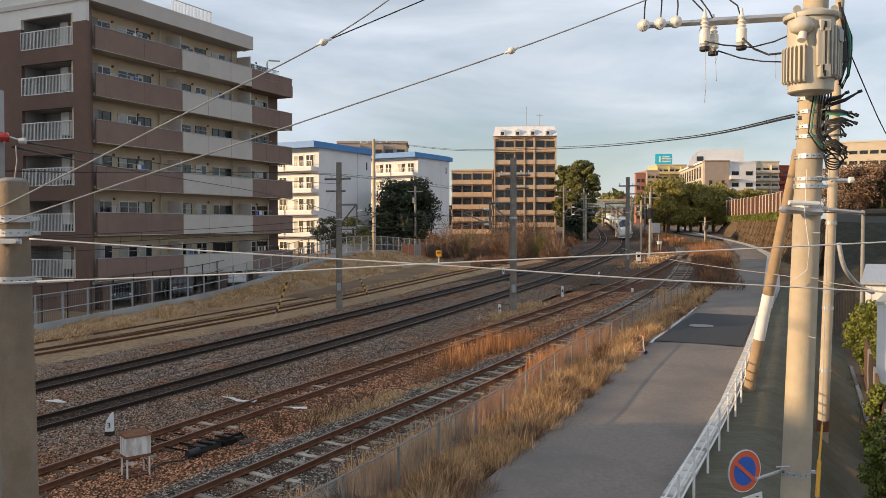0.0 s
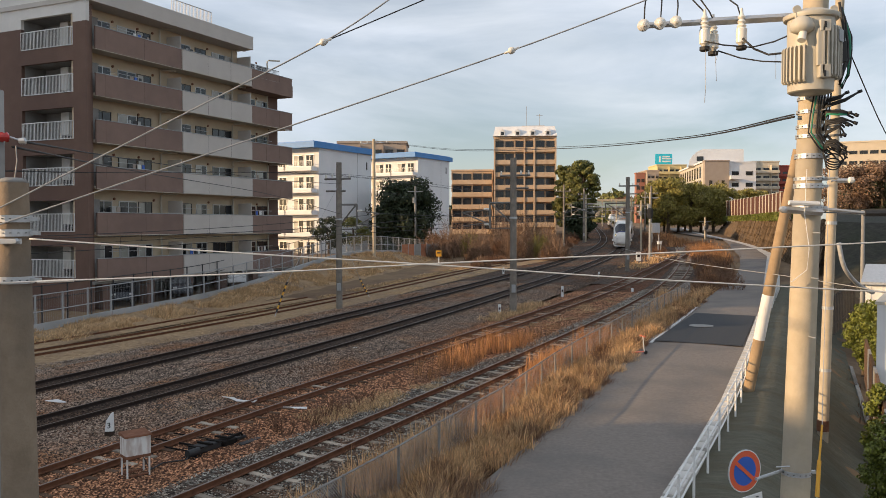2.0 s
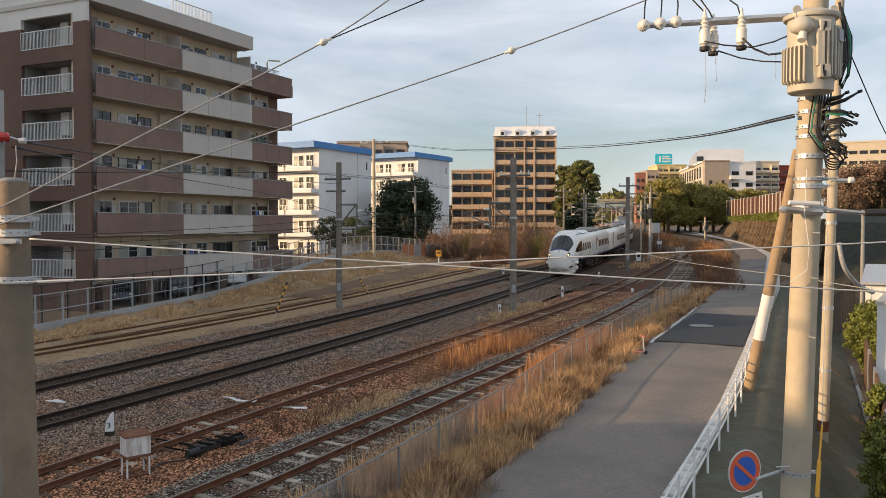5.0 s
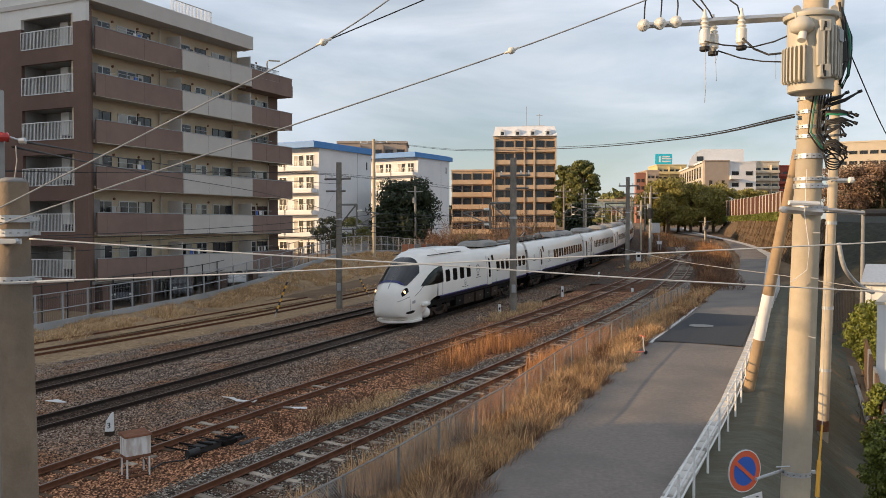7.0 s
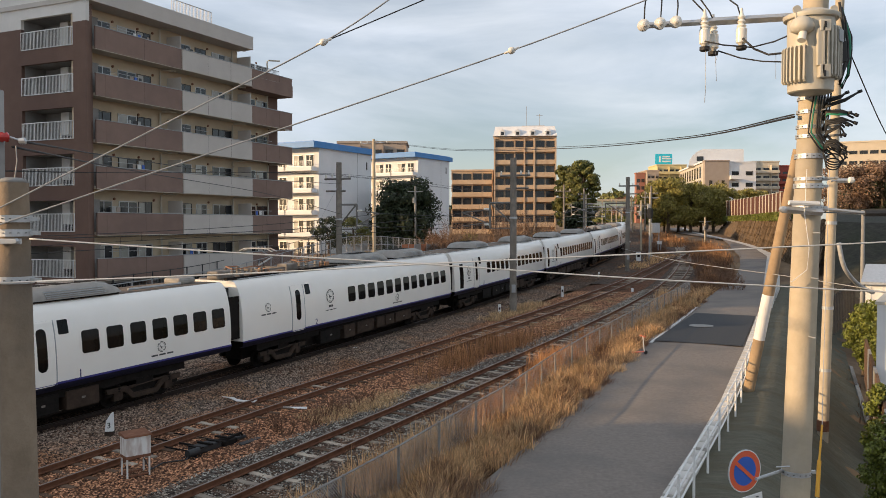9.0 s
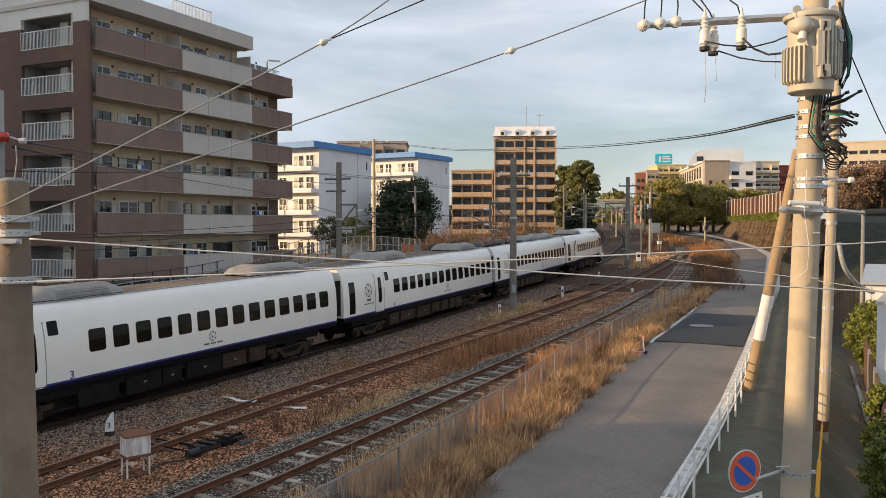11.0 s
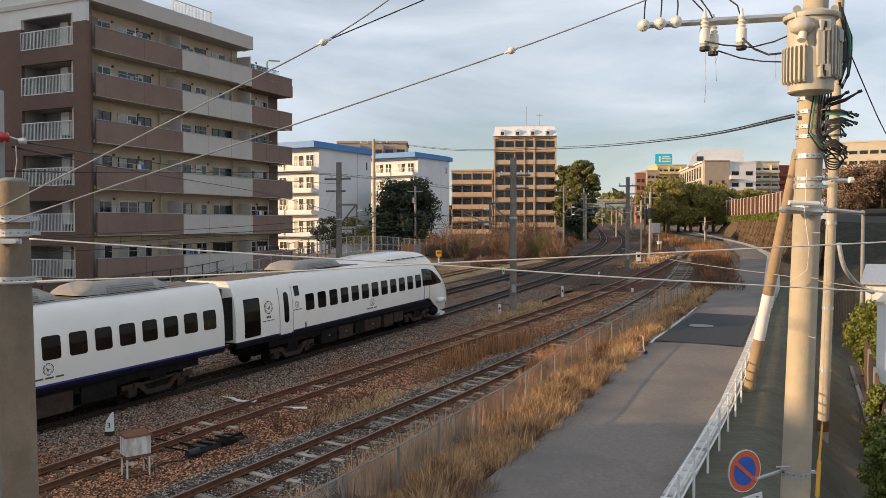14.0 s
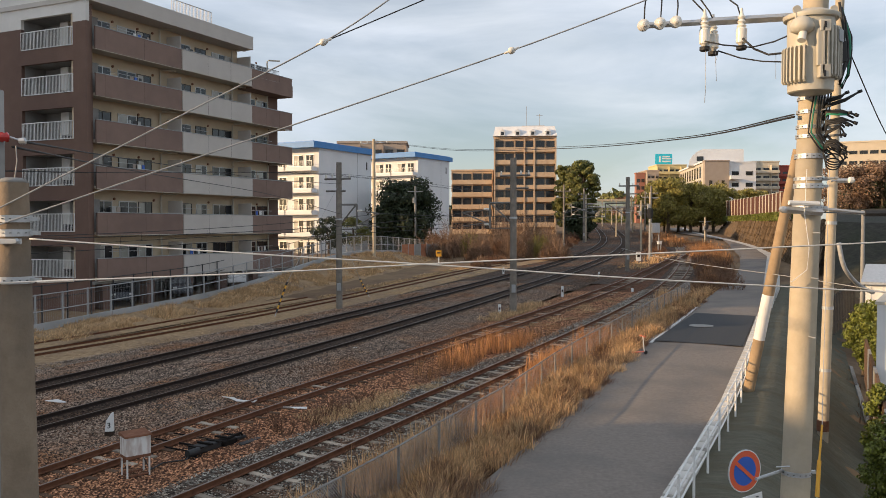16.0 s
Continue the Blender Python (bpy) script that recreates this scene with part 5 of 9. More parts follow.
    for k in range(6):
        pt = floor_z[k]
        pz = pt - 1.42
        for i in range(3):
            if i < 3:
                x0, x1 = X[i], X[i + 1]
                mat = (BROWN_PANEL, GREY_PANEL, BROWN_PANEL)[i]
                bal = part("balcony", Shape().box(x0 if i else -0.78, x1 - 0.02, 0.14, 1.45, pz, pz + 0.16), CREAM_TRIM, b)
                p = Shape().box(x0 if i else 0.0, x1 - 0.02, 0.0 if i != 1 else -0.06, 0.13, pz - 0.02, pt)
                if i == 0:
                    p.box(-0.78, 0.0, 0.0, 0.13, pz - 0.02, pt)
                if i == 2:
                    p.box(x1 - 0.15, x1 - 0.02, 0.13, 1.4, pz - 0.02, pt)
                part("parapet", p, mat, bal, bevel=0.02)
                for q in ([x0 + (x1 - x0) * h for h in (0.34, 0.67)] if i else [x0 + 3.4]):
                    part("panel_seam", Shape().box(q - 0.008, q + 0.008, (0.0 if i != 1 else -0.06) - 0.004, (0.0 if i != 1 else -0.06) - 0.001, pz, pt - 0.02), EQUIP_BOX, bal)
                part("coping", Shape().box(x0 if i else -0.8, x1 - 0.01, -0.03 if i != 1 else -0.09, 0.16, pt + 0.003, pt + 0.05), STEEL_GREY, bal)
                part("drip_edge", Shape().box(x0 if i else -0.8, x1, -0.02 if i != 1 else -0.08, 0.2, pz - 0.06, pz - 0.023), CREAM_TRIM, bal)
                wxf = Matrix.Translation((0, 1.44, 0))
                floor = pz + 0.16
                spans = (((0.3, 1.75, 1.0), (2.35, 4.0, 0.0), (4.1, 5.4, 0.0)), ((7.6, 9.5, 0.0), (10.0, 11.2, 0.6), (11.9, 14.2, 0.0)), ((15.6, 17.3, 0.0), (17.5, 19.0, 0.4)))[i]
                for a, c, sill in spans:
                    glass = CURTAIN_GLASS if rng.random() < 0.6 else GLASS
                    window(bal, wxf, a, c, floor + sill, floor + 2.12, ALU_SILVER if rng.random() < 0.6 else ALU, glass, 3 if c - a > 1.8 else 2)
                    if rng.random() < 0.5:
                        part("vent_cap", Shape().lathe([(0.0, -0.1), (0.09, -0.08), (0.09, 0.0), (0.0, 0.0)], 8, (c + 0.18, 1.44, floor + 2.25), "y"), RUST, bal)
                part("air_unit", Shape().box(x0 + 1.2, x0 + 2.0, 0.95, 1.25, floor, floor + 0.6), WHITE_PAINT, bal, bevel=0.02)
                if i:
                    part("partition", Shape().box(x0 - 0.03, x0 + 0.03, 0.1, 1.42, floor, floor + 2.25), GREY_PANEL, bal)
                px = x1 - (0.9 if i < 2 else 1.9)
                part("drain_pipe", Shape().tube([(px, 1.25, floor - 0.2), (px, 1.25, floor + 2.6), (px + 0.12, 1.2, floor + 2.72), (px + 0.9, 0.6, floor + 2.75)], 0.07, 6), CREAM_TRIM, bal)
                if rng.random() < 0.45:
                    lx = x0 + rng.uniform(1.0, 3.5)
                    for j in range(rng.randint(2, 4)):
                        part("hanging_laundry", Shape().box(lx + 0.42 * j, lx + 0.42 * j + rng.uniform(0.2, 0.36), 0.68, 0.71, floor + 1.66 - rng.uniform(0.35, 0.7), floor + 1.66), rng.choice((WHITE_PAINT, CABLE_GREY, SIGN_BLUE, TAUPE, DARK_FENCE)), bal)
                if rng.random() < 0.7:
                    part("drying_pole", Shape().tube([(x0 + 0.8, 0.7, floor + 1.7), (x0 + 3.6, 0.7, floor + 1.68)], 0.02, 5), ALU_SILVER, bal)
    # open ground floor with pillars
    part("parking_ceiling", Shape().box(SIDE_X + 0.25, X[3] - 0.5, 0.16, 4.8, 2.55, 2.74), CONCRETE_DARK, b)
    for i in range(6):
        x = 0.2 + i * 3.9
        part("pillar", Shape().box(x - 0.35, x + 0.35, 0.3, 1.0, base - 0.5, 2.75), BROWN_WALL, b)
    part("ground_floor_wall", Shape().box(SIDE_X + 0.25, X[3] - 0.5, 4.6, 4.8, base - 0.5, 2.54), RECESS_GREY, b)
    for x in (1.0, 5.0, 9.5, 13.5):
        window(b, Matrix.Translation((0, 4.59, 0)), x, x + 1.4, base + 0.3, base + 2.3, ALU_SILVER, CURTAIN_GLASS)
    return b


apartment_block()


def white_block(x, y, turn, long_front, deep, top, ground, floors, storey, label):
    """White slab block under a blue metal roof; its blank wall along local x, balconies on the end at x=0."""
    b = thing("white_block", pose(x, y, 0, 0, 0, turn), label, "apartment building", "white blocks with blue roofs")
    part("wall", Shape().box(0, long_front, 0, deep, ground, top - 0.8), WHITE_WALL, b)
    roof = Shape().prism([(-1.5, -0.35), (long_front + 0.6, -0.35), (long_front + 0.6, deep + 0.4), (-1.5, deep + 0.4)], top - 0.8, top - 0.1)
    roof.prism([(-1.2, 0.0), (long_front + 0.3, 0.0), (long_front + 0.3, deep), (-1.2, deep)], top - 0.1, top + 0.05)
    part("roof", roof, BLUE_ROOF, b, "bright blue metal roof edge")
    part("joint_line", Shape().box(long_front * 0.72, long_front * 0.72 + 0.05, -0.012, 0.002, ground, top - 0.8), CONCRETE_DARK, b)
    part("number_mark", Shape().box(long_front - 1.3, long_front - 1.0, -0.02, -0.004, top - 3.0, top - 1.9), DARK_FENCE, b)
    for k in range(floors):
        z = top - 0.8 - storey * (k + 1)
        for j in range(int(deep / 4.4)):
            y0 = 0.25 + j * 4.4
            bal = part("balcony", Shape().box(-1.25, -0.002, y0, y0 + 4.2, z - 0.12, z + 0.06).box(-1.25, -1.13, y0, y0 + 4.2, z + 0.06, z + 0.42).box(-1.25, -0.002, y0, y0 + 0.1, z + 0.06, z + 0.42).box(-1.25, -0.002, y0 + 4.1, y0 + 4.2, z + 0.06, z + 0.42), WHITE_WALL, b)
            xf = Matrix.Translation((-1.2, y0 + 4.2, 0)) @ Matrix.Rotation(radians(-90), 4, "Z")
            railing(bal, xf, 0.0, 4.2, z + 0.42, z + 1.15, ALU_SILVER, 0.28)
            xf = Matrix.Translation((-0.004, y0 + 4.2, 0)) @ Matrix.Rotation(radians(-90), 4, "Z")
            window(bal, xf, 0.4, 2.0, z + 0.08, z + 2.0, ALU_SILVER, CURTAIN_GLASS)
            window(bal, xf, 2.4, 3.7, z + 0.08, z + 2.0, ALU_SILVER, GLASS)
    return b


white_block(-15.86, 105.0, 62, 12.2, 18.0, 17.1, 1.5, 5, 2.8, "white slab block with blue roof and bright balconies")
white_block(-4.1, 135.0, 60, 10.4, 20.0, 18.4, 2.0, 5, 2.85, "white slab block with blue roof behind a dark tree")


def grid_block(name, label, x0, x1, y, deep, ground, top, wall, rows, cols, storey, balcony=True, first=1.2, roof=None, turn=0.0, glass=GLASS, win_w=0.7, win_h=1.5):
    """A far building whose front looks along -y, with a grid of windows and balcony bands."""
    w = x1 - x0
    b = thing(name, pose(x0, y, 0, 0, 0, turn), label, "building", "distant buildings")
    part("wall", Shape().box(0, w, 0, deep, ground, top), wall, b)
    part("roof", Shape().box(-0.2, w + 0.2, -0.2, deep + 0.2, top + 0.004, top + 0.45), roof or wall, b)
    cw = w / cols
    for r in range(rows):
        z = top - first - storey * (r + 1)
        if z < ground:
            break
        for c in range(cols):
            a = c * cw
            m = Matrix.Translation((0, -0.004, 0))
            g = a + cw * (1 - win_w) / 2
            window(b, m, g, g + cw * win_w, z + 0.55, z + 0.55 + win_h, ALU, glass, 2, 0.06)
        if balcony:
            part("balcony", Shape().box(0.1, w - 0.1, -1.1, -0.004, z, z + 0.15).box(0.1, w - 0.1, -1.1, -0.98, z + 0.15, z + 1.1), wall, b, bevel=0.03)
            for c in range(0, cols + 1, 2):
                part("divider", Shape().box(c * cw - 0.08, c * cw + 0.08, -1.12, -0.006, z + 1.1, z + storey), wall, b)
    return b


def tan_tower():
    t = grid_block("tan_tower", "tan tiled apartment tower with a white mansard top", 12.2, 26.6, 195, 14, 3.0, 27.0, TAN_WALL, 7, 6, 2.95, first=0.3, turn=-5, win_w=0.84, win_h=2.1)
    for x in (-0.1, 6.9, 9.2, 14.2):
        part("pilaster", Shape().box(x, x + 0.35, -1.3, -0.003, 3.0, 27.0), TAN_WALL, t)
    s = Shape()
    s.add([(-0.3, -1.0, 27.5), (14.7, -1.0, 27.5), (14.7, 14, 27.5), (-0.3, 14, 27.5), (0.2, 0.4, 29.9), (14.2, 0.4, 29.9), (14.2, 13, 29.9), (0.2, 13, 29.9)],
          [(3, 2, 1, 0), (4, 5, 6, 7), (0, 1, 5, 4), (1, 2, 6, 5), (2, 3, 7, 6), (3, 0, 4, 7)])
    part("mansard", s, WHITE_WALL, t, "white mansard roof")
    for k in range(4):
        x = 1.9 + k * 3.55
        d = Shape().prism([(x - 0.6, -1.05), (x + 0.6, -1.05), (x + 0.6, 0.5), (x - 0.6, 0.5)], 27.6, 28.5)
        d.add([(x - 0.75, -1.1, 28.5), (x + 0.75, -1.1, 28.5), (x, -1.1, 29.2), (x - 0.75, 0.6, 28.5), (x + 0.75, 0.6, 28.5), (x, 0.6, 29.2)], [(0, 1, 2), (5, 4, 3), (0, 2, 5, 3), (2, 1, 4, 5)])
        dm = part("dormer", d, WHITE_WALL, t)
        part("dormer_window", Shape().prism([(x - 0.35, -1.09), (x + 0.35, -1.09), (x + 0.35, -1.06), (x - 0.35, -1.06)], 27.75, 28.55), GLASS, dm)
    part("antenna", Shape().tube([(7.6, 6, 29.9), (7.6, 6, 35.5)], 0.06, 5), STEEL_GREY, t)
    part("antenna", Shape().tube([(10.8, 6, 29.9), (10.8, 6, 33.5)], 0.06, 5).tube([(10.0, 6, 33.2), (11.6, 6, 33.2)], 0.05, 5), STEEL_GREY, t)
    part("tank_room", Shape().box(6.5, 12, 5, 9, 29.9, 30.6), TAN_WALL, t)
    grid_block("tan_wing", "tan tiled apartment wing beside the tower", 2.2, 11.9, 197.5, 12, 3.0, 19.4, TAN_WALL, 6, 4, 2.95, first=0.2, turn=-5, win_w=0.86, win_h=2.1)


tan_tower()
grid_block("grey_block", "flat roofed grey brown apartment block", -21.5, -7.5, 168, 10, 4, 23.2, TAUPE, 7, 6, 2.9, first=0.4)
# across the lane
hos = grid_block("clinic_building", "white and taupe institutional building with vertical windows", 95.6, 104.6, 300, 2, 5, 29.9, TAUPE, 1, 2, 8.5, False, first=5.0, win_w=0.25, win_h=6.0)
part("side_wing", Shape().prism([(0.02, 2.05), (8.9, 2.05), (16.4, 56), (7.0, 56)], 5, 29.6), CREAM_TRIM, hos, "pale side wing")
side = Matrix.Rotation(math.atan2(54, 6.98), 4, "Z")
for k in range(9):
    for r in range(3):
        q = Matrix.Translation((0.02, 2.05, 0)) @ side
        part("tall_window", Shape(q).box(4.0 + 5.6 * k, 6.6 + 5.6 * k, 0.01, 0.12, 14.0 + 5.1 * r, 18.2 + 5.1 * r), GLASS, hos)
part("side_cornice", Shape(Matrix.Translation((0.02, 2.05, 0)) @ side).box(0, 54.5, 0.0, 0.5, 29.604, 30.2), WHITE_WALL, hos)
hall = [(-0.6, 29.7), (-0.2, 31.6), (1.0, 33.6), (3.0, 35.2), (5.0, 36.0), (20.8, 36.0), (20.8, 29.7)]
n = len(hall)
part("upper_hall", Shape().add([(x, 18, z) for x, z in hall] + [(x + 8, 44, z) for x, z in hall], [tuple(range(n)), tuple(range(2 * n - 1, n - 1, -1))] + [(k, k + n, (k + 1) % n + n, (k + 1) % n) for k in range(n)]), WHITE_WALL, hos, "white upper hall with a curved end")
part("hall_window", Shape().box(2.6, 5.2, 17.9, 17.99, 31.4, 33.2), GLASS, hos)
grid_block("clinic_wing", "white wing with stacked balconies", 104.6, 114.8, 301, 20, 5, 29.5, WHITE_WALL, 4, 2, 4.2, False, first=1.0, win_w=0.5)
for k in range(3):
    solo("clinic_balcony", Shape().box(104.7, 108.8, 298.6, 300.98, 14.5 + 4.4 * k, 14.75 + 4.4 * k).box(104.7, 108.8, 298.6, 298.8, 14.75 + 4.4 * k, 15.9 + 4.4 * k).box(104.7, 104.85, 298.8, 300.98, 14.75 + 4.4 * k, 15.9 + 4.4 * k), WHITE_WALL, "white balcony of the institutional building", "balcony", "clinic balconies")
ye = grid_block("yellow_building", "pale yellow building with a teal roof sign", 93.8, 106.8, 360, 15, 5, 32.8, YELLOW, 6, 5, 3.2, first=0.6)
board = part("roof_sign", Shape().box(-0.6, 6.8, 0.5, 1.2, 33.4, 37.9), TEAL_SIGN, ye, "teal rooftop signboard")
for z, w in ((36.7, 3.4), (35.8, 4.0), (34.6, 3.8)):
    part("writing_bar", Shape().box(2.4, 2.4 + w, 0.44, 0.49, z - 0.3, z + 0.3), WHITE_PAINT, board)
part("sign_figure", Shape().box(1.0, 1.7, 0.44, 0.49, 34.3, 36.8), WHITE_PAINT, board)
grid_block("orange_building", "orange brick flats behind the trees", 82.4, 86.2, 350, 3, 5, 28.6, ORANGE_BRICK, 6, 2, 3.1, False)
grid_block("taupe_building", "taupe flats with balconies", 86.4, 91.5, 348, 15, 5, 29.6, TAUPE, 7, 3, 3.1)
grid_block("cream_building", "cream flats with balconies", 121, 131, 320, 15, 5, 31.2, BEIGE, 7, 3, 3.1)
grid_block("red_building", "dark red flats with grey bands", 131.5, 146, 340, 15, 5, 31.0, RED_BRICK, 7, 5, 3.1)
grid_block("beige_hall", "large beige building on the hill", 110, 152, 235, 20, 10, 29.8, BEIGE, 5, 16, 2.9, False, first=0.9, win_w=0.8, turn=-25, win_h=1.0)
solo("roof_room", Shape().box(132, 142, 236, 244, 30.25, 33.0), BEIGE, "beige rooftop plant room", "roof room")


# ---- poles and overhead gear beside the camera ----
def band(parent, x, y, z, r, mat=GALV, high=0.07):
    b = part("band", Shape().lathe([(r, z - high / 2), (r + 0.012, z - high / 2), (r + 0.012, z + high / 2), (r, z + high / 2)], 20, (x, y, 0)), mat, parent, "galvanised steel band")
    part("bolt", Shape().box(x + r, x + r + 0.09, y - 0.03, y + 0.03, z - 0.02, z + 0.02), mat, b)
    for k in range(7):
        a = radians(190 + k * 24)
        part("slot", Shape().lathe([(0.0, -0.004), (0.012, -0.004), (0.012, 0.004), (0.0, 0.004)], 6, (x + (r + 0.012) * math.cos(a), y + (r + 0.012) * math.sin(a), z)), BLACK, b)
    return b


def pole_shaft(parent, foot, head, r0, r1, mat=CONCRETE, n=24, name="shaft"):
    return part(name, Shape().tube([Vector(foot).lerp(Vector(head), k / 6) for k in range(7)], r0, n, r1), mat, parent, smooth=True, angle=50)


def axis_at(foot, head, z):
    f, h = Vector(foot), Vector(head)
    return f.lerp(h, (z - f.z) / (h.z - f.z))


def left_pole():
    p = thing("concrete_pole", Matrix.Identity(4), "grey concrete utility pole with galvanised bands", "utility pole", "utility poles")
    foot, head = (-4.235, 8.200, 1.933), (-4.296, 8.200, 6.779)
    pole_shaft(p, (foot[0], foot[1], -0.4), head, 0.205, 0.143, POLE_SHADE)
    part("cap", Shape().lathe([(0.143, 0), (0.13, 0.03), (0.08, 0.05), (0, 0.055)], 20, head), CONCRETE_DARK, p, smooth=True)
    for v in (6.42, 6.28, 5.81):
        q = axis_at(foot, head, v)
        band(p, q.x, q.y, v, 0.16)
    clamp = part("wire_clamp", Shape().box(head[0] - 0.12, head[0] + 0.17, head[1] - 0.2, head[1] - 0.165, 6.17, 6.225), GALV, p, bevel=0.008)
    part("bolt", Shape().lathe([(0.0, -0.03), (0.022, -0.03), (0.03, 0.0), (0.03, 0.03), (0.0, 0.03)], 8, (head[0] + 0.13, head[1] - 0.215, 6.2), "y"), GALV, clamp)


left_pole()


def edge_pole():
    p = thing("steel_pole", Matrix.Identity(4), "dark slender pole with a red strain insulator", "utility pole", "utility poles")
    x, y, z = (-4.806, 8.800, 7.799)
    part("shaft", Shape().tube([(x, y, -0.3), (x, y, z)], 0.1, 12), CONCRETE_DARK, p, smooth=True)
    a, b = Vector((-4.739, 8.750, 7.294)), Vector((-4.475, 8.750, 7.252))
    ins = part("strain_insulator", Shape().lathe([(0.0, 0.0), (0.05, 0.0), (0.055, 0.05), (0.04, 0.07), (0.055, 0.1), (0.02, 0.12), (0.0, 0.14)], 12, a, "x"), RED_GLAZE, p, "red glazed strain insulator", smooth=True)
    part("shackle", Shape().tube([a + Vector((0.13, 0, 0)), b], 0.012, 6), GALV, ins)
    part("knuckle", Shape().lathe([(0.0, -0.05), (0.035, -0.03), (0.035, 0.03), (0.0, 0.05)], 8, b, "x"), GALV, ins)
    part("jumper", Shape().tube([(-4.548, 8.750, 7.204), (-4.538, 8.750, 7.042), (-4.571, 8.750, 6.820)], 0.006, 5), CABLE_GREY, p)


edge_pole()


def pin_insulator(parent, base, tall=0.36, r=0.075):
    prof = [(0.02, -0.06), (0.05, 0.0), (r * 1.1, 0.02), (r * 1.1, tall * 0.42), (r * 0.8, tall * 0.45), (r, tall * 0.5), (r * 0.6, tall * 0.56), (r * 0.9, tall * 0.62), (r * 0.5, tall * 0.68), (r * 0.8, tall * 0.74), (r * 0.4, tall * 0.82), (0.015, tall)]
    return part("insulator", Shape().lathe(prof, 16, base), PORCELAIN, parent, "glazed white insulator", smooth=True, angle=50)


def big_pole():
    p = thing("transformer_pole", Matrix.Identity(4), "tall concrete pole with crossarm and pole transformer", "utility pole", "utility poles")
    foot, head = Vector((5.098, 12.000, -0.797)), Vector((5.446, 12.000, 10.607))
    foot = Vector((foot.x, foot.y, -1.2))
    pole_shaft(p, foot, head, 0.222, 0.168)
    for v in (6.93, 6.62, 7.36, 2.72):
        q = axis_at(foot, head, v)
        band(p, q.x, q.y, v, 0.195)
    # stepping bolts
    for k, v in enumerate((2.1, 2.85, 4.75, 5.6, 6.25, 7.05, 8.0)):
        q = axis_at(foot, head, v)
        sx = -1 if k in (0, 1) else 0.1
        part("step_bolt", Shape().tube([(q.x + sx * 0.17, q.y - 0.16, v), (q.x + sx * 0.38 - 0.0, q.y - (0.36 if sx > 0 else 0.2), v)], 0.01, 6), GALV, p)
    # crossarm with insulators
    a, b = Vector((2.949, 12.200, 9.306)), Vector((5.478, 12.200, 9.455))
    arm = part("crossarm", Shape().tube([a, a.lerp(b, 0.35)], 0.045, 4).tube([a.lerp(b, 0.35), b], 0.06, 4), GALV, p, "galvanised steel crossarm")
    for u, v in ((1139, 45), (1168, 42), (1196, 39)):
        part("post_insulator", Shape().lathe([(0.0, -0.08), (0.03, -0.075), (0.045, -0.045), (0.085, -0.03), (0.085, 0.04), (0.03, 0.07), (0.0, 0.075)], 14, Vector(atd(u, v, 12.0)), "y"), PORCELAIN, arm, smooth=True, angle=50)
    for q in ((3.822, 12.050, 8.991), (4.012, 12.250, 8.968), (4.359, 12.050, 9.007)):
        pin_insulator(arm, q, 0.52, 0.07)
        part("cutout_cap", Shape().lathe([(0.055, -0.09), (0.075, -0.08), (0.075, -0.03), (0.05, -0.03)], 10, q), BLACK, arm)
    # drooping leads
    for pts, r in ((((3.790, 11.950, 9.026), (4.044, 11.900, 8.958), (4.452, 11.900, 8.925), (4.737, 11.800, 8.984), (4.878, 11.600, 9.034)), 0.011),
                   (((4.320, 11.900, 9.055), (4.493, 11.900, 8.901), (4.658, 11.800, 8.799), (4.801, 11.600, 8.782)), 0.016),
                   (((4.030, 12.100, 8.919), (4.326, 12.000, 8.792), (4.617, 11.900, 8.723), (4.819, 11.600, 8.655)), 0.011),
                   (((2.949, 12.100, 9.347), (2.980, 12.200, 9.563), (3.061, 12.400, 9.910)), 0.011), (((3.189, 12.100, 9.372), (3.230, 12.200, 9.604), (3.290, 12.400, 9.910)), 0.011), (((3.429, 12.100, 9.397), (3.472, 12.200, 9.604), (3.510, 12.400, 9.910)), 0.011),
                   (((3.860, 12.100, 9.290), (3.849, 12.200, 9.521), (3.685, 12.300, 9.748)), 0.012), (((4.017, 12.200, 9.355), (3.932, 12.200, 9.521), (3.803, 12.300, 9.764)), 0.012), (((4.390, 12.100, 9.331), (4.349, 12.200, 9.604), (4.207, 12.400, 9.809)), 0.012),
                   (((3.823, 12.000, 8.931), (3.828, 12.000, 8.407), (3.814, 12.000, 8.145)), 0.004), (((3.997, 12.100, 8.903), (4.007, 12.100, 8.672), (4.017, 12.100, 8.474)), 0.003), (((4.046, 12.100, 8.919), (3.998, 12.100, 8.738)), 0.003), (((4.763, 11.800, 8.856), (4.767, 11.800, 8.454)), 0.003)):
        part("lead", Shape().tube([Vector(q) for q in pts], r, 6), BLACK if r > 0.005 else CABLE_GREY, arm, smooth=True)
    # transformer: tank with lid flange, two groups of deep cooling fins, hanger and foot
    t = Vector((5.153, 11.550, 8.724))
    tank = part("transformer", Shape().lathe([(0.0, -0.52), (0.27, -0.52), (0.3, -0.5), (0.31, -0.3), (0.315, 0.5), (0.36, 0.5), (0.37, 0.52), (0.37, 0.555), (0.34, 0.57), (0.2, 0.63), (0, 0.64)], 36, t), TANK_GREY, p, "grey cream ribbed pole transformer", smooth=True, angle=35)
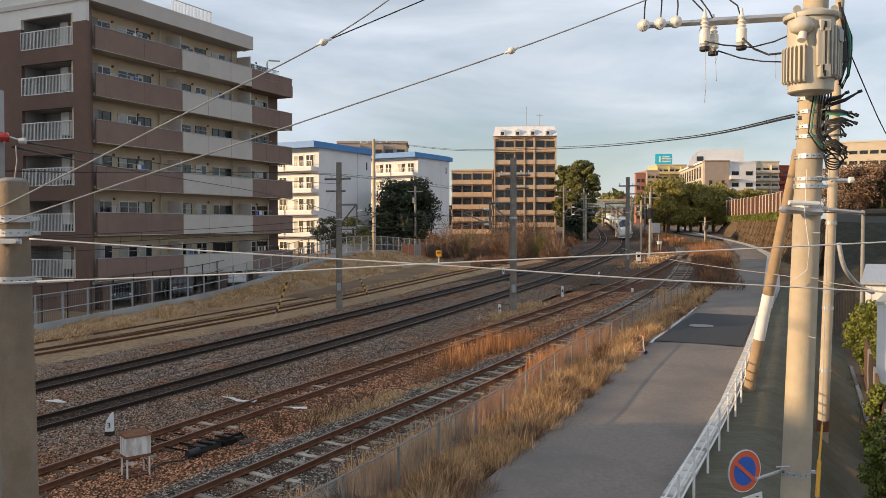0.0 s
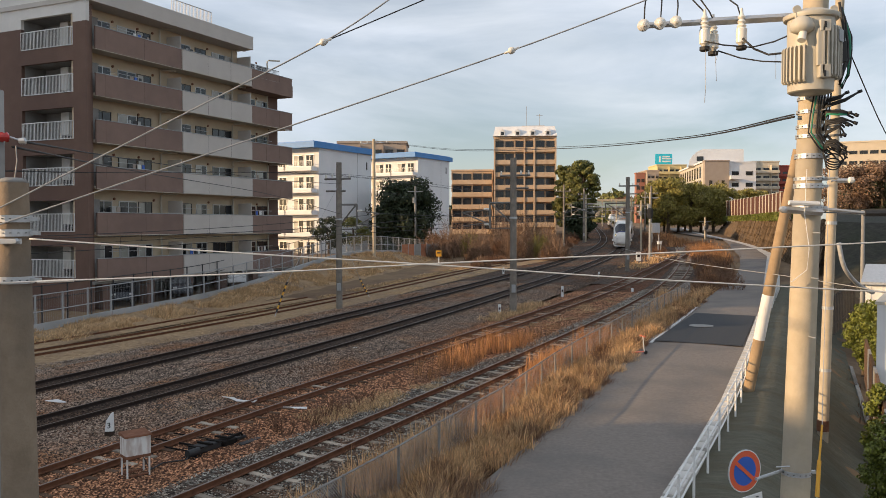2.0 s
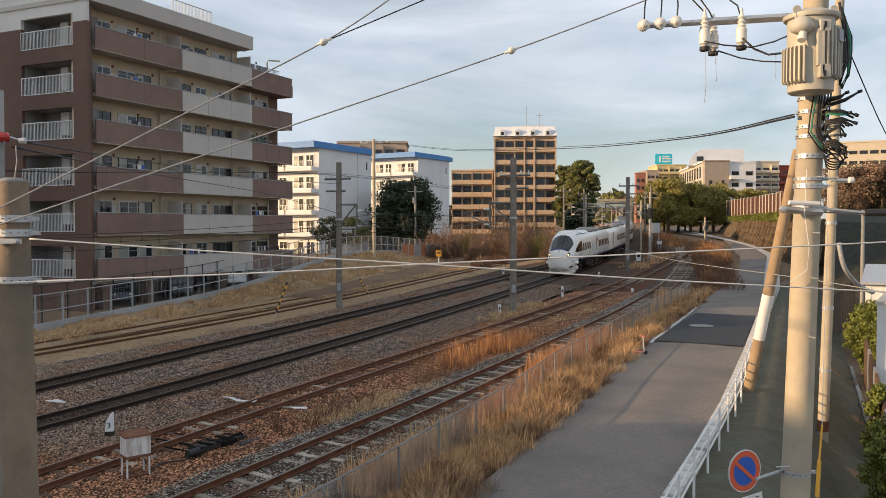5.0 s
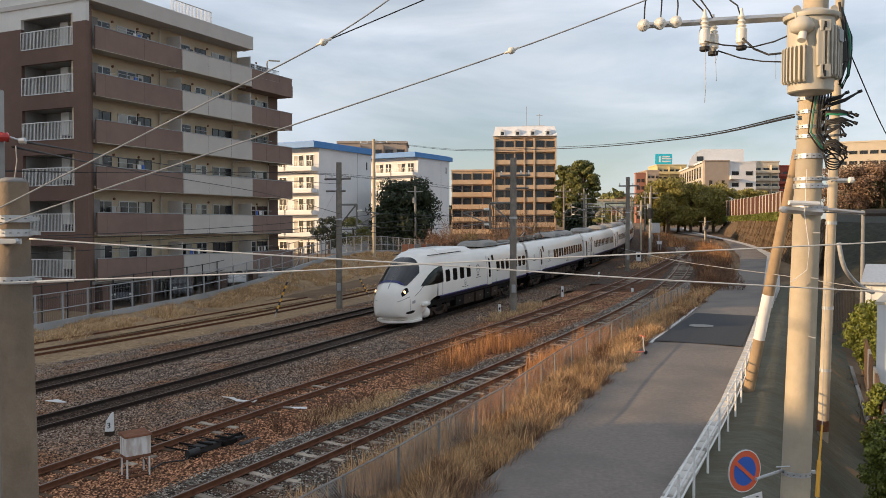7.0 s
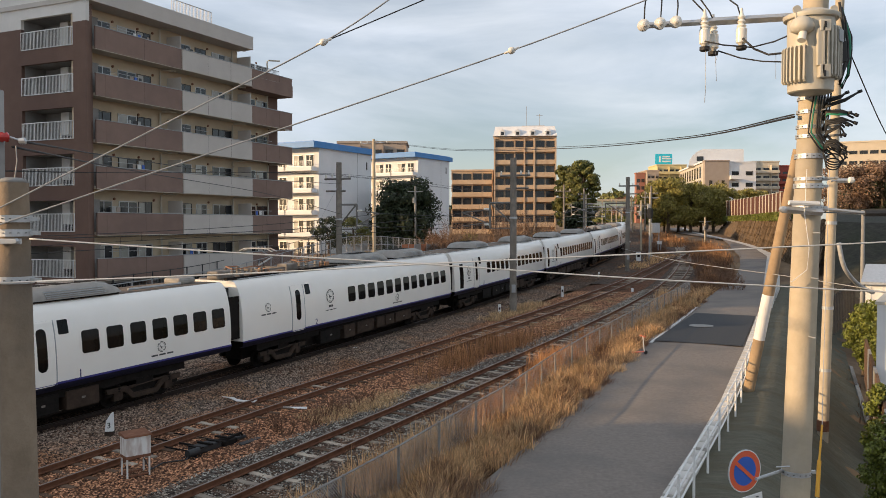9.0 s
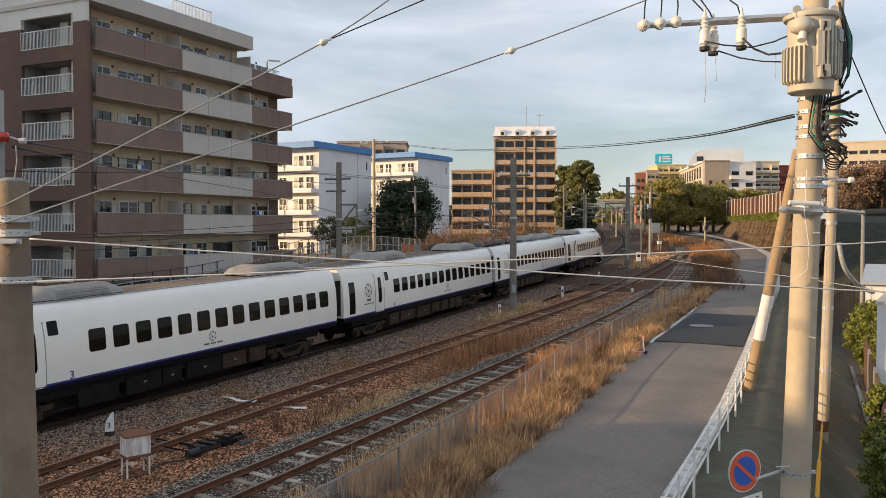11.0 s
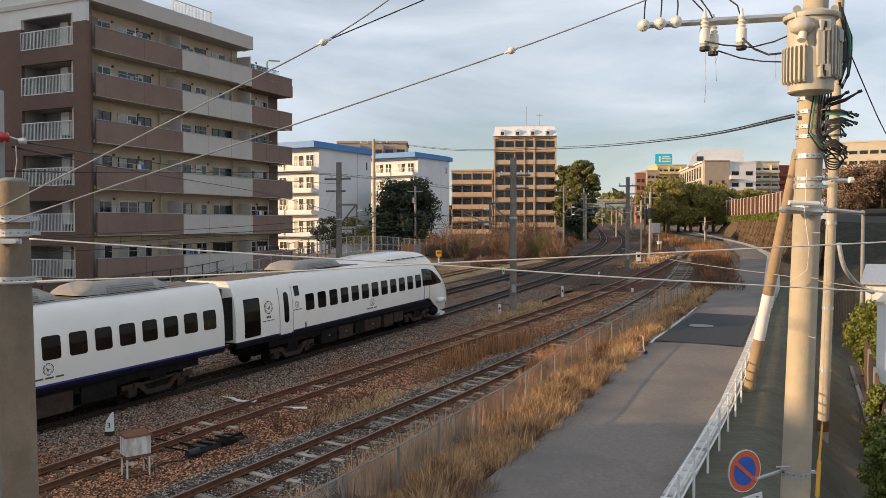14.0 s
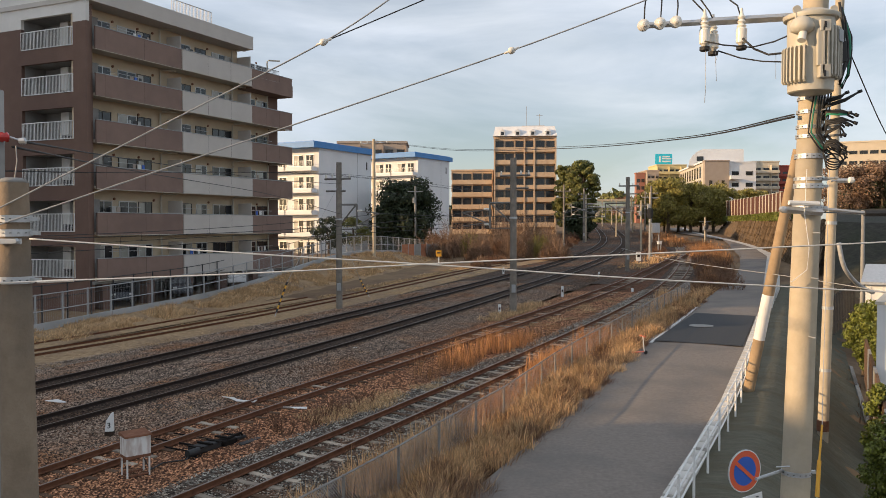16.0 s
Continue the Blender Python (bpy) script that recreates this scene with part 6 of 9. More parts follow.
    for k in range(20):
        ang = radians(178 + k * 9.2)
        if 7 <= k <= 9:
            continue
        d = Vector((math.cos(ang), math.sin(ang), 0))
        side = Vector((-d.y, d.x, 0))
        fin = Shape(Matrix.Translation(t + d * 0.33) @ Matrix((d, side, Vector((0, 0, 1)))).transposed().to_4x4())
        z0, z1 = (-0.4, 0.1) if k < 7 else (-0.34, 0.36)
        fin.add([(x, y, z) for y in (-0.012, 0.012) for x, z in ((-0.03, z0), (0.05, z0), (0.07, z0 + 0.03), (0.07, z1 - 0.03), (0.05, z1), (-0.03, z1))],
                [tuple(range(5, -1, -1)), tuple(range(6, 12))] + [(i, (i + 1) % 6, 6 + (i + 1) % 6, 6 + i) for i in range(6)])
        part("cooling_fin", fin, TANK_GREY, tank)
    hx, hy = t.x - 0.03, t.y - 0.36
    part("hanger", Shape().box(hx - 0.05, hx + 0.05, hy - 0.03, hy + 0.04, t.z - 0.2, t.z + 0.3).box(hx - 0.02, hx + 0.13, hy - 0.04, hy + 0.05, t.z + 0.26, t.z + 0.42).box(hx - 0.02, hx + 0.13, hy - 0.04, hy + 0.05, t.z - 0.36, t.z - 0.18), TANK_GREY, tank, bevel=0.01)
    for z in (-0.3, 0.36):
        part("hanger_slot", Shape().box(hx + 0.03, hx + 0.06, hy - 0.05, hy - 0.042, t.z + z - 0.05, t.z + z + 0.03), BLACK, tank)
    part("bushing", Shape().lathe([(0.0, 0.0), (0.09, 0.0), (0.15, 0.03), (0.16, 0.1), (0.12, 0.19), (0.05, 0.23), (0.0, 0.24)], 14, Vector((t.x - 0.24, t.y - 0.26, t.z + 0.26))), TANK_GREY, tank, smooth=True)
    part("bushing_neck", Shape().tube([(t.x - 0.24, t.y - 0.3, t.z + 0.3), (t.x - 0.29, t.y - 0.36, t.z + 0.14)], 0.055, 10), PORCELAIN, tank, smooth=True, angle=50)
    for ex in (-0.29, 0.22):
        part("lifting_eye", Shape().lathe([(0.03, -0.014), (0.055, -0.014), (0.055, 0.014), (0.03, 0.014)], 12, (t.x + ex, t.y - 0.2, t.z + 0.6), "y").box(t.x + ex - 0.02, t.x + ex + 0.02, t.y - 0.22, t.y - 0.18, t.z + 0.42, t.z + 0.56), TANK_GREY, tank)
    part("name_plate", Shape(Matrix.Translation(t) @ Matrix.Rotation(radians(42), 4, "Z")).box(-0.06, 0.06, -0.42, -0.405, 0.14, 0.3), STEEL_GREY, tank)
    # bands with stand-off bolts under the transformer
    for v in (172, 196, 223, 240, 316):
        z = atd(1440, v, 11.8)[2]
        q = axis_at(foot, head, z)
        band(p, q.x, q.y, z, 0.19, high=0.05)
        part("stand_off", Shape().tube([(q.x + 0.18, q.y - 0.1, z), (q.x + 0.34, q.y - 0.2, z + 0.01)], 0.02, 6), GALV, p)
    # bundled cables running down the pole and off to the side
    rng = random.Random(4)
    for k in range(7):
        u = 1441 + k * 5
        pts = [Vector(q) for q in (atd(u, 165, 11.75), atd(u - 6 + rng.uniform(-2, 2), 205, 11.72), atd(u - 8 + rng.uniform(-3, 3), 235, 11.72), atd(u + 8 + k, 262, 11.75), atd(u + 24 + 2 * k, 275 + rng.uniform(-8, 8), 11.8))]
        part("riser_cable", Shape().tube(pts, 0.011, 6), GREEN_WIRE if k == 1 else BLACK, p, smooth=True)
    for v0, u1, v1, u2, v2 in ((178, 1488, 170, 1501, 163), (186, 1495, 176, 1524, 161), (196, 1490, 196, 1518, 205), (199, 1482, 200, 1506, 199), (214, 1490, 209, 1516, 219), (217, 1485, 214, 1502, 222), (250, 1478, 248, 1497, 262), (254, 1480, 258, 1493, 272), (233, 1486, 222, 1496, 240)):
        for j in range(2):
            pts = [Vector(q) for q in (atd(1456 + 3 * j, v0 + 14, 11.78), atd(1464, v0 + 3 * j, 11.7), atd(u1, v1 + 3 * j, 11.62), atd(u2 - 7 * j, v2 + 4 * j, 11.6))]
            part("stub_cable", Shape().tube(pts, 0.02, 6, 0.015), GREEN_WIRE if v0 == 199 and j else BLACK, p, smooth=True)
        part("cable_cap", Shape().tube([atd(u2 - 5, v2 + (1 if v2 > v1 else -1) * -2, 11.6), atd(u2 + 1, v2, 11.6)], 0.026, 6), BLACK, p, smooth=True)
    for k in range(6):
        pts = [Vector(atd(1480 + (12 + 3.2 * k) * math.sin(math.pi * (a + 1) / 8) + rng.uniform(-3, 3), 4 + a * 23 + 3 * k, 11.72 + 0.04 * k)) for a in range(7)]
        part("hanging_cable", Shape().tube(pts, 0.017, 6), GREEN_WIRE if k == 4 else BLACK, p, smooth=True)
    for k in range(4):
        c, r = atd(1478, 272 + 6 * k, 11.7), 0.17 - 0.02 * k
        part("cable_loop", Shape().tube([(c[0] + r * math.cos(a * 0.52), c[1] + 0.02 * k, c[2] + 0.75 * r * math.sin(a * 0.52)) for a in range(13)], 0.011, 6), BLACK, p, smooth=True)
    part("meter_switch", Shape().box(t.x + 0.36, t.x + 0.46, t.y - 0.1, t.y + 0.05, t.z - 0.1, t.z + 0.2), BLACK, p, bevel=0.01)
    # double arm with drop clamps below
    a, b = Vector((4.857, 11.750, 6.585)), Vector((5.433, 11.750, 6.544))
    part("steel_arm", Shape().tube([a, b], 0.05, 4), GALV, p)
    part("clamp_roll", Shape().tube([(4.932, 11.700, 6.680), (5.368, 11.700, 6.664)], 0.035, 8), WHITE_PAINT, p)
    part("arm_bolt", Shape().lathe([(0.0, -0.06), (0.045, -0.05), (0.045, 0.05), (0.0, 0.06)], 8, (4.832, 11.650, 6.583), "y"), GALV, p)
    part("control_wire", Shape().tube([(5.184, 11.700, 7.155), (5.160, 11.700, 6.511), (5.240, 11.720, 6.027), (5.211, 11.720, 5.719), (4.999, 11.750, 5.539)], 0.006, 5), WHITE_PAINT, p)
    # no-parking disc held by a galvanised band
    n = axis_at(foot, head, 2.72)
    c = Vector((4.232, 11.400, 2.912))
    part("sign_bracket", Shape().tube([(n.x - 0.2, n.y, 2.74), (c.x + 0.18, c.y + 0.06, 2.78)], 0.022, 6), GALV, p)


def atd(u, v, d):
    """A point at depth d on the bearing (u, v) from the eye."""
    tilt = math.atan(0.028276)
    x, z = (u - 784) / 1450, (441 - v) / 1450
    fy, fz = math.cos(tilt) + z * math.sin(tilt), z * math.cos(tilt) - math.sin(tilt)
    return (x * d / fy, d, EYE[2] + fz * d / fy)


big_pole()


def no_parking_sign():
    c = Vector((4.232, 11.400, 2.912))
    m = Matrix.Translation(c) @ Matrix.Rotation(radians(25), 4, "Z") @ Matrix.Rotation(radians(-6), 4, "Y")
    s = thing("road_sign", m, "round no-parking sign in red and blue", "road sign")
    part("back", Shape().lathe([(0.0, 0.0), (0.3, 0.0), (0.3, 0.015), (0.0, 0.015)], 32, (0, 0, 0), "y"), GALV, s)
    def flat(r0, r1, y, n=40):
        q = Shape()
        vs = [(r * math.cos(k * 2 * math.pi / n), y, r * math.sin(k * 2 * math.pi / n)) for k in range(n) for r in (r0, r1)]
        return q.add(vs, [(2 * k, 2 * k + 1, (2 * k + 3) % (2 * n), (2 * k + 2) % (2 * n)) for k in range(n)])
    part("white_rim", flat(0.285, 0.3, -0.003), WHITE_PAINT, s)
    part("red_ring", flat(0.205, 0.285, -0.004), SIGN_RED, s)
    part("blue_disc", flat(0.0, 0.205, -0.004), SIGN_BLUE, s)
    q = Shape(Matrix.Rotation(radians(45), 4, "Y"))
    q.box(-0.215, 0.215, -0.009, -0.005, -0.027, 0.027)
    part("red_bar", q, SIGN_RED, s)
    plate = part("plate", Shape().box(-0.3, 0.3, 0.0, 0.012, -0.62, -0.37), WHITE_PAINT, s, "white plate with black writing", bevel=0.004)
    glyph("lettering", "ここから", 0.13, Matrix.Translation((0, -0.004, -0.47)) @ Matrix.Rotation(radians(90), 4, "X"), BLACK, plate, 0.002)


no_parking_sign()


def second_pole():
    p = thing("concrete_pole", Matrix.Identity(4), "slim concrete pole with a yellow guard cover at its guy", "utility pole", "utility poles")
    foot, head = Vector((12.365, 26.500, -0.419)), Vector((12.765, 26.500, 14.676))
    pole_shaft(p, foot + (foot - head) * 0.06, head, 0.175, 0.13, CONCRETE)
    for v in (395, 545, 655):
        q = axis_at(foot, head, atd(1460, v, 26.5)[2])
        part("band", Shape().lathe([(0.14, -0.05), (0.178, -0.05), (0.178, 0.05), (0.14, 0.05)], 16, q), GALV, p)
    part("dark_hoop", Shape().lathe([(0.16, -0.35), (0.186, -0.35), (0.186, 0.0), (0.16, 0.0)], 16, foot + Vector((0, 0, 0.45))), RUST, p)
    part("crossarm", Shape().tube([(12.466, 26.400, 7.803), (13.229, 26.400, 7.803)], 0.07, 4), GALV, p)
    part("insulator", Shape().lathe([(0.0, -0.1), (0.1, -0.06), (0.1, 0.06), (0.0, 0.1)], 10, (13.070, 26.300, 7.816), "x"), PORCELAIN, p)
    arm = part("long_arm", Shape().tube([(12.112, 26.200, 6.891), (13.559, 26.200, 6.747)], 0.06, 4), STEEL_GREY, p)
    part("arm_end", Shape().tube([(13.468, 26.200, 6.747), (14.154, 26.200, 6.747)], 0.11, 6), BLACK, arm)


second_pole()


def strut_pole():
    p = thing("brace_pole", Matrix.Identity(4), "leaning concrete brace pole with a white painted length", "brace pole", "utility poles")
    a, b = Vector((10.652, 28.400, 0.642)), Vector((11.658, 27.000, 8.855))
    d = b - a
    part("shaft", Shape().tube([a - d * 0.06, a + d * 0.22], 0.19, 16), STRUT, p, smooth=True, angle=50)
    part("painted_length", Shape().tube([a + d * 0.22, a + d * 0.41], 0.19, 16), WHITE_PAINT, p, "white painted length", smooth=True, angle=50)
    part("upper_shaft", Shape().tube([a + d * 0.41, b], 0.19, 16, 0.15), STRUT, p, smooth=True, angle=50)


strut_pole()


def yellow_guard():
    g = thing("guy_guard", Matrix.Identity(4), "yellow plastic guard on a steel guy wire", "guy wire guard")
    a, b, c = Vector((7.832, 17.000, 0.674)), Vector((7.961, 17.200, 1.391)), Vector((8.104, 17.400, 2.100))
    part("thick_cover", Shape().tube([a, b], 0.045, 10, 0.042), YELLOW_PAINT, g, smooth=True, angle=50)
    part("thin_cover", Shape().tube([b, c], 0.024, 8), YELLOW_PAINT, g, smooth=True, angle=50)
    part("guy_wire", Shape().tube([c, (8.254, 17.700, 3.163), (8.706, 18.500, 7.622)], 0.008, 5), GALV, g)
    part("ground_rod", Shape().tube([a, a + (a - b) * 1.5], 0.02, 6), GALV, g)


yellow_guard()


def cable(name, pts, r, mat, label, n=14):
    """A hanging cable through points."""
    pts = [Vector(p) for p in pts]
    out = []
    for i in range(len(pts) - 1):
        p0, p1, p2, p3 = pts[max(i - 1, 0)], pts[i], pts[i + 1], pts[min(i + 2, len(pts) - 1)]
        for k in range(n):
            t = k / n
            out.append(0.5 * ((2 * p1) + (p2 - p0) * t + (2 * p0 - 5 * p1 + 4 * p2 - p3) * t * t + (3 * p1 - p0 - 3 * p2 + p3) * t ** 3))
    out.append(pts[-1])
    return solo(name, Shape().tube(out, r, 6), mat, label, "cable", "overhead cables", smooth=True)


cable("pale_cable", ((-4.014, 7.950, 6.224), (-2.034, 8.100, 6.082), (0.000, 8.300, 5.949), (2.019, 8.500, 5.804), (4.962, 8.800, 5.627)), 0.0085, CABLE_PALE, "pale insulated cable strung low from the concrete pole")
cable("pale_cable", ((-4.470, 7.950, 5.790), (-4.020, 7.950, 5.807), (-1.924, 8.100, 5.880), (0.000, 8.300, 5.972), (2.018, 8.500, 6.057), (4.953, 8.800, 6.186)), 0.0085, CABLE_PALE, "twisted pale cable strung low past the concrete pole")
for k in range(3):
    solo("cable_splice", Shape().tube([atd(66 + 12 * k, 499 - 0.6 * k, 7.93), atd(90 + 20 * k, 498 - 0.9 * k, 7.93)], 0.016, 6), CABLE_PALE, "pale splice sleeve on the low cable", "cable splice", "cable splices")
w3 = cable("grey_cable", ((-4.432, 8.000, 6.471), (-2.759, 8.300, 7.404), (-1.249, 8.600, 8.264), (-0.506, 8.800, 8.805)), 0.0085, CABLE_GREY, "grey steel cable rising over the railway")
cable("grey_cable", ((-1.249, 8.600, 8.264), (-0.709, 8.700, 8.517), (-0.084, 8.800, 8.805)), 0.007, BLACK, "dark cable branching from the clamp")
cable("grey_cable", ((-4.434, 8.000, 6.339), (-4.044, 8.050, 6.466), (-1.542, 8.500, 7.395), (0.738, 8.900, 8.240), (2.303, 9.200, 8.879)), 0.0085, CABLE_GREY, "grey steel cable rising over the railway")
for q in ((-1.246, 8.580, 8.259), (0.736, 8.880, 8.236)):
    solo("cable_clamp", Shape(Matrix.Translation(q) @ Matrix.Rotation(radians(-22), 4, "Y")).lathe([(0.0, -0.09), (0.012, -0.07), (0.014, -0.04), (0.035, -0.02), (0.04, 0.0), (0.03, 0.03), (0.014, 0.05), (0.012, 0.09), (0.0, 0.1)], 10, (0, 0, 0), "x"), PORCELAIN, "pale dead-end clamp on a steel cable", "cable clamp", "cable clamps", smooth=True)
cable("telephone_cable", ((5.075, 11.900, 7.927), (6.862, 24.000, 8.873), (6.237, 42.000, 10.305), (0.726, 66.000, 12.429), (-7.319, 88.000, 15.420)), 0.018, BLACK, "black telephone cable sagging across the railway")
cable("telephone_cable", ((5.075, 11.900, 7.959), (6.862, 24.000, 8.922), (6.237, 42.000, 10.391), (0.726, 66.000, 12.519), (-7.319, 88.000, 15.480)), 0.012, BLACK, "thin black messenger wire sagging across the railway")
cable("guy_cable", ((5.899, 12.200, 9.190), (7.364, 14.000, 8.272), (8.156, 15.000, 7.896)), 0.01, BLACK, "black guy cable slanting down from the pole")
cable("drop_cable", ((5.415, 11.800, 6.545), (6.811, 14.000, 6.572), (10.281, 20.000, 6.653)), 0.012, BLACK, "black cable along the steel arm")
cable("corrugated_hose", ((10.623, 22.000, 5.895), (10.799, 22.000, 5.211), (11.440, 22.500, 4.719), (12.094, 23.000, 4.475)), 0.06, CABLE_GREY, "grey corrugated cable hose")
cable("thin_wire", ((13.081, 60.000, 4.695), (11.485, 40.000, 4.639), (11.061, 26.000, 4.735), (10.834, 20.000, 4.734)), 0.012, CABLE_GREY, "thin wire crossing the lane")
cable("feeder_wire", ((-4.475, 8.750, 7.246), (-9.183, 25.000, 8.327), (-9.416, 45.000, 8.889), (-6.556, 53.500, 9.074)), 0.014, BLACK, "black feeder wire to the catenary mast")
cable("feeder_wire", ((-4.584, 8.750, 7.192), (-9.186, 25.000, 7.984), (-9.421, 45.000, 8.054), (-6.562, 53.500, 7.087)), 0.014, BLACK, "black feeder wire to the catenary mast")


# ---- catenary masts and wires ----
def mast(line, s, side, top, r, label, arm=True, lean=0.0, gear=True):
    """A concrete mast beside a line with a hinged steel arm over it."""
    x, y, a = line.at(s, side)
    cx, cy, _ = line.at(s)
    g = land(x, y)
    z = grade(cx, cy)
    m = thing("catenary_mast", Matrix.Translation((x, y, 0)), label, "catenary mast", "catenary masts")
    part("shaft", Shape().tube([(0, 0, g - 0.6), (lean / 2, 0, (g + top) / 2), (lean, 0, top)], r, 16, r * 0.86), MAST_CONCRETE, m, smooth=True, angle=50)
    part("band", Shape().lathe([(r, 0), (r + 0.02, 0), (r + 0.02, 0.12), (r, 0.12)], 16, (0, 0, z + 5.6)), GALV, m)
    if not arm:
        return m
    d = Vector((cx - x, cy - y, 0))
    L = d.length
    d.normalize()
    at = lambda u, h: (d.x * u, d.y * u, z + h)
    br = part("bracket", Shape().tube([at(0, 6.6), at(L * 0.45, 6.6)], 0.07, 6).tube([at(L * 0.45, 6.6), at(L * 0.45, 5.0)], 0.07, 6).tube([at(0, 5.2), at(L * 0.42, 6.55)], 0.05, 6).tube([at(0, 5.0), at(L * 0.45, 5.0)], 0.04, 6), ARM_STEEL, m, "grey steel bracket")
    part("steady_arm", Shape().tube([at(L * 0.45, 6.2), at(L, 6.0)], 0.045, 6).tube([at(L * 0.45, 5.25), at(L, 6.0)], 0.045, 6).tube([at(L * 0.5, 5.35), at(L, 5.15)], 0.035, 6), ARM_STEEL, br)
    for h in (6.2, 5.25):
        part("insulator", Shape().tube([at(L * 0.45 + 0.05, h), at(L * 0.45 + 0.4, h)], 0.07, 8), PORCELAIN, br)
    if gear:
        part("feeder_arm", Shape().tube([(-1.1 * d.x, -1.1 * d.y, z + 8.3), (0.9 * d.x, 0.9 * d.y, z + 8.3)], 0.07, 4).tube([(-1.0 * d.x, -1.0 * d.y, z + 7.5), (0.5 * d.x, 0.5 * d.y, z + 7.5)], 0.06, 4), ARM_STEEL, m)
        for u in (-1.0, -0.5, 0.8):
            part("insulator", Shape().lathe([(0.02, 0.0), (0.07, 0.05), (0.04, 0.09), (0.07, 0.13), (0.04, 0.17), (0.06, 0.22), (0.0, 0.3)], 8, (u * d.x, u * d.y, z + 8.33)), PORCELAIN, m)
    part("sleeve", Shape().box(-0.12, 0.12, -r - 0.16, -r, g + 1.2, g + 1.7), STEEL_GREY, m, bevel=0.02)
    return m


def s_at(line, y):
    return min((i * 0.5 for i in range(-80, 680)), key=lambda s: abs(line.at(s)[1] - y))


def offset_of(line, x, y):
    s = min((i * 0.5 for i in range(-80, 680)), key=lambda q: (line.at(q)[0] - x) ** 2 + (line.at(q)[1] - y) ** 2)
    cx, cy, a = line.at(s)
    return s, (x - cx) * math.sin(a) - (y - cy) * math.cos(a)


NEAR_MASTS, FAR_MASTS = [], []
for x, y, top, r in ((4.4, 51.4, 10.6, 0.225), (18.3, 81.4, 11.2, 0.225), (35.5, 140.0, 13.2, 0.2), (45.6, 185.0, 14.2, 0.2), (54, 235.0, 15.0, 0.2)):
    s, o = offset_of(MAIN_NEAR, x, y)
    NEAR_MASTS.append(s)
    mast(MAIN_NEAR, s, o, top, r, "grey concrete catenary mast between the tracks" if y < 90 else "distant concrete catenary mast")
for x, y, top, r in ((-6.8, 53.9, 10.5, 0.21), (16.0, 108.5, 11.8, 0.15), (25.0, 145.5, 13.0, 0.2), (36.0, 205.0, 14.6, 0.2), (44, 250.0, 15.4, 0.2)):
    s, o = offset_of(MAIN_FAR, x, y)
    FAR_MASTS.append(s)
    mast(MAIN_FAR, s, o, top, r, "grey concrete catenary mast beside the far main line" if y < 90 else "slim pale catenary mast down the line")


def overhead(line, supports, label):
    o = thing("overhead_line", Matrix.Identity(4), label, "overhead line", "overhead lines")
    supports = [supports[0] - 88, supports[0] - 44] + supports
    con, mes = [], []
    for i in range(len(supports) - 1):
        a, b = supports[i], supports[i + 1]
        n = max(4, int((b - a) / 4))
        for k in range(n):
            t = k / n
            x, y, _ = line.at(a + (b - a) * t, 0.15 * (-1) ** i * (1 - 2 * t))
            z = grade(x, y)
            con.append((x, y, z + 5.1))
            sag = 6.0 - 2.2 * t * (1 - t)
            mes.append((x, y, z + sag))
            if a > -40:
                part("dropper", Shape().tube([con[-1], mes[-1]], 0.006, 3), BLACK, o)
    part("contact_wire", Shape().tube(con, 0.012, 5), BLACK, o)
    part("messenger_wire", Shape().tube(mes, 0.014, 5), BLACK, o)


overhead(MAIN_NEAR, NEAR_MASTS, "black catenary wires over the near main line")
overhead(MAIN_FAR, FAR_MASTS, "black catenary wires over the far main line")
for dx, h in ((-1.0, 2.35), (-0.5, 2.35), (0.8, 2.3)):
    pts = []
    for s in [FAR_MASTS[0] - 50] + FAR_MASTS[:4]:
        x, y, a = MAIN_FAR.at(s, -3.4)
        pts.append((x + dx * 0.9, y, grade(x, y) + 8.6))
    mids = [pts[0]]
    for p, q in zip(pts, pts[1:]):
        mids += [((p[0] + q[0]) / 2, (p[1] + q[1]) / 2, (p[2] + q[2]) / 2 - 0.6), q]
    cable("feeder_wire", mids, 0.012, BLACK, "black feeder wire along the far main line")


def steel_pole(name, label, x, y, g, top, r, mat):
    p = thing(name, Matrix.Translation((x, y, 0)), label, "pole", "line side poles")
    part("shaft", Shape().tube([(0, 0, g - 0.3), (0, 0, top)], r, 10, r * 0.8), mat, p, smooth=True, angle=50)
    return p


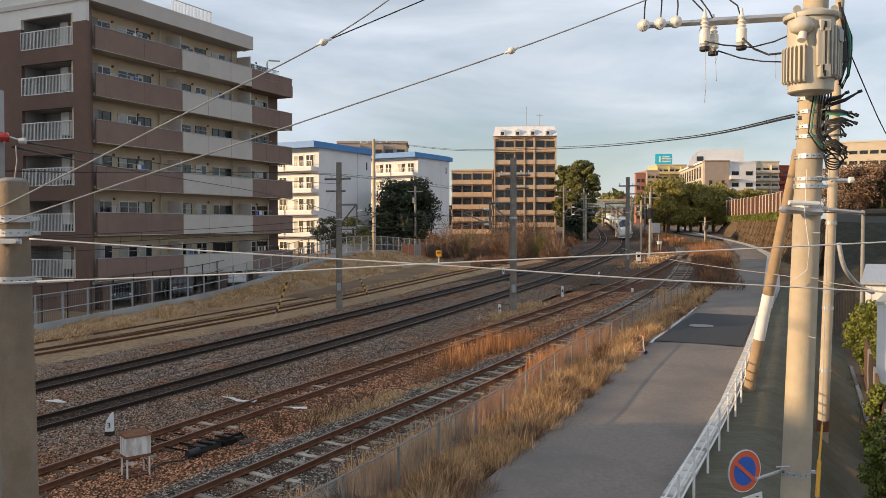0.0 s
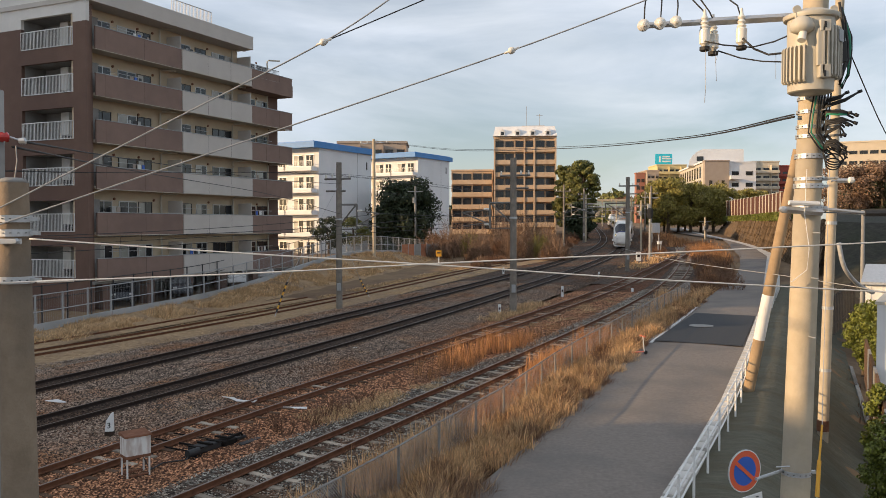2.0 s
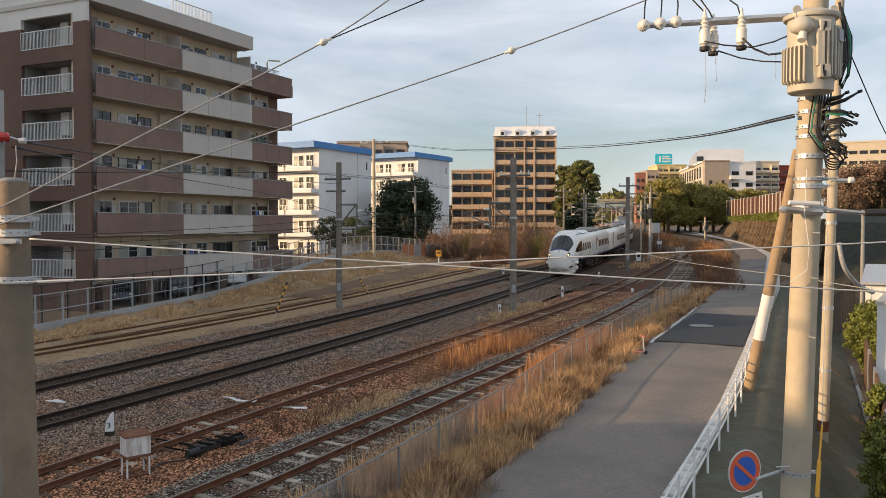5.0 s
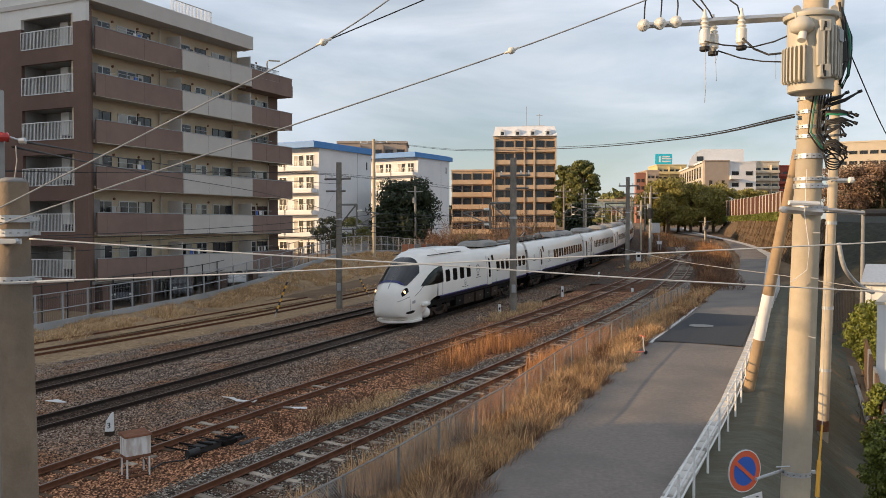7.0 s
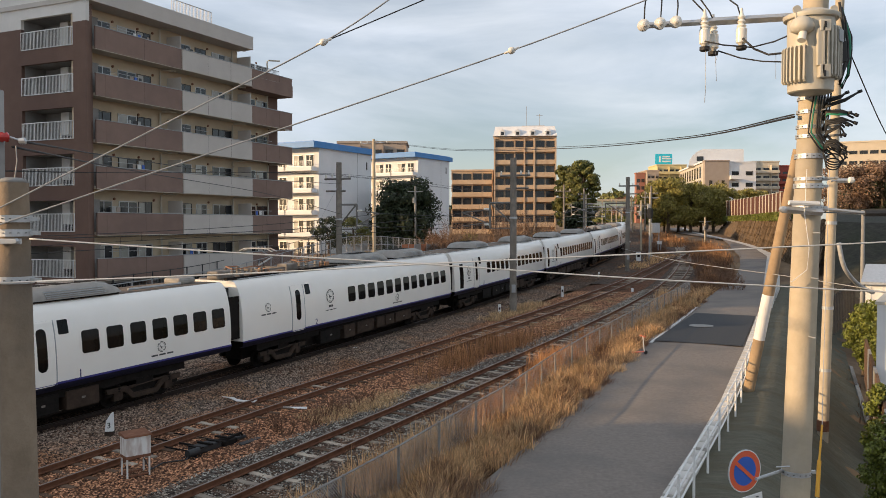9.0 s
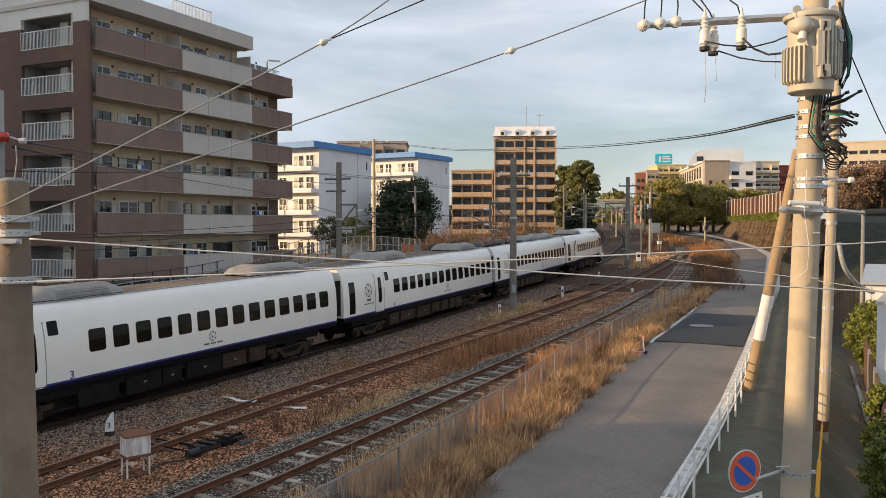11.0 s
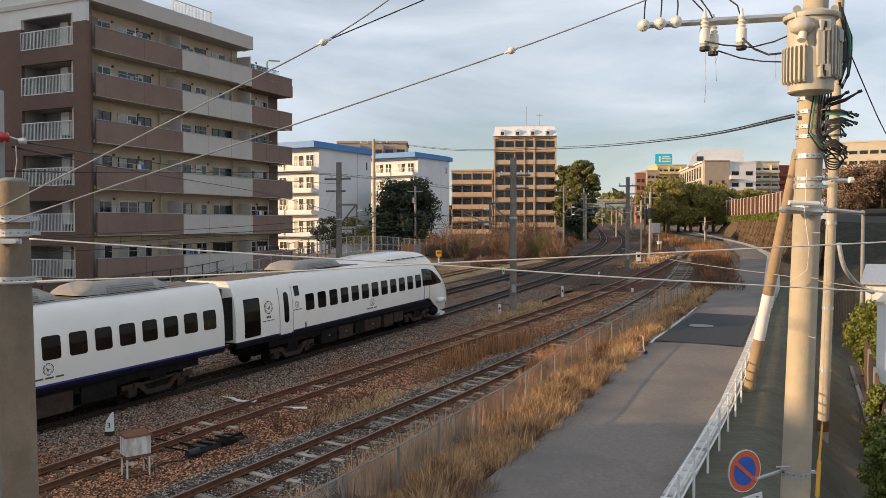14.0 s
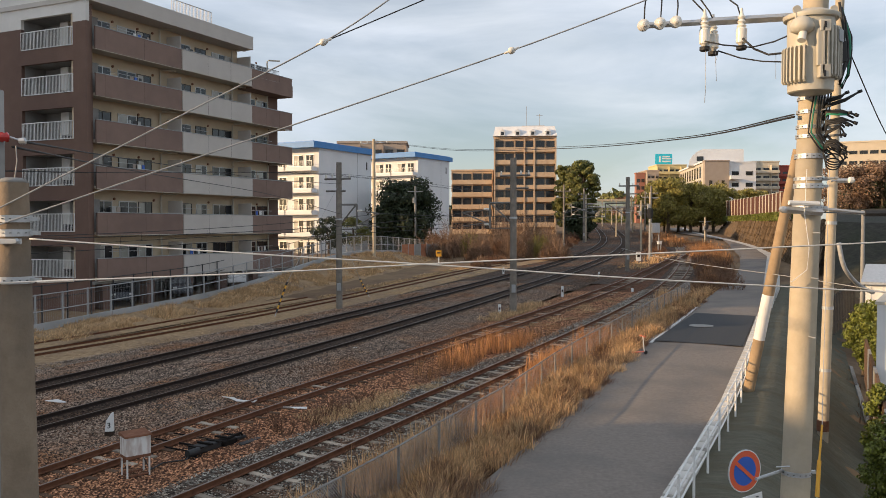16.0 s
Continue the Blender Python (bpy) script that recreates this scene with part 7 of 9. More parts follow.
pp = steel_pole("telephone_pole", "tall pale pole with telephone wires at its head", -7.4, 88.0, 2.3, 15.6, 0.2, CONCRETE)
part("arm", Shape().tube([(-1.6, 0, 15.1), (1.6, 0, 15.3)], 0.05, 5), GALV, pp)
for u in (-1.4, -0.7, 0.7, 1.4):
    part("insulator", Shape().lathe([(0.03, 0), (0.1, 0.05), (0.05, 0.12), (0.09, 0.18), (0, 0.26)], 8, (u, 0, 15.2)), PORCELAIN, pp)
for u, v, d, top, g in ((735, 330, 108, 9.5, 2.3), (1037, 345, 150, 11.0, 3.5), (1151, 340, 100, 10.5, 2.6), (1135, 355, 118, 10.2, 3.0), (1091, 352, 170, 12.0, 4.0), (1120, 360, 200, 12.5, 4.8), (1066, 350, 260, 16.0, 6.0), (1083, 352, 290, 16.5, 6.4), (1248, 385, 140, 8.0, 3.4)):
    q = atd(u, v, d)
    p = steel_pole("line_side_pole", "slim grey line side pole with small fittings", q[0], q[1], g, q[2], 0.16, CONCRETE if v != 330 else CONCRETE_DARK)
    part("cross_bar", Shape().tube([(-1.0, 0, q[2] - 0.7), (1.0, 0, q[2] - 0.7)], 0.04, 5), STEEL_GREY, p)
    part("fitting", Shape().box(-0.35, -0.1, -0.3, 0.1, q[2] - 2.2, q[2] - 1.5), STEEL_GREY, p, bevel=0.03)
# gantry beams across the distant tracks
for d, v, u0, u1 in ((165, 366, 1030, 1110), (215, 372, 1032, 1115), (275, 376, 1036, 1100)):
    a, b = Vector(atd(u0, v, d)), Vector(atd(u1, v, d))
    g = thing("track_gantry", Matrix.Identity(4), "distant grey lattice gantry across the tracks", "gantry", "track gantries")
    s = Shape().tube([a, b], 0.06, 4).tube([a + Vector((0, 0, 0.6)), b + Vector((0, 0, 0.6))], 0.06, 4)
    for k in range(12):
        s.tube([a.lerp(b, k / 12), a.lerp(b, (k + 1) / 12) + Vector((0, 0, 0.6 if k % 2 else 0.0))] if k % 2 else [a.lerp(b, k / 12) + Vector((0, 0, 0.6)), a.lerp(b, (k + 1) / 12)], 0.035, 4)
    part("beam", s, STEEL_GREY, g)
    for q in (a, b):
        part("leg", Shape().tube([(q.x, q.y, land(q.x, q.y) - 0.3), (q.x, q.y, q.z + 0.6)], 0.14, 8), STEEL_GREY, g)


def signal(u, v, d, base_v, lit, label):
    q = Vector(atd(u, v, d))
    g = land(q.x, q.y)
    s = thing("railway_signal", pose(q.x, q.y, 0, 0, 0, -math.degrees(math.atan2(q.x, q.y))), label, "railway signal", "railway signals")
    part("post", Shape().tube([(0, 0.2, g - 0.2), (0, 0.2, q.z + 0.6)], 0.07, 8), STEEL_GREY, s)
    head = part("signal_head", Shape().lathe([(0.0, -0.05), (0.36, -0.05), (0.36, 0.03), (0.0, 0.03)], 16, (0, 0, q.z + 0.3), "y").box(-0.36, 0.36, -0.03, 0.02, q.z - 0.3, q.z + 0.3).lathe([(0.0, -0.05), (0.36, -0.05), (0.36, 0.03), (0.0, 0.03)], 16, (0, 0, q.z - 0.3), "y"), BLACK, s)
    for k in range(3):
        z = q.z + 0.4 - 0.4 * k
        part("lens", Shape().lathe([(0.0, -0.1), (0.1, -0.095), (0.15, -0.06), (0.0, -0.055)], 12, (0, 0, z), "y"), LAMP_GREEN if (k == lit) else BLACK, head)
        part("hood", Shape().lathe([(0.16, -0.2), (0.175, -0.2), (0.175, -0.06), (0.16, -0.06)], 12, (0, 0, z), "y"), BLACK, head)
    part("ladder", Shape().tube([(0.25, 0.35, g), (0.25, 0.35, q.z)], 0.02, 4).tube([(-0.1, 0.35, g), (-0.1, 0.35, q.z)], 0.02, 4), STEEL_GREY, s)


signal(1150, 378, 98, 445, 0, "black railway signal showing green on a grey post")
signal(1250, 400, 140, 415, 5, "small black railway signal unlit beside the branch track")


def cabinet(u, v, d, w, h, label, mat=WHITE_PAINT, lift=0.4):
    q = Vector(atd(u, v, d))
    c = thing("equipment_cabinet", Matrix.Translation(q), label, "equipment cabinet", "line side cabinets")
    part("body", Shape().box(-w / 2, w / 2, -0.25, 0.25, lift, h), mat, c, bevel=0.03)
    part("lid", Shape().box(-w / 2 - 0.05, w / 2 + 0.05, -0.3, 0.3, h + 0.002, h + 0.07), mat, c)
    part("door", Shape().box(-w / 2 + 0.06, w / 2 - 0.06, -0.27, -0.252, lift + 0.08, h - 0.08), mat, c)
    for sx in (-1, 1):
        part("leg", Shape().box(sx * (w / 2 - 0.08) - 0.04, sx * (w / 2 - 0.08) + 0.04, -0.1, 0.1, -0.4, lift), STEEL_GREY, c)


cabinet(925, 452, 104, 0.8, 1.6, "white line side cabinet beside bare shrubs")
cabinet(1160, 424, 112, 1.1, 2.2, "pale grey relay cabinet on a stand", GALV, 0.9)
cabinet(1167, 438, 108, 0.5, 0.7, "small white junction box by the signal")


def relay_box():
    b = thing("relay_box", pose(-7.62, 20.15, grade(-7.62, 20.15) - 0.2, 0, 0, 40) @ Matrix.Scale(0.84, 4), "white rust streaked metal box on thin legs", "relay box")
    part("body", Shape().box(-0.36, 0.36, -0.27, 0.27, 0.62, 1.2), RUSTY_WHITE, b, bevel=0.015)
    part("lid", Shape().add([(-0.4, -0.31, 1.2), (0.4, -0.31, 1.2), (0.4, 0.31, 1.22), (-0.4, 0.31, 1.22), (-0.38, -0.29, 1.25), (0.38, -0.29, 1.25), (0.38, 0.29, 1.3), (-0.38, 0.29, 1.3)], [(3, 2, 1, 0), (4, 5, 6, 7), (0, 1, 5, 4), (1, 2, 6, 5), (2, 3, 7, 6), (3, 0, 4, 7)]), RUST, b, "rusty brown lid")
    part("rust_skirt", Shape().box(-0.365, 0.365, -0.275, 0.275, 0.58, 0.66), RUST, b)
    for sx in (-0.32, 0.32):
        for sy in (-0.23, 0.23):
            part("leg", Shape().box(sx - 0.022, sx + 0.022, sy - 0.022, sy + 0.022, -0.1, 0.6), RUSTY_WHITE, b)
    part("foot_frame", Shape().box(-0.34, 0.34, -0.25, -0.21, 0.05, 0.09).box(-0.34, 0.34, 0.21, 0.25, 0.05, 0.09), RUST, b)
    part("hose", Shape().tube([(0.2, 0.0, 0.6), (0.3, 0.02, 0.35), (0.45, 0.1, 0.12), (0.62, 0.3, 0.02)], 0.016, 6), BLACK, b)


relay_box()


def marker_post():
    m = thing("distance_post", pose(-9.75, 23.8, land(-9.75, 23.8), 0, 0, 10) @ Matrix.Scale(0.84, 4), "white slanted concrete distance post with a number", "distance post")
    part("body", Shape().add([(-0.14, -0.1, 0.18), (0.14, -0.1, 0.18), (0.14, 0.1, 0.18), (-0.14, 0.1, 0.18), (-0.1, -0.08, 0.55), (0.13, -0.08, 0.75), (0.13, 0.08, 0.75), (-0.1, 0.08, 0.55), (0.06, -0.07, 0.8), (0.12, -0.07, 0.83), (0.12, 0.07, 0.83), (0.06, 0.07, 0.8)],
                              [(3, 2, 1, 0), (0, 1, 5, 4), (1, 2, 6, 5), (2, 3, 7, 6), (3, 0, 4, 7), (4, 5, 9, 8), (5, 6, 10, 9), (6, 7, 11, 10), (7, 4, 8, 11), (8, 9, 10, 11)]), WHITE_PAINT, m)
    part("foot", Shape().box(-0.15, 0.15, -0.115, 0.115, -0.1, 0.18), EQUIP_BOX, m, bevel=0.01)
    glyph("numeral", "3", 0.28, Matrix.Translation((0.0, -0.105, 0.38)) @ Matrix.Rotation(radians(90), 4, "X"), BLACK, m)


marker_post()


def point_machine():
    x, y, a = -6.44, 22.24, LOOP.at(4.0)[2]
    p = thing("point_machine", pose(x, y, grade(x, y) - 0.2, 0, 0, math.degrees(a)), "black oily point machine beside the rusty track", "point machine")
    part("motor_case", Shape().box(-0.55, 0.35, -0.2, 0.2, 0.02, 0.2), BLACK, p, bevel=0.03)
    part("gear_case", Shape().box(0.4, 0.9, -0.28, 0.16, 0.0, 0.16), UNDERFRAME, p, bevel=0.03)
    part("motor_drum", Shape().lathe([(0.0, -0.3), (0.1, -0.3), (0.1, 0.1), (0.0, 0.1)], 12, (-0.65, -0.2, 0.14), "x"), BLACK, p)
    part("base_plate", Shape().box(-0.9, 1.3, -0.34, 0.1, -0.05, 0.0), UNDERFRAME, p)
    part("side_plate", Shape().box(0.7, 1.6, -0.62, -0.4, -0.02, 0.05), BLACK, p)
    for k in range(5):
        px = -0.5 + 0.36 * k
        part("cover_rib", Shape().box(px - 0.05, px + 0.05, -0.3, 0.22, 0.2, 0.23 + 0.02 * (k % 2)), UNDERFRAME, p, bevel=0.008)
    part("crank_arm", Shape().tube([(0.5, -0.25, 0.22), (0.95, -0.35, 0.3), (1.3, -0.1, 0.12)], 0.035, 6), UNDERFRAME, p)
    part("junction_lid", Shape().box(0.95, 1.35, -0.2, 0.15, 0.05, 0.14), BLACK, p, bevel=0.02)
    for k, sx in enumerate((-0.5, 0.0, 0.7)):
        part("drive_rod", Shape().tube([(sx, 0.15, 0.06), (sx + 0.05, 2.0, 0.06)], 0.022, 6), UNDERFRAME, p)
    part("cable", Shape().tube([(-0.7, -0.1, 0.1), (-1.1, -0.3, 0.05), (-1.5, 0.1, 0.02), (-2.0, 0.0, 0.0)], 0.02, 6), BLACK, p)


point_machine()


def loose_sheet(x, y, pts, label):
    s = Shape(Matrix.Translation((x, y, grade(x, y) - 0.06)))
    n = len(pts)
    s.add([(a, b, c) for a, b, c in pts] + [(a, b, c - 0.02) for a, b, c in pts], [tuple(range(n)), tuple(range(2 * n - 1, n - 1, -1))] + [(i, n + i, n + (i + 1) % n, (i + 1) % n) for i in range(n)])
    solo("loose_sheet", s, WHITE_PAINT, label, "plastic sheet", "loose white sheets")


loose_sheet(-7.0, 27.4, [(-0.5, 0.25, 0.1), (-0.1, 0.3, 0.05), (0.15, 0.05, 0.0), (0.75, 0.0, 0.03), (0.7, -0.2, 0.0), (0.1, -0.15, 0.02), (-0.2, 0.1, 0.08)], "crumpled white plastic sheet on the ballast")
loose_sheet(-13.2, 27.6, [(-0.35, 0.12, 0.0), (0.1, 0.1, 0.05), (0.5, -0.1, 0.0), (0.35, -0.2, 0.0), (-0.1, -0.05, 0.02)], "flat white board lying between the tracks")
loose_sheet(-4.9, 26.7, [(-0.5, 0.1, -0.08), (0.45, 0.0, -0.06), (0.45, -0.1, -0.1), (-0.4, 0.0, -0.1)], "flat white board lying in the weeds")
for u, v, d, h in ((995, 521, 59.4, 0.75), (884, 549, 50.1, 0.6), (891, 484, 79, 0.7), (1130, 462, 96, 1.1), (629, 622, 38, 0.12), (1060, 490, 75, 0.5), (1119, 512, 62, 0.3)):
    q = Vector(atd(u, v, d))
    m = thing("marker_stake", Matrix.Translation((q.x, q.y, land(q.x, q.y))), "short white line side marker stake", "marker stake", "marker stakes")
    w = 0.09 if h < 1 else 0.28
    part("stake", Shape().box(-w, w, -0.06, 0.06, -0.1, h), WHITE_PAINT, m, bevel=0.02)
    if h > 0.4:
        part("dark_mark", Shape().box(-w * 0.6, w * 0.6, -0.068, -0.062, h * 0.45, h * 0.7), UNDERFRAME, m)
q = Vector((-14.946, 42.000, 0.014))
solo("access_cover", Shape(Matrix.Translation((q.x, q.y, q.z))).lathe([(0.0, -0.1), (0.4, -0.1), (0.42, 0.03), (0.0, 0.05)], 16), CONCRETE, "pale round concrete cover in dry grass", "access cover")


def striped_guard(a, b, c, label):
    g = thing("guy_guard", Matrix.Identity(4), label, "guy wire guard", "striped guy guards")
    a, b = Vector(a), Vector(b)
    n = 9
    for k in range(n):
        part("stripe", Shape().tube([a.lerp(b, k / n), a.lerp(b, (k + 1) / n)], 0.055, 8), YELLOW_PAINT if k % 2 else BLACK, g)
    part("guy_wire", Shape().tube([b, c], 0.012, 5), GALV, g)
    part("anchor", Shape().tube([a, a + (a - b) * 0.35], 0.02, 5), GALV, g)


striped_guard((-10.097, 49.500, 1.115), (-9.646, 50.600, 2.856), (-6.876, 53.700, 8.937), "black and yellow striped guard on a mast guy")
striped_guard((-5.514, 60.000, 1.335), (-6.193, 61.000, 2.391), (-6.690, 54.500, 5.599), "black and yellow striped guard on a mast guy")
yellow_post = thing("yellow_notice", Matrix.Translation((-0.5, 94.0, land(-0.5, 94.0))), "small yellow notice board on a white post", "notice board")
part("post", Shape().box(-0.08, 0.08, -0.05, 0.05, -0.2, 1.6), WHITE_PAINT, yellow_post)
part("board", Shape().box(-0.32, 0.32, -0.09, -0.052, 0.95, 1.65), YELLOW_PAINT, yellow_post)
part("writing_bar", Shape().box(-0.2, 0.2, -0.1, -0.092, 1.3, 1.45), DARK_FENCE, yellow_post)


def kick_scooter():
    x, y = 8.25, 34.6
    s = thing("kick_scooter", pose(x, y, grade(x, y) + 0.02, 0, 0, 20), "small pink kick scooter standing by the lane", "kick scooter")
    part("deck", Shape().box(-0.35, 0.3, -0.07, 0.07, 0.1, 0.14), SIGN_RED, s, bevel=0.02)
    part("stem", Shape().tube([(0.33, 0, 0.12), (0.25, 0, 0.78)], 0.02, 6), WHITE_PAINT, s)
    part("handlebar", Shape().tube([(0.25, -0.22, 0.78), (0.25, 0.22, 0.78)], 0.022, 6), SIGN_RED, s)
    for wx in (-0.4, 0.4):
        part("wheel", Shape().lathe([(0.0, -0.03), (0.08, -0.03), (0.08, 0.03), (0.0, 0.03)], 12, (wx, 0, 0.08), "y"), BLACK, s)


kick_scooter()


# ---- fences ----
def chain_fence():
    line = [(-3.2, 14.0), (-2.0, 16.3), (-1.0, 18.3), (-0.1, 20.3), (0.9, 22.4), (1.8, 24.2), (2.7, 26.4), (4.1, 29.8), (6.9, 35.9), (11.4, 45.2), (15.1, 52.7), (17.5, 58.0)]
    f = thing("chain_link_fence", Matrix.Identity(4), "rusting chain link fence with galvanised posts", "fence")
    pts = []
    for (x0, y0), (x1, y1) in zip(line, line[1:]):
        L = math.hypot(x1 - x0, y1 - y0)
        n = max(1, round(L / 2.0))
        pts += [(x0 + (x1 - x0) * k / n, y0 + (y1 - y0) * k / n) for k in range(n)]
    pts.append(line[-1])
    top = [Vector((x, y, grade(x, y) + 1.0)) for x, y in pts]
    post = Shape().tube([(0, 0, -1.3), (0, 0, 0.02)], 0.032, 8).mesh("post", FENCE_GALV)
    for p in top:
        ob = new("post", post)
        ob.parent, ob.location = f, p
    part("top_rail", Shape().tube(top, 0.022, 6), FENCE_GALV, f)
    v, faces = [], []
    def ribbon(a, b, w):
        k = len(v)
        d = (b - a).normalized()
        o = Vector((0, 0, 1)) * w if abs(d.z) < 0.9 else Vector((w, 0, 0))
        for q in (a - o, a + o, b + o, b - o):
            v.append(tuple(q))
        faces.append((k, k + 1, k + 2, k + 3))
    for p, q in zip(top, top[1:]):
        L = (q - p).length
        h = 1.12
        n = int(L / 0.075)
        for k in range(-int(h / 0.075), n):
            for up in (1, -1):
                # a wire from the bottom to the top of the panel, clipped to it
                t0, t1 = k * 0.075, k * 0.075 + h
                c0, c1 = max(t0, 0.0), min(t1, L)
                if c1 <= c0:
                    continue
                z0, z1 = (c0 - t0), (c1 - t0)
                if up < 0:
                    z0, z1 = h - z0, h - z1
                a = p.lerp(q, c0 / L) + Vector((0, 0, z0 - h))
                b = p.lerp(q, c1 / L) + Vector((0, 0, z1 - h))
                ribbon(a, b, 0.006)
    tagged(part("wire_mesh", raw("wire_mesh", v, faces, GALV), GALV, f), kind="stuff")


chain_fence()


def far_fence():
    f = thing("boundary_fence", Matrix.Identity(4), "grey steel boundary fence on a low concrete wall", "fence")
    n = 44
    base = [FENCE_A - FENCE_DIR * 14 + FENCE_DIR * k * 2.0 for k in range(n)]
    wallz = lambda k: land(*base[k]) + 0.05
    post = Shape().box(-0.04, 0.04, -0.04, 0.04, -0.3, 1.55).mesh("post", STEEL_GREY)
    a = math.atan2(FENCE_DIR.y, FENCE_DIR.x)
    for k in range(n):
        ob = new("post", post)
        ob.parent, ob.location = f, (base[k].x, base[k].y, wallz(k) + 0.45)
    v, faces = [], []
    for k in range(n - 1):
        p, q = base[k], base[k + 1]
        for h in (1.05, 1.95):
            part("rail", Shape().tube([(p.x, p.y, wallz(k) + h), (q.x, q.y, wallz(k + 1) + h)], 0.03, 4), STEEL_GREY, f)
        part("wall_panel", Shape(Matrix.Translation((p.x, p.y, 0)) @ Matrix.Rotation(a, 4, "Z")).add([(0.01, -0.1, wallz(k) - 0.9), (1.99, -0.1, wallz(k + 1) - 0.9), (1.99, 0.05, wallz(k + 1) - 0.9), (0.01, 0.05, wallz(k) - 0.9), (0.01, -0.1, wallz(k) + 0.42), (1.99, -0.1, wallz(k + 1) + 0.42), (1.99, 0.05, wallz(k + 1) + 0.42), (0.01, 0.05, wallz(k) + 0.42)],
                                                                                                          [(3, 2, 1, 0), (4, 5, 6, 7), (0, 1, 5, 4), (1, 2, 6, 5), (2, 3, 7, 6), (3, 0, 4, 7)]), BLOCK_WALL, f)
        for j in range(14):
            t = j / 14
            x, y = p.x + (q.x - p.x) * t, p.y + (q.y - p.y) * t
            z = wallz(k) * (1 - t) + wallz(k + 1) * t
            i = len(v)
            v += [(x - 0.004, y, z + 0.45), (x + 0.004, y, z + 0.45), (x + 0.004, y, z + 1.95), (x - 0.004, y, z + 1.95)]
            faces.append((i, i + 1, i + 2, i + 3))
    tagged(part("wire_infill", raw("wire_infill", v, faces, STEEL_GREY), STEEL_GREY, f), kind="stuff")
    # taller dark fence just behind
    g = thing("dark_fence", Matrix.Identity(4), "dark steel fence round the car park", "fence")
    nrm = Vector((-FENCE_DIR.y, FENCE_DIR.x))
    for k in range(26):
        p, q = base[k + 2] + nrm * 1.4, base[k + 3] + nrm * 1.4
        z0, z1 = wallz(k + 2) + 0.3, wallz(k + 3) + 0.3
        part("post", Shape().box(p.x - 0.035, p.x + 0.035, p.y - 0.035, p.y + 0.035, z0 - 1.0, z0 + 2.0), DARK_FENCE, g)
        for h in (0.5, 1.2, 1.95):
            part("rail", Shape().tube([(p.x, p.y, z0 + h), (q.x, q.y, z1 + h)], 0.025, 4), DARK_FENCE, g)


far_fence()


def parked_car(x, y, z, turn, mat, label):
    c = thing("parked_car", pose(x, y, z, 0, 0, turn), label, "car", "parked cars")
    prof = [(-1.7, 0.3), (-1.72, 0.75), (-1.55, 0.95), (-1.3, 1.5), (0.5, 1.52), (1.05, 1.0), (1.65, 0.85), (1.72, 0.5), (1.7, 0.3)]
    rings = [[(px, w, pz) for px, pz in prof] for w in (-0.73, 0.73)]
    s = Shape()
    n = len(prof)
    s.add(rings[0] + rings[1], [tuple(range(n)), tuple(range(2 * n - 1, n - 1, -1))] + [(i, n + i, n + (i + 1) % n, (i + 1) % n) for i in range(n)])
    part("body", s, mat, c, bevel=0.06)
    for sg in (-1, 1):
        part("side_glass", Shape().add([(-1.3, sg * 0.74, 0.98), (0.9, sg * 0.74, 0.98), (0.42, sg * 0.74, 1.42), (-1.15, sg * 0.74, 1.42)], [(0, 1, 2, 3)]), GLASS, c)
        for wx in (-1.1, 1.1):
            w = part("wheel", Shape().lathe([(0.0, -0.1), (0.3, -0.1), (0.3, 0.1), (0.0, 0.1)], 16, (wx, sg * 0.68, 0.3), "y"), BLACK, c)
            part("hub_cap", Shape().lathe([(0.0, -0.11), (0.17, -0.11), (0.17, 0.11), (0.0, 0.11)], 12, (wx, sg * 0.68, 0.3), "y"), ALU_SILVER, w)
    part("windscreen", Shape().add([(1.08, -0.66, 1.0), (1.08, 0.66, 1.0), (0.54, 0.6, 1.48), (0.54, -0.6, 1.48)], [(0, 1, 2, 3)]), GLASS, c)
    for sg in (-1, 1):
        part("headlight", Shape().box(1.6, 1.725, sg * 0.55 - 0.14, sg * 0.55 + 0.14, 0.68, 0.8), ALU_SILVER, c, bevel=0.02)


parked_car(-17.2, 66.5, 1.55, -60, CAR_PAINT, "small white car parked by the apartment block")
parked_car(-15.6, 70.8, 1.75, -70, CAR_PAINT, "white hatchback parked by the apartment block")
parked_car(-19.4, 60.0, 1.2, -62, CAR_DARK, "dark car parked under the apartment block")
parked_car(-22.4, 56.6, 1.0, -62, CAR_DARK, "dark car parked under the apartment block")


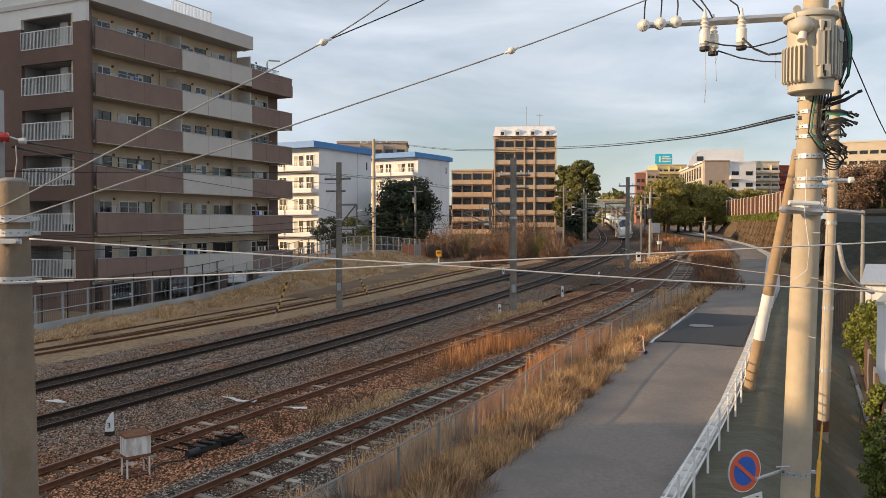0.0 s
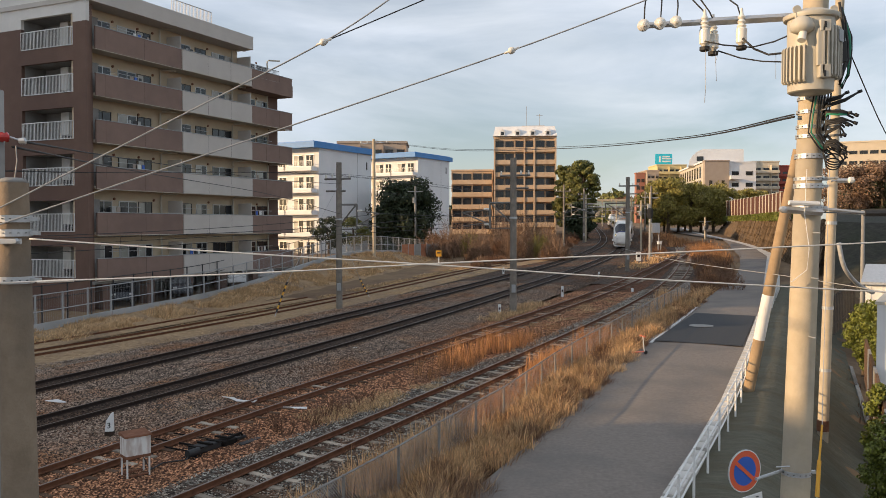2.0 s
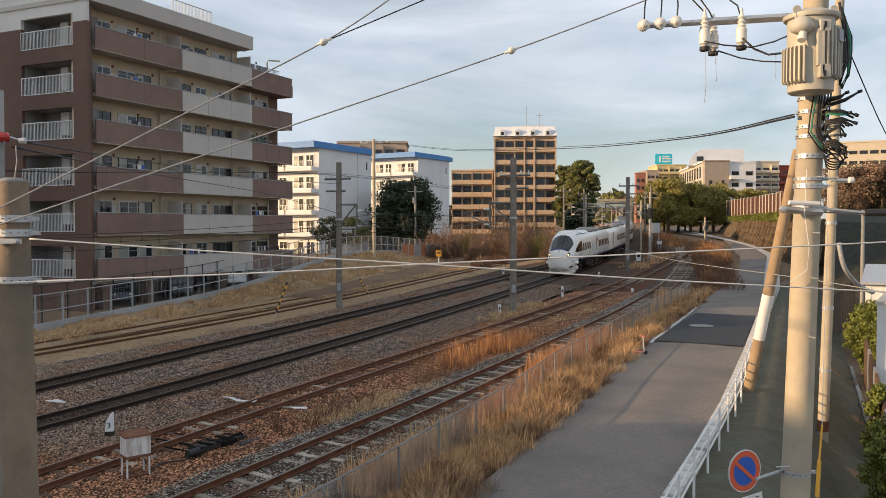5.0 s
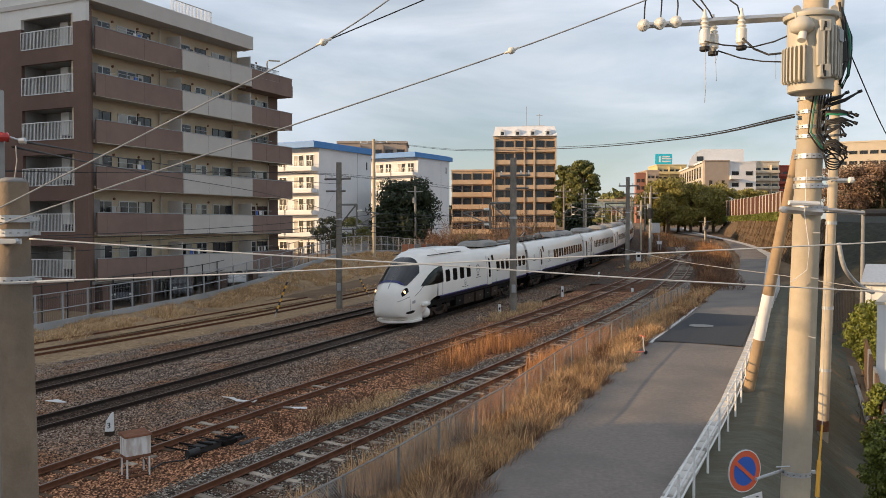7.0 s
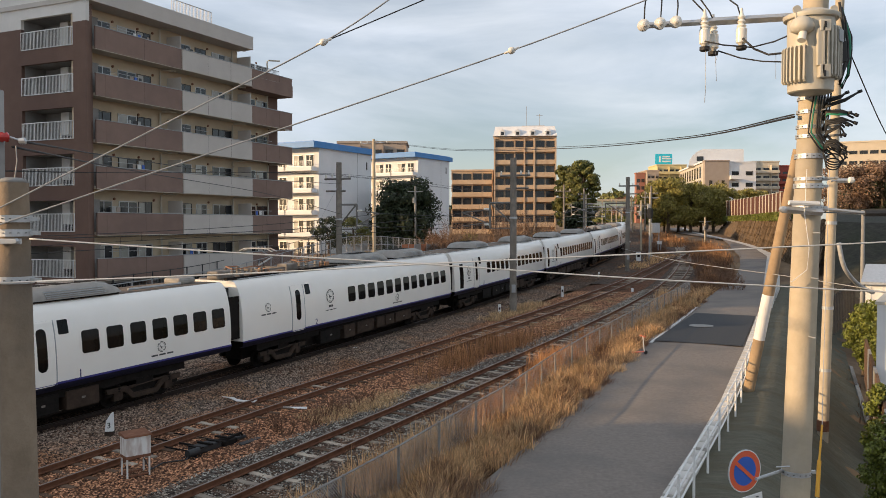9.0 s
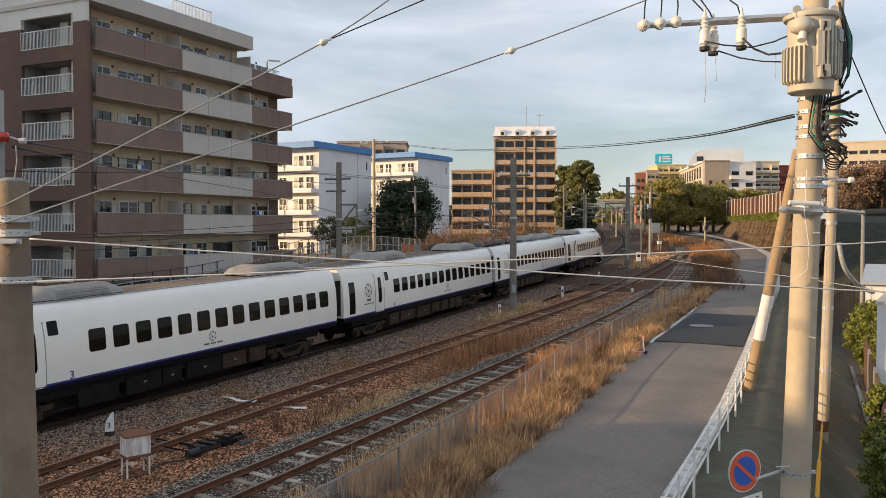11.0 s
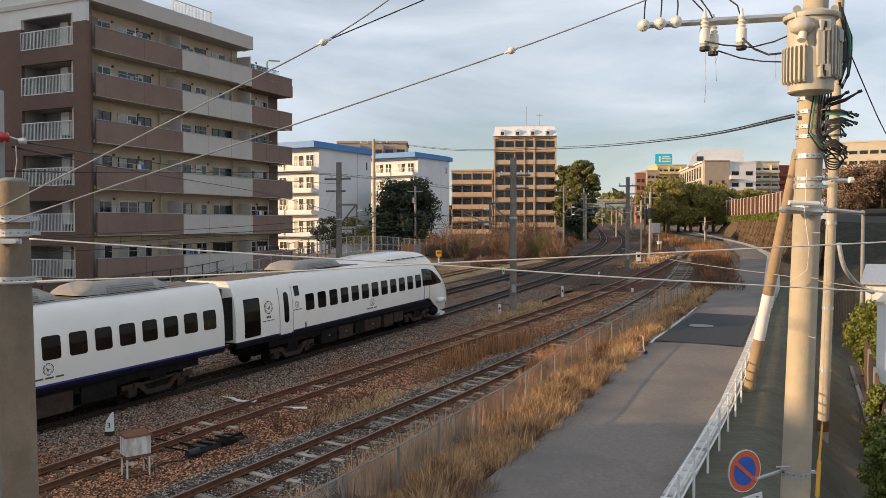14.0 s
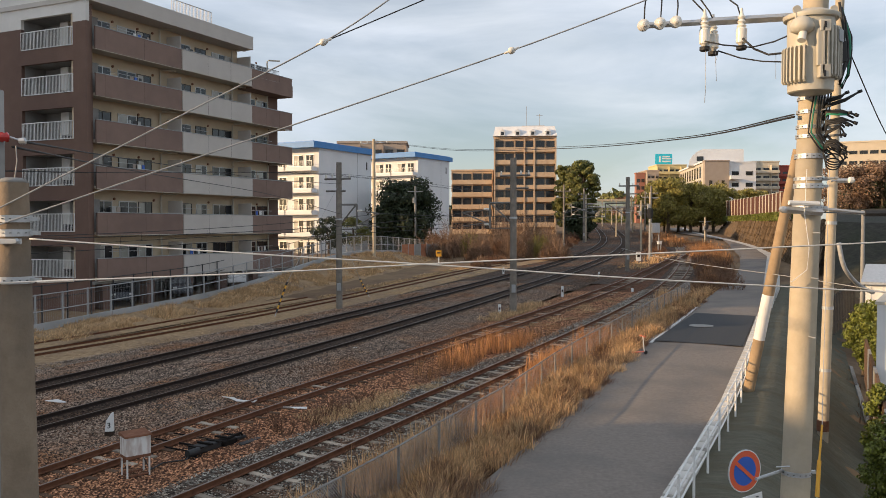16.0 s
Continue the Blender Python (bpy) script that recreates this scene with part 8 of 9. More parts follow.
# ---- plants ----
def blades(name, label, spots, mat, high, spread, per, seed, width=0.012, category="grass", lean=0.35):
    """Clumps of thin upright blades at spots (x, y, scale)."""
    rng = np.random.default_rng(seed)
    v, f = [], []
    for x, y, k in spots:
        for _ in range(per):
            a, r = rng.uniform(0, 6.283), spread * math.sqrt(rng.random()) * k
            bx, by = x + r * math.cos(a), y + r * math.sin(a)
            bz = land(bx, by) - 0.03
            h = high * k * rng.uniform(0.5, 1.15)
            la, ll = rng.uniform(0, 6.283), h * lean * rng.random()
            w = width * rng.uniform(0.6, 1.4)
            ca = rng.uniform(0, 3.14)
            wx, wy = w * math.cos(ca), w * math.sin(ca)
            i = len(v)
            mx, my, mz = bx + ll * 0.35 * math.cos(la), by + ll * 0.35 * math.sin(la), bz + h * 0.6
            v += [(bx - wx, by - wy, bz), (bx + wx, by + wy, bz), (mx + wx * 0.8, my + wy * 0.8, mz), (mx - wx * 0.8, my - wy * 0.8, mz), (bx + ll * math.cos(la), by + ll * math.sin(la), bz + h)]
            f += [(i, i + 1, i + 2, i + 3), (i + 3, i + 2, i + 4)]
    return tagged(new(name, raw(name, v, f, mat)), label, category, kind="stuff")


def spots_between(a, b, wide, n, seed, lo=0.5, hi=1.1, clump=0.35):
    """Spots strewn round the line from a to b, thinned by noise."""
    rng = random.Random(seed)
    a, b = Vector(a), Vector(b)
    d = (b - a).normalized()
    nrm = Vector((-d.y, d.x))
    out = []
    while len(out) < n:
        p = a.lerp(b, rng.random()) + nrm * rng.uniform(-wide, wide)
        q = noise.noise(Vector((p.x * clump, p.y * clump, seed)))
        if q > -0.15 + 0.3 * rng.random() - 0.1:
            out.append((p.x, p.y, (lo + (hi - lo) * min(1, max(0, 0.45 + 1.1 * q))) * rng.uniform(0.75, 1.2)))
    return out


VERGE = [(-1.2, 15.0), (0.2, 19.0), (2.0, 23.0), (3.5, 26.2), (5.0, 29.8), (8.0, 36.6), (12.6, 46.2), (16.5, 54.5), (23.0, 69.0)]
for i, (p, q) in enumerate(zip(VERGE, VERGE[1:])):
    near = i < 5
    blades("verge_grass", "tall dry straw grass between fence and lane", spots_between(p, q, 0.75, 170 if near else 130, 20 + i, 0.4, 1.2, 1.3), STRAW, 0.68, 0.34, 24 if near else 18, 30 + i, 0.008 if near else 0.012, lean=1.0)
for i, (p, q) in enumerate(zip(VERGE, VERGE[1:])):
    blades("verge_weeds", "brown withered weeds among the verge grass", spots_between(p, q, 0.85, 120, 140 + i, 0.4, 1.2, 1.3), TWIG, 0.62, 0.35, 12, 150 + i, 0.008, lean=1.2)
FENCE_IN = [(-3.6, 15.4), (-1.4, 19.6), (0.6, 23.6), (3.4, 30.0), (6.4, 37.0), (10.8, 46.0), (16.6, 58.0)]
for i, (p, q) in enumerate(zip(FENCE_IN, FENCE_IN[1:])):
    blades("fence_weeds", "russet dry weeds grown through the fence", spots_between(p, q, 0.6, 60 if i < 2 else 90, 50 + i, 0.5, 1.25, 0.7), STRAW_RED if i in (2, 3, 4) else STRAW, 0.85, 0.3, 20, 60 + i, 0.007, lean=0.4)
blades("russet_weeds", "tall russet weeds between two tracks", spots_between((-0.8, 31.2), (3.8, 39.8), 0.8, 150, 81, 0.35, 1.2, 0.8), STRAW_RED, 1.15, 0.34, 12, 82, 0.006, lean=0.3)
blades("russet_weeds", "tall russet weeds between two tracks", spots_between((2.4, 36.0), (6.4, 44.0), 0.7, 50, 83, 0.3, 0.9, 0.8), STRAW_RED, 0.8, 0.3, 10, 84, 0.007, lean=0.4)
blades("russet_weeds", "russet weeds beside the branch track", spots_between((3.3, 30.2), (5.2, 34.0), 0.55, 70, 85, 0.6, 1.2, 0.6), STRAW_RED, 1.0, 0.3, 22, 86, 0.008)
blades("low_straw", "short pale straw between the tracks", spots_between((-4.2, 25.2), (0.5, 30.6), 0.8, 240, 87, 0.4, 1.0, 0.7), STRAW_PALE, 0.22, 0.4, 26, 88, 0.008, lean=1.0)
blades("low_straw", "short pale straw between the tracks", spots_between((4.5, 43.0), (13.0, 60.0), 0.8, 120, 89, 0.4, 1.0, 0.5), STRAW_PALE, 0.22, 0.45, 18, 90, 0.012, lean=1.2)
blades("low_straw", "pale straw round the mast foot", spots_between((2.6, 47.0), (6.6, 55.0), 0.7, 120, 91, 0.5, 1.0, 0.5), STRAW_PALE, 0.4, 0.4, 20, 92, 0.012, lean=0.9)
for i, t in enumerate(range(0, 96, 12)):
    p, q = FENCE_A + FENCE_DIR * (t - 10) + Vector((1.6, -0.7)), FENCE_A + FENCE_DIR * (t + 2) + Vector((1.6, -0.7))
    blades("bank_grass", "matted pale dry grass on the bank", spots_between(p, q, 2.0, 420, 100 + i, 0.5, 1.15, 0.5), STRAW_PALE, 0.42, 0.5, 24, 110 + i, 0.012, lean=1.3)
p, q = Vector((-19.5, 33.0)), Vector((-7.0, 60.0))
blades("siding_grass", "pale dry grass between the sidings", spots_between(p, q, 1.9, 1100, 121, 0.4, 1.0, 0.6), STRAW_PALE, 0.16, 0.5, 24, 122, 0.011, lean=1.6)
blades("ballast_weeds", "dry weeds scattered along the main line", spots_between((-9.5, 25.5), (0.0, 44.5), 0.5, 80, 123, 0.4, 1.0, 0.4), STRAW, 0.2, 0.3, 12, 124, 0.008, lean=0.8)
blades("lane_shrub", "russet scrub beside the bend of the branch track", spots_between((20.0, 60.0), (29.0, 87.0), 1.3, 170, 125, 0.2, 1.2, 0.6), TWIG, 1.2, 0.7, 14, 126, 0.012, lean=0.5)
blades("lane_shrub", "orange dry scrub beside the lane", spots_between((30.0, 89.0), (38.6, 122.0), 1.6, 170, 127, 0.25, 1.3, 0.5), STRAW_RED, 1.4, 0.8, 14, 128, 0.018, lean=0.5)
blades("track_scrub", "russet scrub behind the main line curve", spots_between((27.0, 104.0), (40.5, 165.0), 1.2, 120, 129, 0.2, 1.2, 0.5), TWIG, 1.1, 0.8, 12, 130, 0.02, lean=0.5)
blades("track_scrub", "dry straw round the signal", spots_between((19.0, 84.0), (30.0, 108.0), 1.4, 150, 131, 0.2, 1.0, 0.5), STRAW, 0.55, 0.7, 14, 132, 0.016, lean=0.7)
blades("track_scrub", "orange straw bank beyond the branch track", spots_between((37.0, 126.0), (45.5, 180.0), 2.2, 200, 133, 0.25, 1.3, 0.4), STRAW_RED, 1.2, 1.0, 14, 134, 0.025, lean=0.7)
blades("ditch_weeds", "dark weeds in the ditch below the slope", spots_between((11.6, 17.0), (22.0, 42.0), 1.0, 220, 135, 0.5, 1.1, 0.4), TWIG, 0.55, 0.5, 18, 136, 0.01, lean=0.8)


def shrub(name, label, x, y, high, wide, seed, mat=TWIG, stems=26):
    """A bare shrub: forking thin stems from the ground."""
    rng = random.Random(seed)
    s = Shape()
    g = land(x, y) - 0.1
    thin = 0.012 + 0.00022 * y
    def fork(p, d, length, r, depth):
        q = p + d * length
        bend = p.lerp(q, 0.5) + Vector((rng.uniform(-1, 1), rng.uniform(-1, 1), 0)) * length * 0.08
        s.tube([p, bend, q], r, 3, r * 0.6)
        if depth:
            for _ in range(rng.choice((2, 3, 3))):
                e = (d + Vector((rng.uniform(-0.6, 0.6), rng.uniform(-0.6, 0.6), rng.uniform(-0.1, 0.35)))).normalized()
                fork(q if rng.random() < 0.7 else bend, e, length * rng.uniform(0.5, 0.75), r * 0.62, depth - 1)
    for k in range(stems):
        a = rng.uniform(0, 6.28)
        r = wide * 0.5 * rng.random() ** 0.5
        base = Vector((x + r * math.cos(a), y + r * math.sin(a), g))
        d = Vector((0.35 * math.cos(a), 0.35 * math.sin(a), 1.0)).normalized()
        fork(base, d, high * rng.uniform(0.3, 0.45), thin, 3)
    return solo(name, s, mat, label, "shrub", "bare shrubs", "stuff" if name == "dry_scrub" else "")


for k, (x, y, h, w) in enumerate(((1.8, 100, 5.0, 3.5), (4.5, 103, 5.5, 4.0), (7.5, 106, 4.6, 4.0), (-0.6, 102, 4.0, 3.0), (11.5, 110, 5.0, 4.0), (3.0, 108, 7.0, 4.5), (6.3, 112, 7.5, 5.0), (9.5, 116, 6.5, 5.0), (13.5, 118, 5.5, 4.0))):
    shrub("bare_shrub", "bare reddish shrub tangled with dry stems", x, y, h * 1.1, w, 200 + k, BRUSH, 11)
for k in range(26):
    rk = random.Random(900 + k)
    t = rk.random()
    q = Vector((20.5, 61.0)).lerp(Vector((38.0, 121.0)), t)
    shrub("dry_scrub", "russet dry scrub between track and lane", q.x + rk.uniform(-1.2, 1.2), q.y, rk.uniform(1.0, 1.9), 1.6, 950 + k, STRAW_RED if t > 0.45 else TWIG, 9)
for k, (x, y) in enumerate(((-4.6, 23.8), (-4.1, 24.6), (-3.7, 25.3), (-4.9, 24.4), (-3.3, 26.4), (-2.7, 27.2))):
    shrub("bare_weed", "sparse dry brown weed between the tracks", x, y, 0.8, 0.8, 230 + k, TWIG, 7)


def thicket(name, label, x, y, high, wide, seed, mat, count=2600, thick=0.02, stick=0.7):
    """A tangle of fine dry twigs filling an uneven dome."""
    nr = np.random.default_rng(seed)
    v, f = [], []
    g = land(x, y) - 0.05
    for k in range(count):
        a, r, u = nr.uniform(0, 6.283), math.sqrt(nr.random()), nr.random()
        lobe = 0.75 + 0.25 * math.sin(3 * a + seed) * math.cos(5 * a - seed)
        p = np.array([x + wide / 2 * r * math.cos(a), y + wide / 2 * r * math.sin(a), g + high * lobe * math.sqrt(max(0.02, 1 - r * r)) * u])
        d = np.array([nr.normal() * 0.5 + 0.5 * r * math.cos(a), nr.normal() * 0.5 + 0.5 * r * math.sin(a), 0.4 + abs(nr.normal())])
        d *= stick * nr.uniform(0.5, 1.2) / np.linalg.norm(d)
        w = nr.normal(size=3)
        w *= thick * nr.uniform(0.5, 1.3) / np.linalg.norm(w)
        i = len(v)
        v += [tuple(p - w), tuple(p + w), tuple(p + d)]
        f.append((i, i + 1, i + 2))
    tagged(new(name, raw(name, v, f, mat)), label, "thicket", "dry thickets", "stuff")


rk = random.Random(77)
for k in range(16):
    u = 765 + 14.5 * k + rk.uniform(-6, 6)
    q = atd(u, 400, rk.uniform(99, 113))
    if u < 985:
        thicket("dry_thicket", "dense tangled brown brushwood beyond the siding", q[0], q[1], rk.uniform(2.4, 7.5 if 840 < u < 930 else 5.0), rk.uniform(2.6, 4.0), 700 + k, (BRUSH, TWIG, BRUSH, BRUSH)[k % 4] if k % 8 != 5 else LEAF_OLIVE, 4600, 0.017, 0.8)
for k in range(22):
    t = k / 21
    q = Vector((21.0, 62.0)).lerp(Vector((38.5, 124.0)), t)
    thicket("dry_thicket", "low russet brushwood between branch track and lane", q.x + rk.uniform(-0.9, 0.9), q.y + rk.uniform(-1, 1), rk.uniform(0.7, 1.7), rk.uniform(1.6, 2.8), 740 + k, (TWIG, STRAW_RED, BRUSH)[k % 3], 1300, 0.016, 0.5)

for k in range(18):
    x, y, _ = MAIN_FAR.at(62 + 5.0 * k, -5.2 - rk.uniform(0, 2.4))
    thicket("dry_thicket", "grey brown scrub beside the far main line", x, y, rk.uniform(0.8, 2.2), rk.uniform(2.0, 3.4), 860 + k, (BRUSH, TWIG)[k % 2], 1500, 0.022, 0.7)
for k in range(9):
    x, y, _ = MAIN_NEAR.at(98 + 7.0 * k, 4.6 + rk.uniform(0, 1.2))
    thicket("dry_thicket", "low brown scrub between the main line and the branch", x, y, rk.uniform(0.6, 1.5), rk.uniform(1.8, 2.8), 890 + k, (TWIG, BRUSH)[k % 2], 1200, 0.022, 0.6)
for k in range(96):
    t = k / 95 * (len(VERGE) - 2.01)
    i = int(t)
    q = Vector(VERGE[i]).lerp(Vector(VERGE[i + 1]), t - i)
    thicket("verge_tangle", "matted fallen straw and withered weeds along the lane", q.x + rk.uniform(-0.6, 0.65), q.y, rk.uniform(0.25, 0.8), rk.uniform(0.7, 1.6), 800 + k, (STRAW, TWIG, STRAW_PALE, BRUSH)[k % 4], 1300, 0.006 + 0.00012 * q.y, 0.4)
blades("siding_grass", "pale dry grass along the siding curve", spots_between((-7.0, 60.0), (7.0, 96.0), 2.4, 700, 141, 0.4, 1.0, 0.5), STRAW_PALE, 0.25, 0.6, 22, 142, 0.016, lean=1.4)


def tree(name, label, x, y, base, high, wide, mat, seed, low=0.25, leaf=0.3, count=5000, clumps=26, cone=False, grow=1.0):
    """A tapered trunk with limbs and a crown of many leaf clumps with gaps."""
    rng = random.Random(seed)
    nr = np.random.default_rng(seed)
    t = thing(name, Matrix.Translation((x, y, base)), label, "tree", "trees")
    trunk = Shape().tube([(0, 0, -0.5), (wide * 0.02, 0, high * 0.35), (-wide * 0.02, 0, high * 0.75)], high * 0.035, 8, high * 0.012)
    centres = []
    for k in range(clumps):
        u = rng.random()
        z = high * (low + (1 - low) * u)
        if cone:
            rr = wide * 0.5 * (1 - u) ** 0.65 * (0.55 + 0.45 * rng.random())
        else:
            rr = wide * 0.5 * math.sin(math.pi * (0.12 + 0.76 * u)) ** 0.7 * (0.35 + 0.65 * rng.random())
        a = rng.uniform(0, 6.28)
        c = Vector((rr * math.cos(a), rr * math.sin(a), z * 0.97))
        centres.append((c, grow * wide * rng.uniform(0.11, 0.19)))
        if k % 2 == 0:
            trunk.tube([(0, 0, min(z * 0.7, high * 0.6)), c * 0.6 + Vector((0, 0, z * 0.35)), c], high * 0.012, 5, high * 0.003)
    part("trunk", trunk, BARK, t)
    v, f = [], []
    per = count // clumps
    for c, r in centres:
        d = nr.normal(size=(per, 3))
        d /= np.linalg.norm(d, axis=1)[:, None]
        pos = d * r * (0.55 + 0.45 * nr.random((per, 1))) * np.array([1.15, 1.15, 0.8]) + np.array(c)
        ax = nr.normal(size=(per, 3))
        ax -= 0.6 * d * (ax * d).sum(1)[:, None]
        ax /= np.linalg.norm(ax, axis=1)[:, None]
        bx = np.cross(d + 0.5 * nr.normal(size=(per, 3)), ax)
        bx /= np.linalg.norm(bx, axis=1)[:, None]
        sz = leaf * (0.6 + 0.8 * nr.random((per, 1)))
        i = len(v)
        q = np.stack([pos - ax * sz * 0.5, pos + bx * sz * 0.3, pos + ax * sz * 0.5, pos - bx * sz * 0.3], 1).reshape(-1, 3)
        v += [tuple(p) for p in q]
        f += [(i + 4 * k, i + 4 * k + 1, i + 4 * k + 2, i + 4 * k + 3) for k in range(per)]
    part("crown", raw("crown", v, f, mat), mat, t)
    return t


tree("conifer", "dense dark conifer beside the white block", -5.2, 112, 2.0, 10.4, 8.4, LEAF_DARK, 301, 0.0, 0.36, 34000, 150, grow=1.0)
tree("conifer", "dark conifer behind the fence", -8.4, 114, 2.0, 6.6, 3.6, LEAF_DARK, 302, 0.0, 0.4, 8000, 60, grow=1.2)
tree("garden_pine", "clipped garden pine by the car park", -13.2, 94, 2.5, 4.6, 4.2, LEAF_DARK, 303, 0.35, 0.22, 4000, 22)
tree("garden_pine", "clipped garden pine with layered branches", -10.4, 95, 2.5, 4.8, 4.4, LEAF, 304, 0.4, 0.22, 3600, 16)
tree("broadleaf_tree", "tall rounded evergreen behind the track", 29.2, 172, 4.0, 16.0, 6.4, LEAF, 305, 0.22, 0.42, 30000, 120, grow=0.95)
tree("broadleaf_tree", "tall rounded evergreen behind the track", 26.4, 176, 4.0, 15.4, 5.4, LEAF, 306, 0.15, 0.42, 28000, 120, grow=0.95)
tree("broadleaf_tree", "dark evergreen under the tall tree", 26.5, 160, 3.8, 7.0, 5.6, LEAF_DARK, 307, 0.0, 0.45, 9000, 50, grow=1.2)
for k, (u, d, h, w) in enumerate(((1162, 190, 11.0, 8.5), (1182, 186, 12.2, 9.0), (1200, 192, 10.6, 8.0), (1222, 188, 11.0, 8.5), (1240, 194, 10.5, 8.0), (1262, 190, 10.8, 8.5), (1284, 200, 10.0, 8.0), (1175, 200, 9.5, 9.0), (1212, 200, 9.0, 9.0), (1320, 240, 11.0, 8.0), (1340, 245, 10.0, 8.0))):
    q = atd(u, 400, d)
    tree("broadleaf_tree", "olive green camphor tree in low sun", q[0], q[1], land(q[0], q[1]) + 0.3, h, w, LEAF_OLIVE if k % 4 else LEAF, 320 + k, 0.2, 0.4, 11000, 50, grow=1.15)
for k, (u, v, d, h, w) in enumerate(((1500, 372, 120, 7.5, 8), (1530, 372, 125, 7.0, 8), (1560, 370, 118, 7.5, 8), (1590, 372, 118, 8, 8), (1515, 372, 150, 9.0, 9), (1550, 372, 150, 9.0, 9))):
    q = atd(u, v, d)
    tree("hillside_tree", "brown leafed tree on the shaded hillside", q[0], q[1], q[2] - 1.0, h, w, LEAF_DARK if k % 2 else BRUSH, 350 + k, 0.1, 0.3, 7000, 36)


def leaf_hedge(name, label, pts, high, deep, mat, seed, leaf=0.09, per=900, base=None):
    nr = np.random.default_rng(seed)
    v, f = [], []
    for (x0, y0, z0), (x1, y1, z1) in zip(pts, pts[1:]):
        L = math.hypot(x1 - x0, y1 - y0)
        n = int(per * L)
        t = nr.random(n)
        d = np.array([x1 - x0, y1 - y0]) / L
        o = nr.uniform(-1, 1, n)
        hh = nr.random(n)
        face = nr.random(n)
        o = np.where(face < 0.6, np.sign(o) * (0.85 + 0.15 * nr.random(n)), o) * deep / 2
        hh = np.where(face < 0.6, hh, 0.9 + 0.12 * nr.random(n)) * high
        wob = 0.08 * np.sin(t * L * 1.9 + seed) + 0.06 * np.sin(t * L * 4.7)
        pos = np.stack([x0 + (x1 - x0) * t - d[1] * o, y0 + (y1 - y0) * t + d[0] * o, z0 + (z1 - z0) * t + hh * (1 + wob)], 1)
        ax, bx = nr.normal(size=(n, 3)), nr.normal(size=(n, 3))
        ax /= np.linalg.norm(ax, axis=1)[:, None]
        bx /= np.linalg.norm(bx, axis=1)[:, None]
        sz = leaf * (0.6 + 0.8 * nr.random((n, 1)))
        i = len(v)
        q = np.stack([pos - ax * sz * 0.5, pos + bx * sz * 0.35, pos + ax * sz * 0.5, pos - bx * sz * 0.35], 1).reshape(-1, 3)
        v += [tuple(p) for p in q]
        f += [(i + 4 * k, i + 4 * k + 1, i + 4 * k + 2, i + 4 * k + 3) for k in range(n)]
    h = thing(name, Matrix.Identity(4), label, "hedge", "hedges")
    part("leaves", raw("leaves", v, f, mat), mat, h)
    core = Shape()
    for (x0, y0, z0), (x1, y1, z1) in zip(pts, pts[1:]):
        core.tube([(x0, y0, z0 - 0.3), ((x0 * 3 + x1) / 4, (y0 * 3 + y1) / 4, z0 + high * 0.6)], 0.05, 5).tube([(x1, y1, z1 - 0.3), ((x0 + 3 * x1) / 4, (y0 + 3 * y1) / 4, z1 + high * 0.6)], 0.05, 5)
    part("stems", core, BARK, h)


for k, (u, d, base, h, w) in enumerate(((1532, 36, 0.2, 2.7, 1.5), (1556, 35, 0.2, 2.9, 1.6), (1585, 33, 0.0, 3.2, 2.0))):
    q = atd(u, 400, d)
    tree("garden_bush", "bright green clipped garden bush beside the house", q[0], q[1], base, h, w, HEDGE_LEAF, 401 + k, 0.0, 0.1, 16000, 110, grow=1.05)
for k, (u, d, base, h, w) in enumerate(((1566, 24, -1.0, 2.7, 1.0), (1585, 21, -1.2, 2.6, 1.4))):
    q = atd(u, 400, d)
    tree("garden_bush", "loose leafy green bush beside the ditch", q[0], q[1], base, h, w, HEDGE_LEAF, 411 + k, 0.05, 0.09, 9000, 70, grow=1.1)
leaf_hedge("wall_hedge", "sunlit clipped hedge on top of the stone wall", [(40.234, 94.000, 6.998), (44.366, 108.000, 7.057), (52.885, 138.000, 7.206), (61.174, 172.000, 7.357), (66.801, 195.000, 7.425)], 0.95, 1.8, HEDGE_LEAF, 403, 0.25, 260)


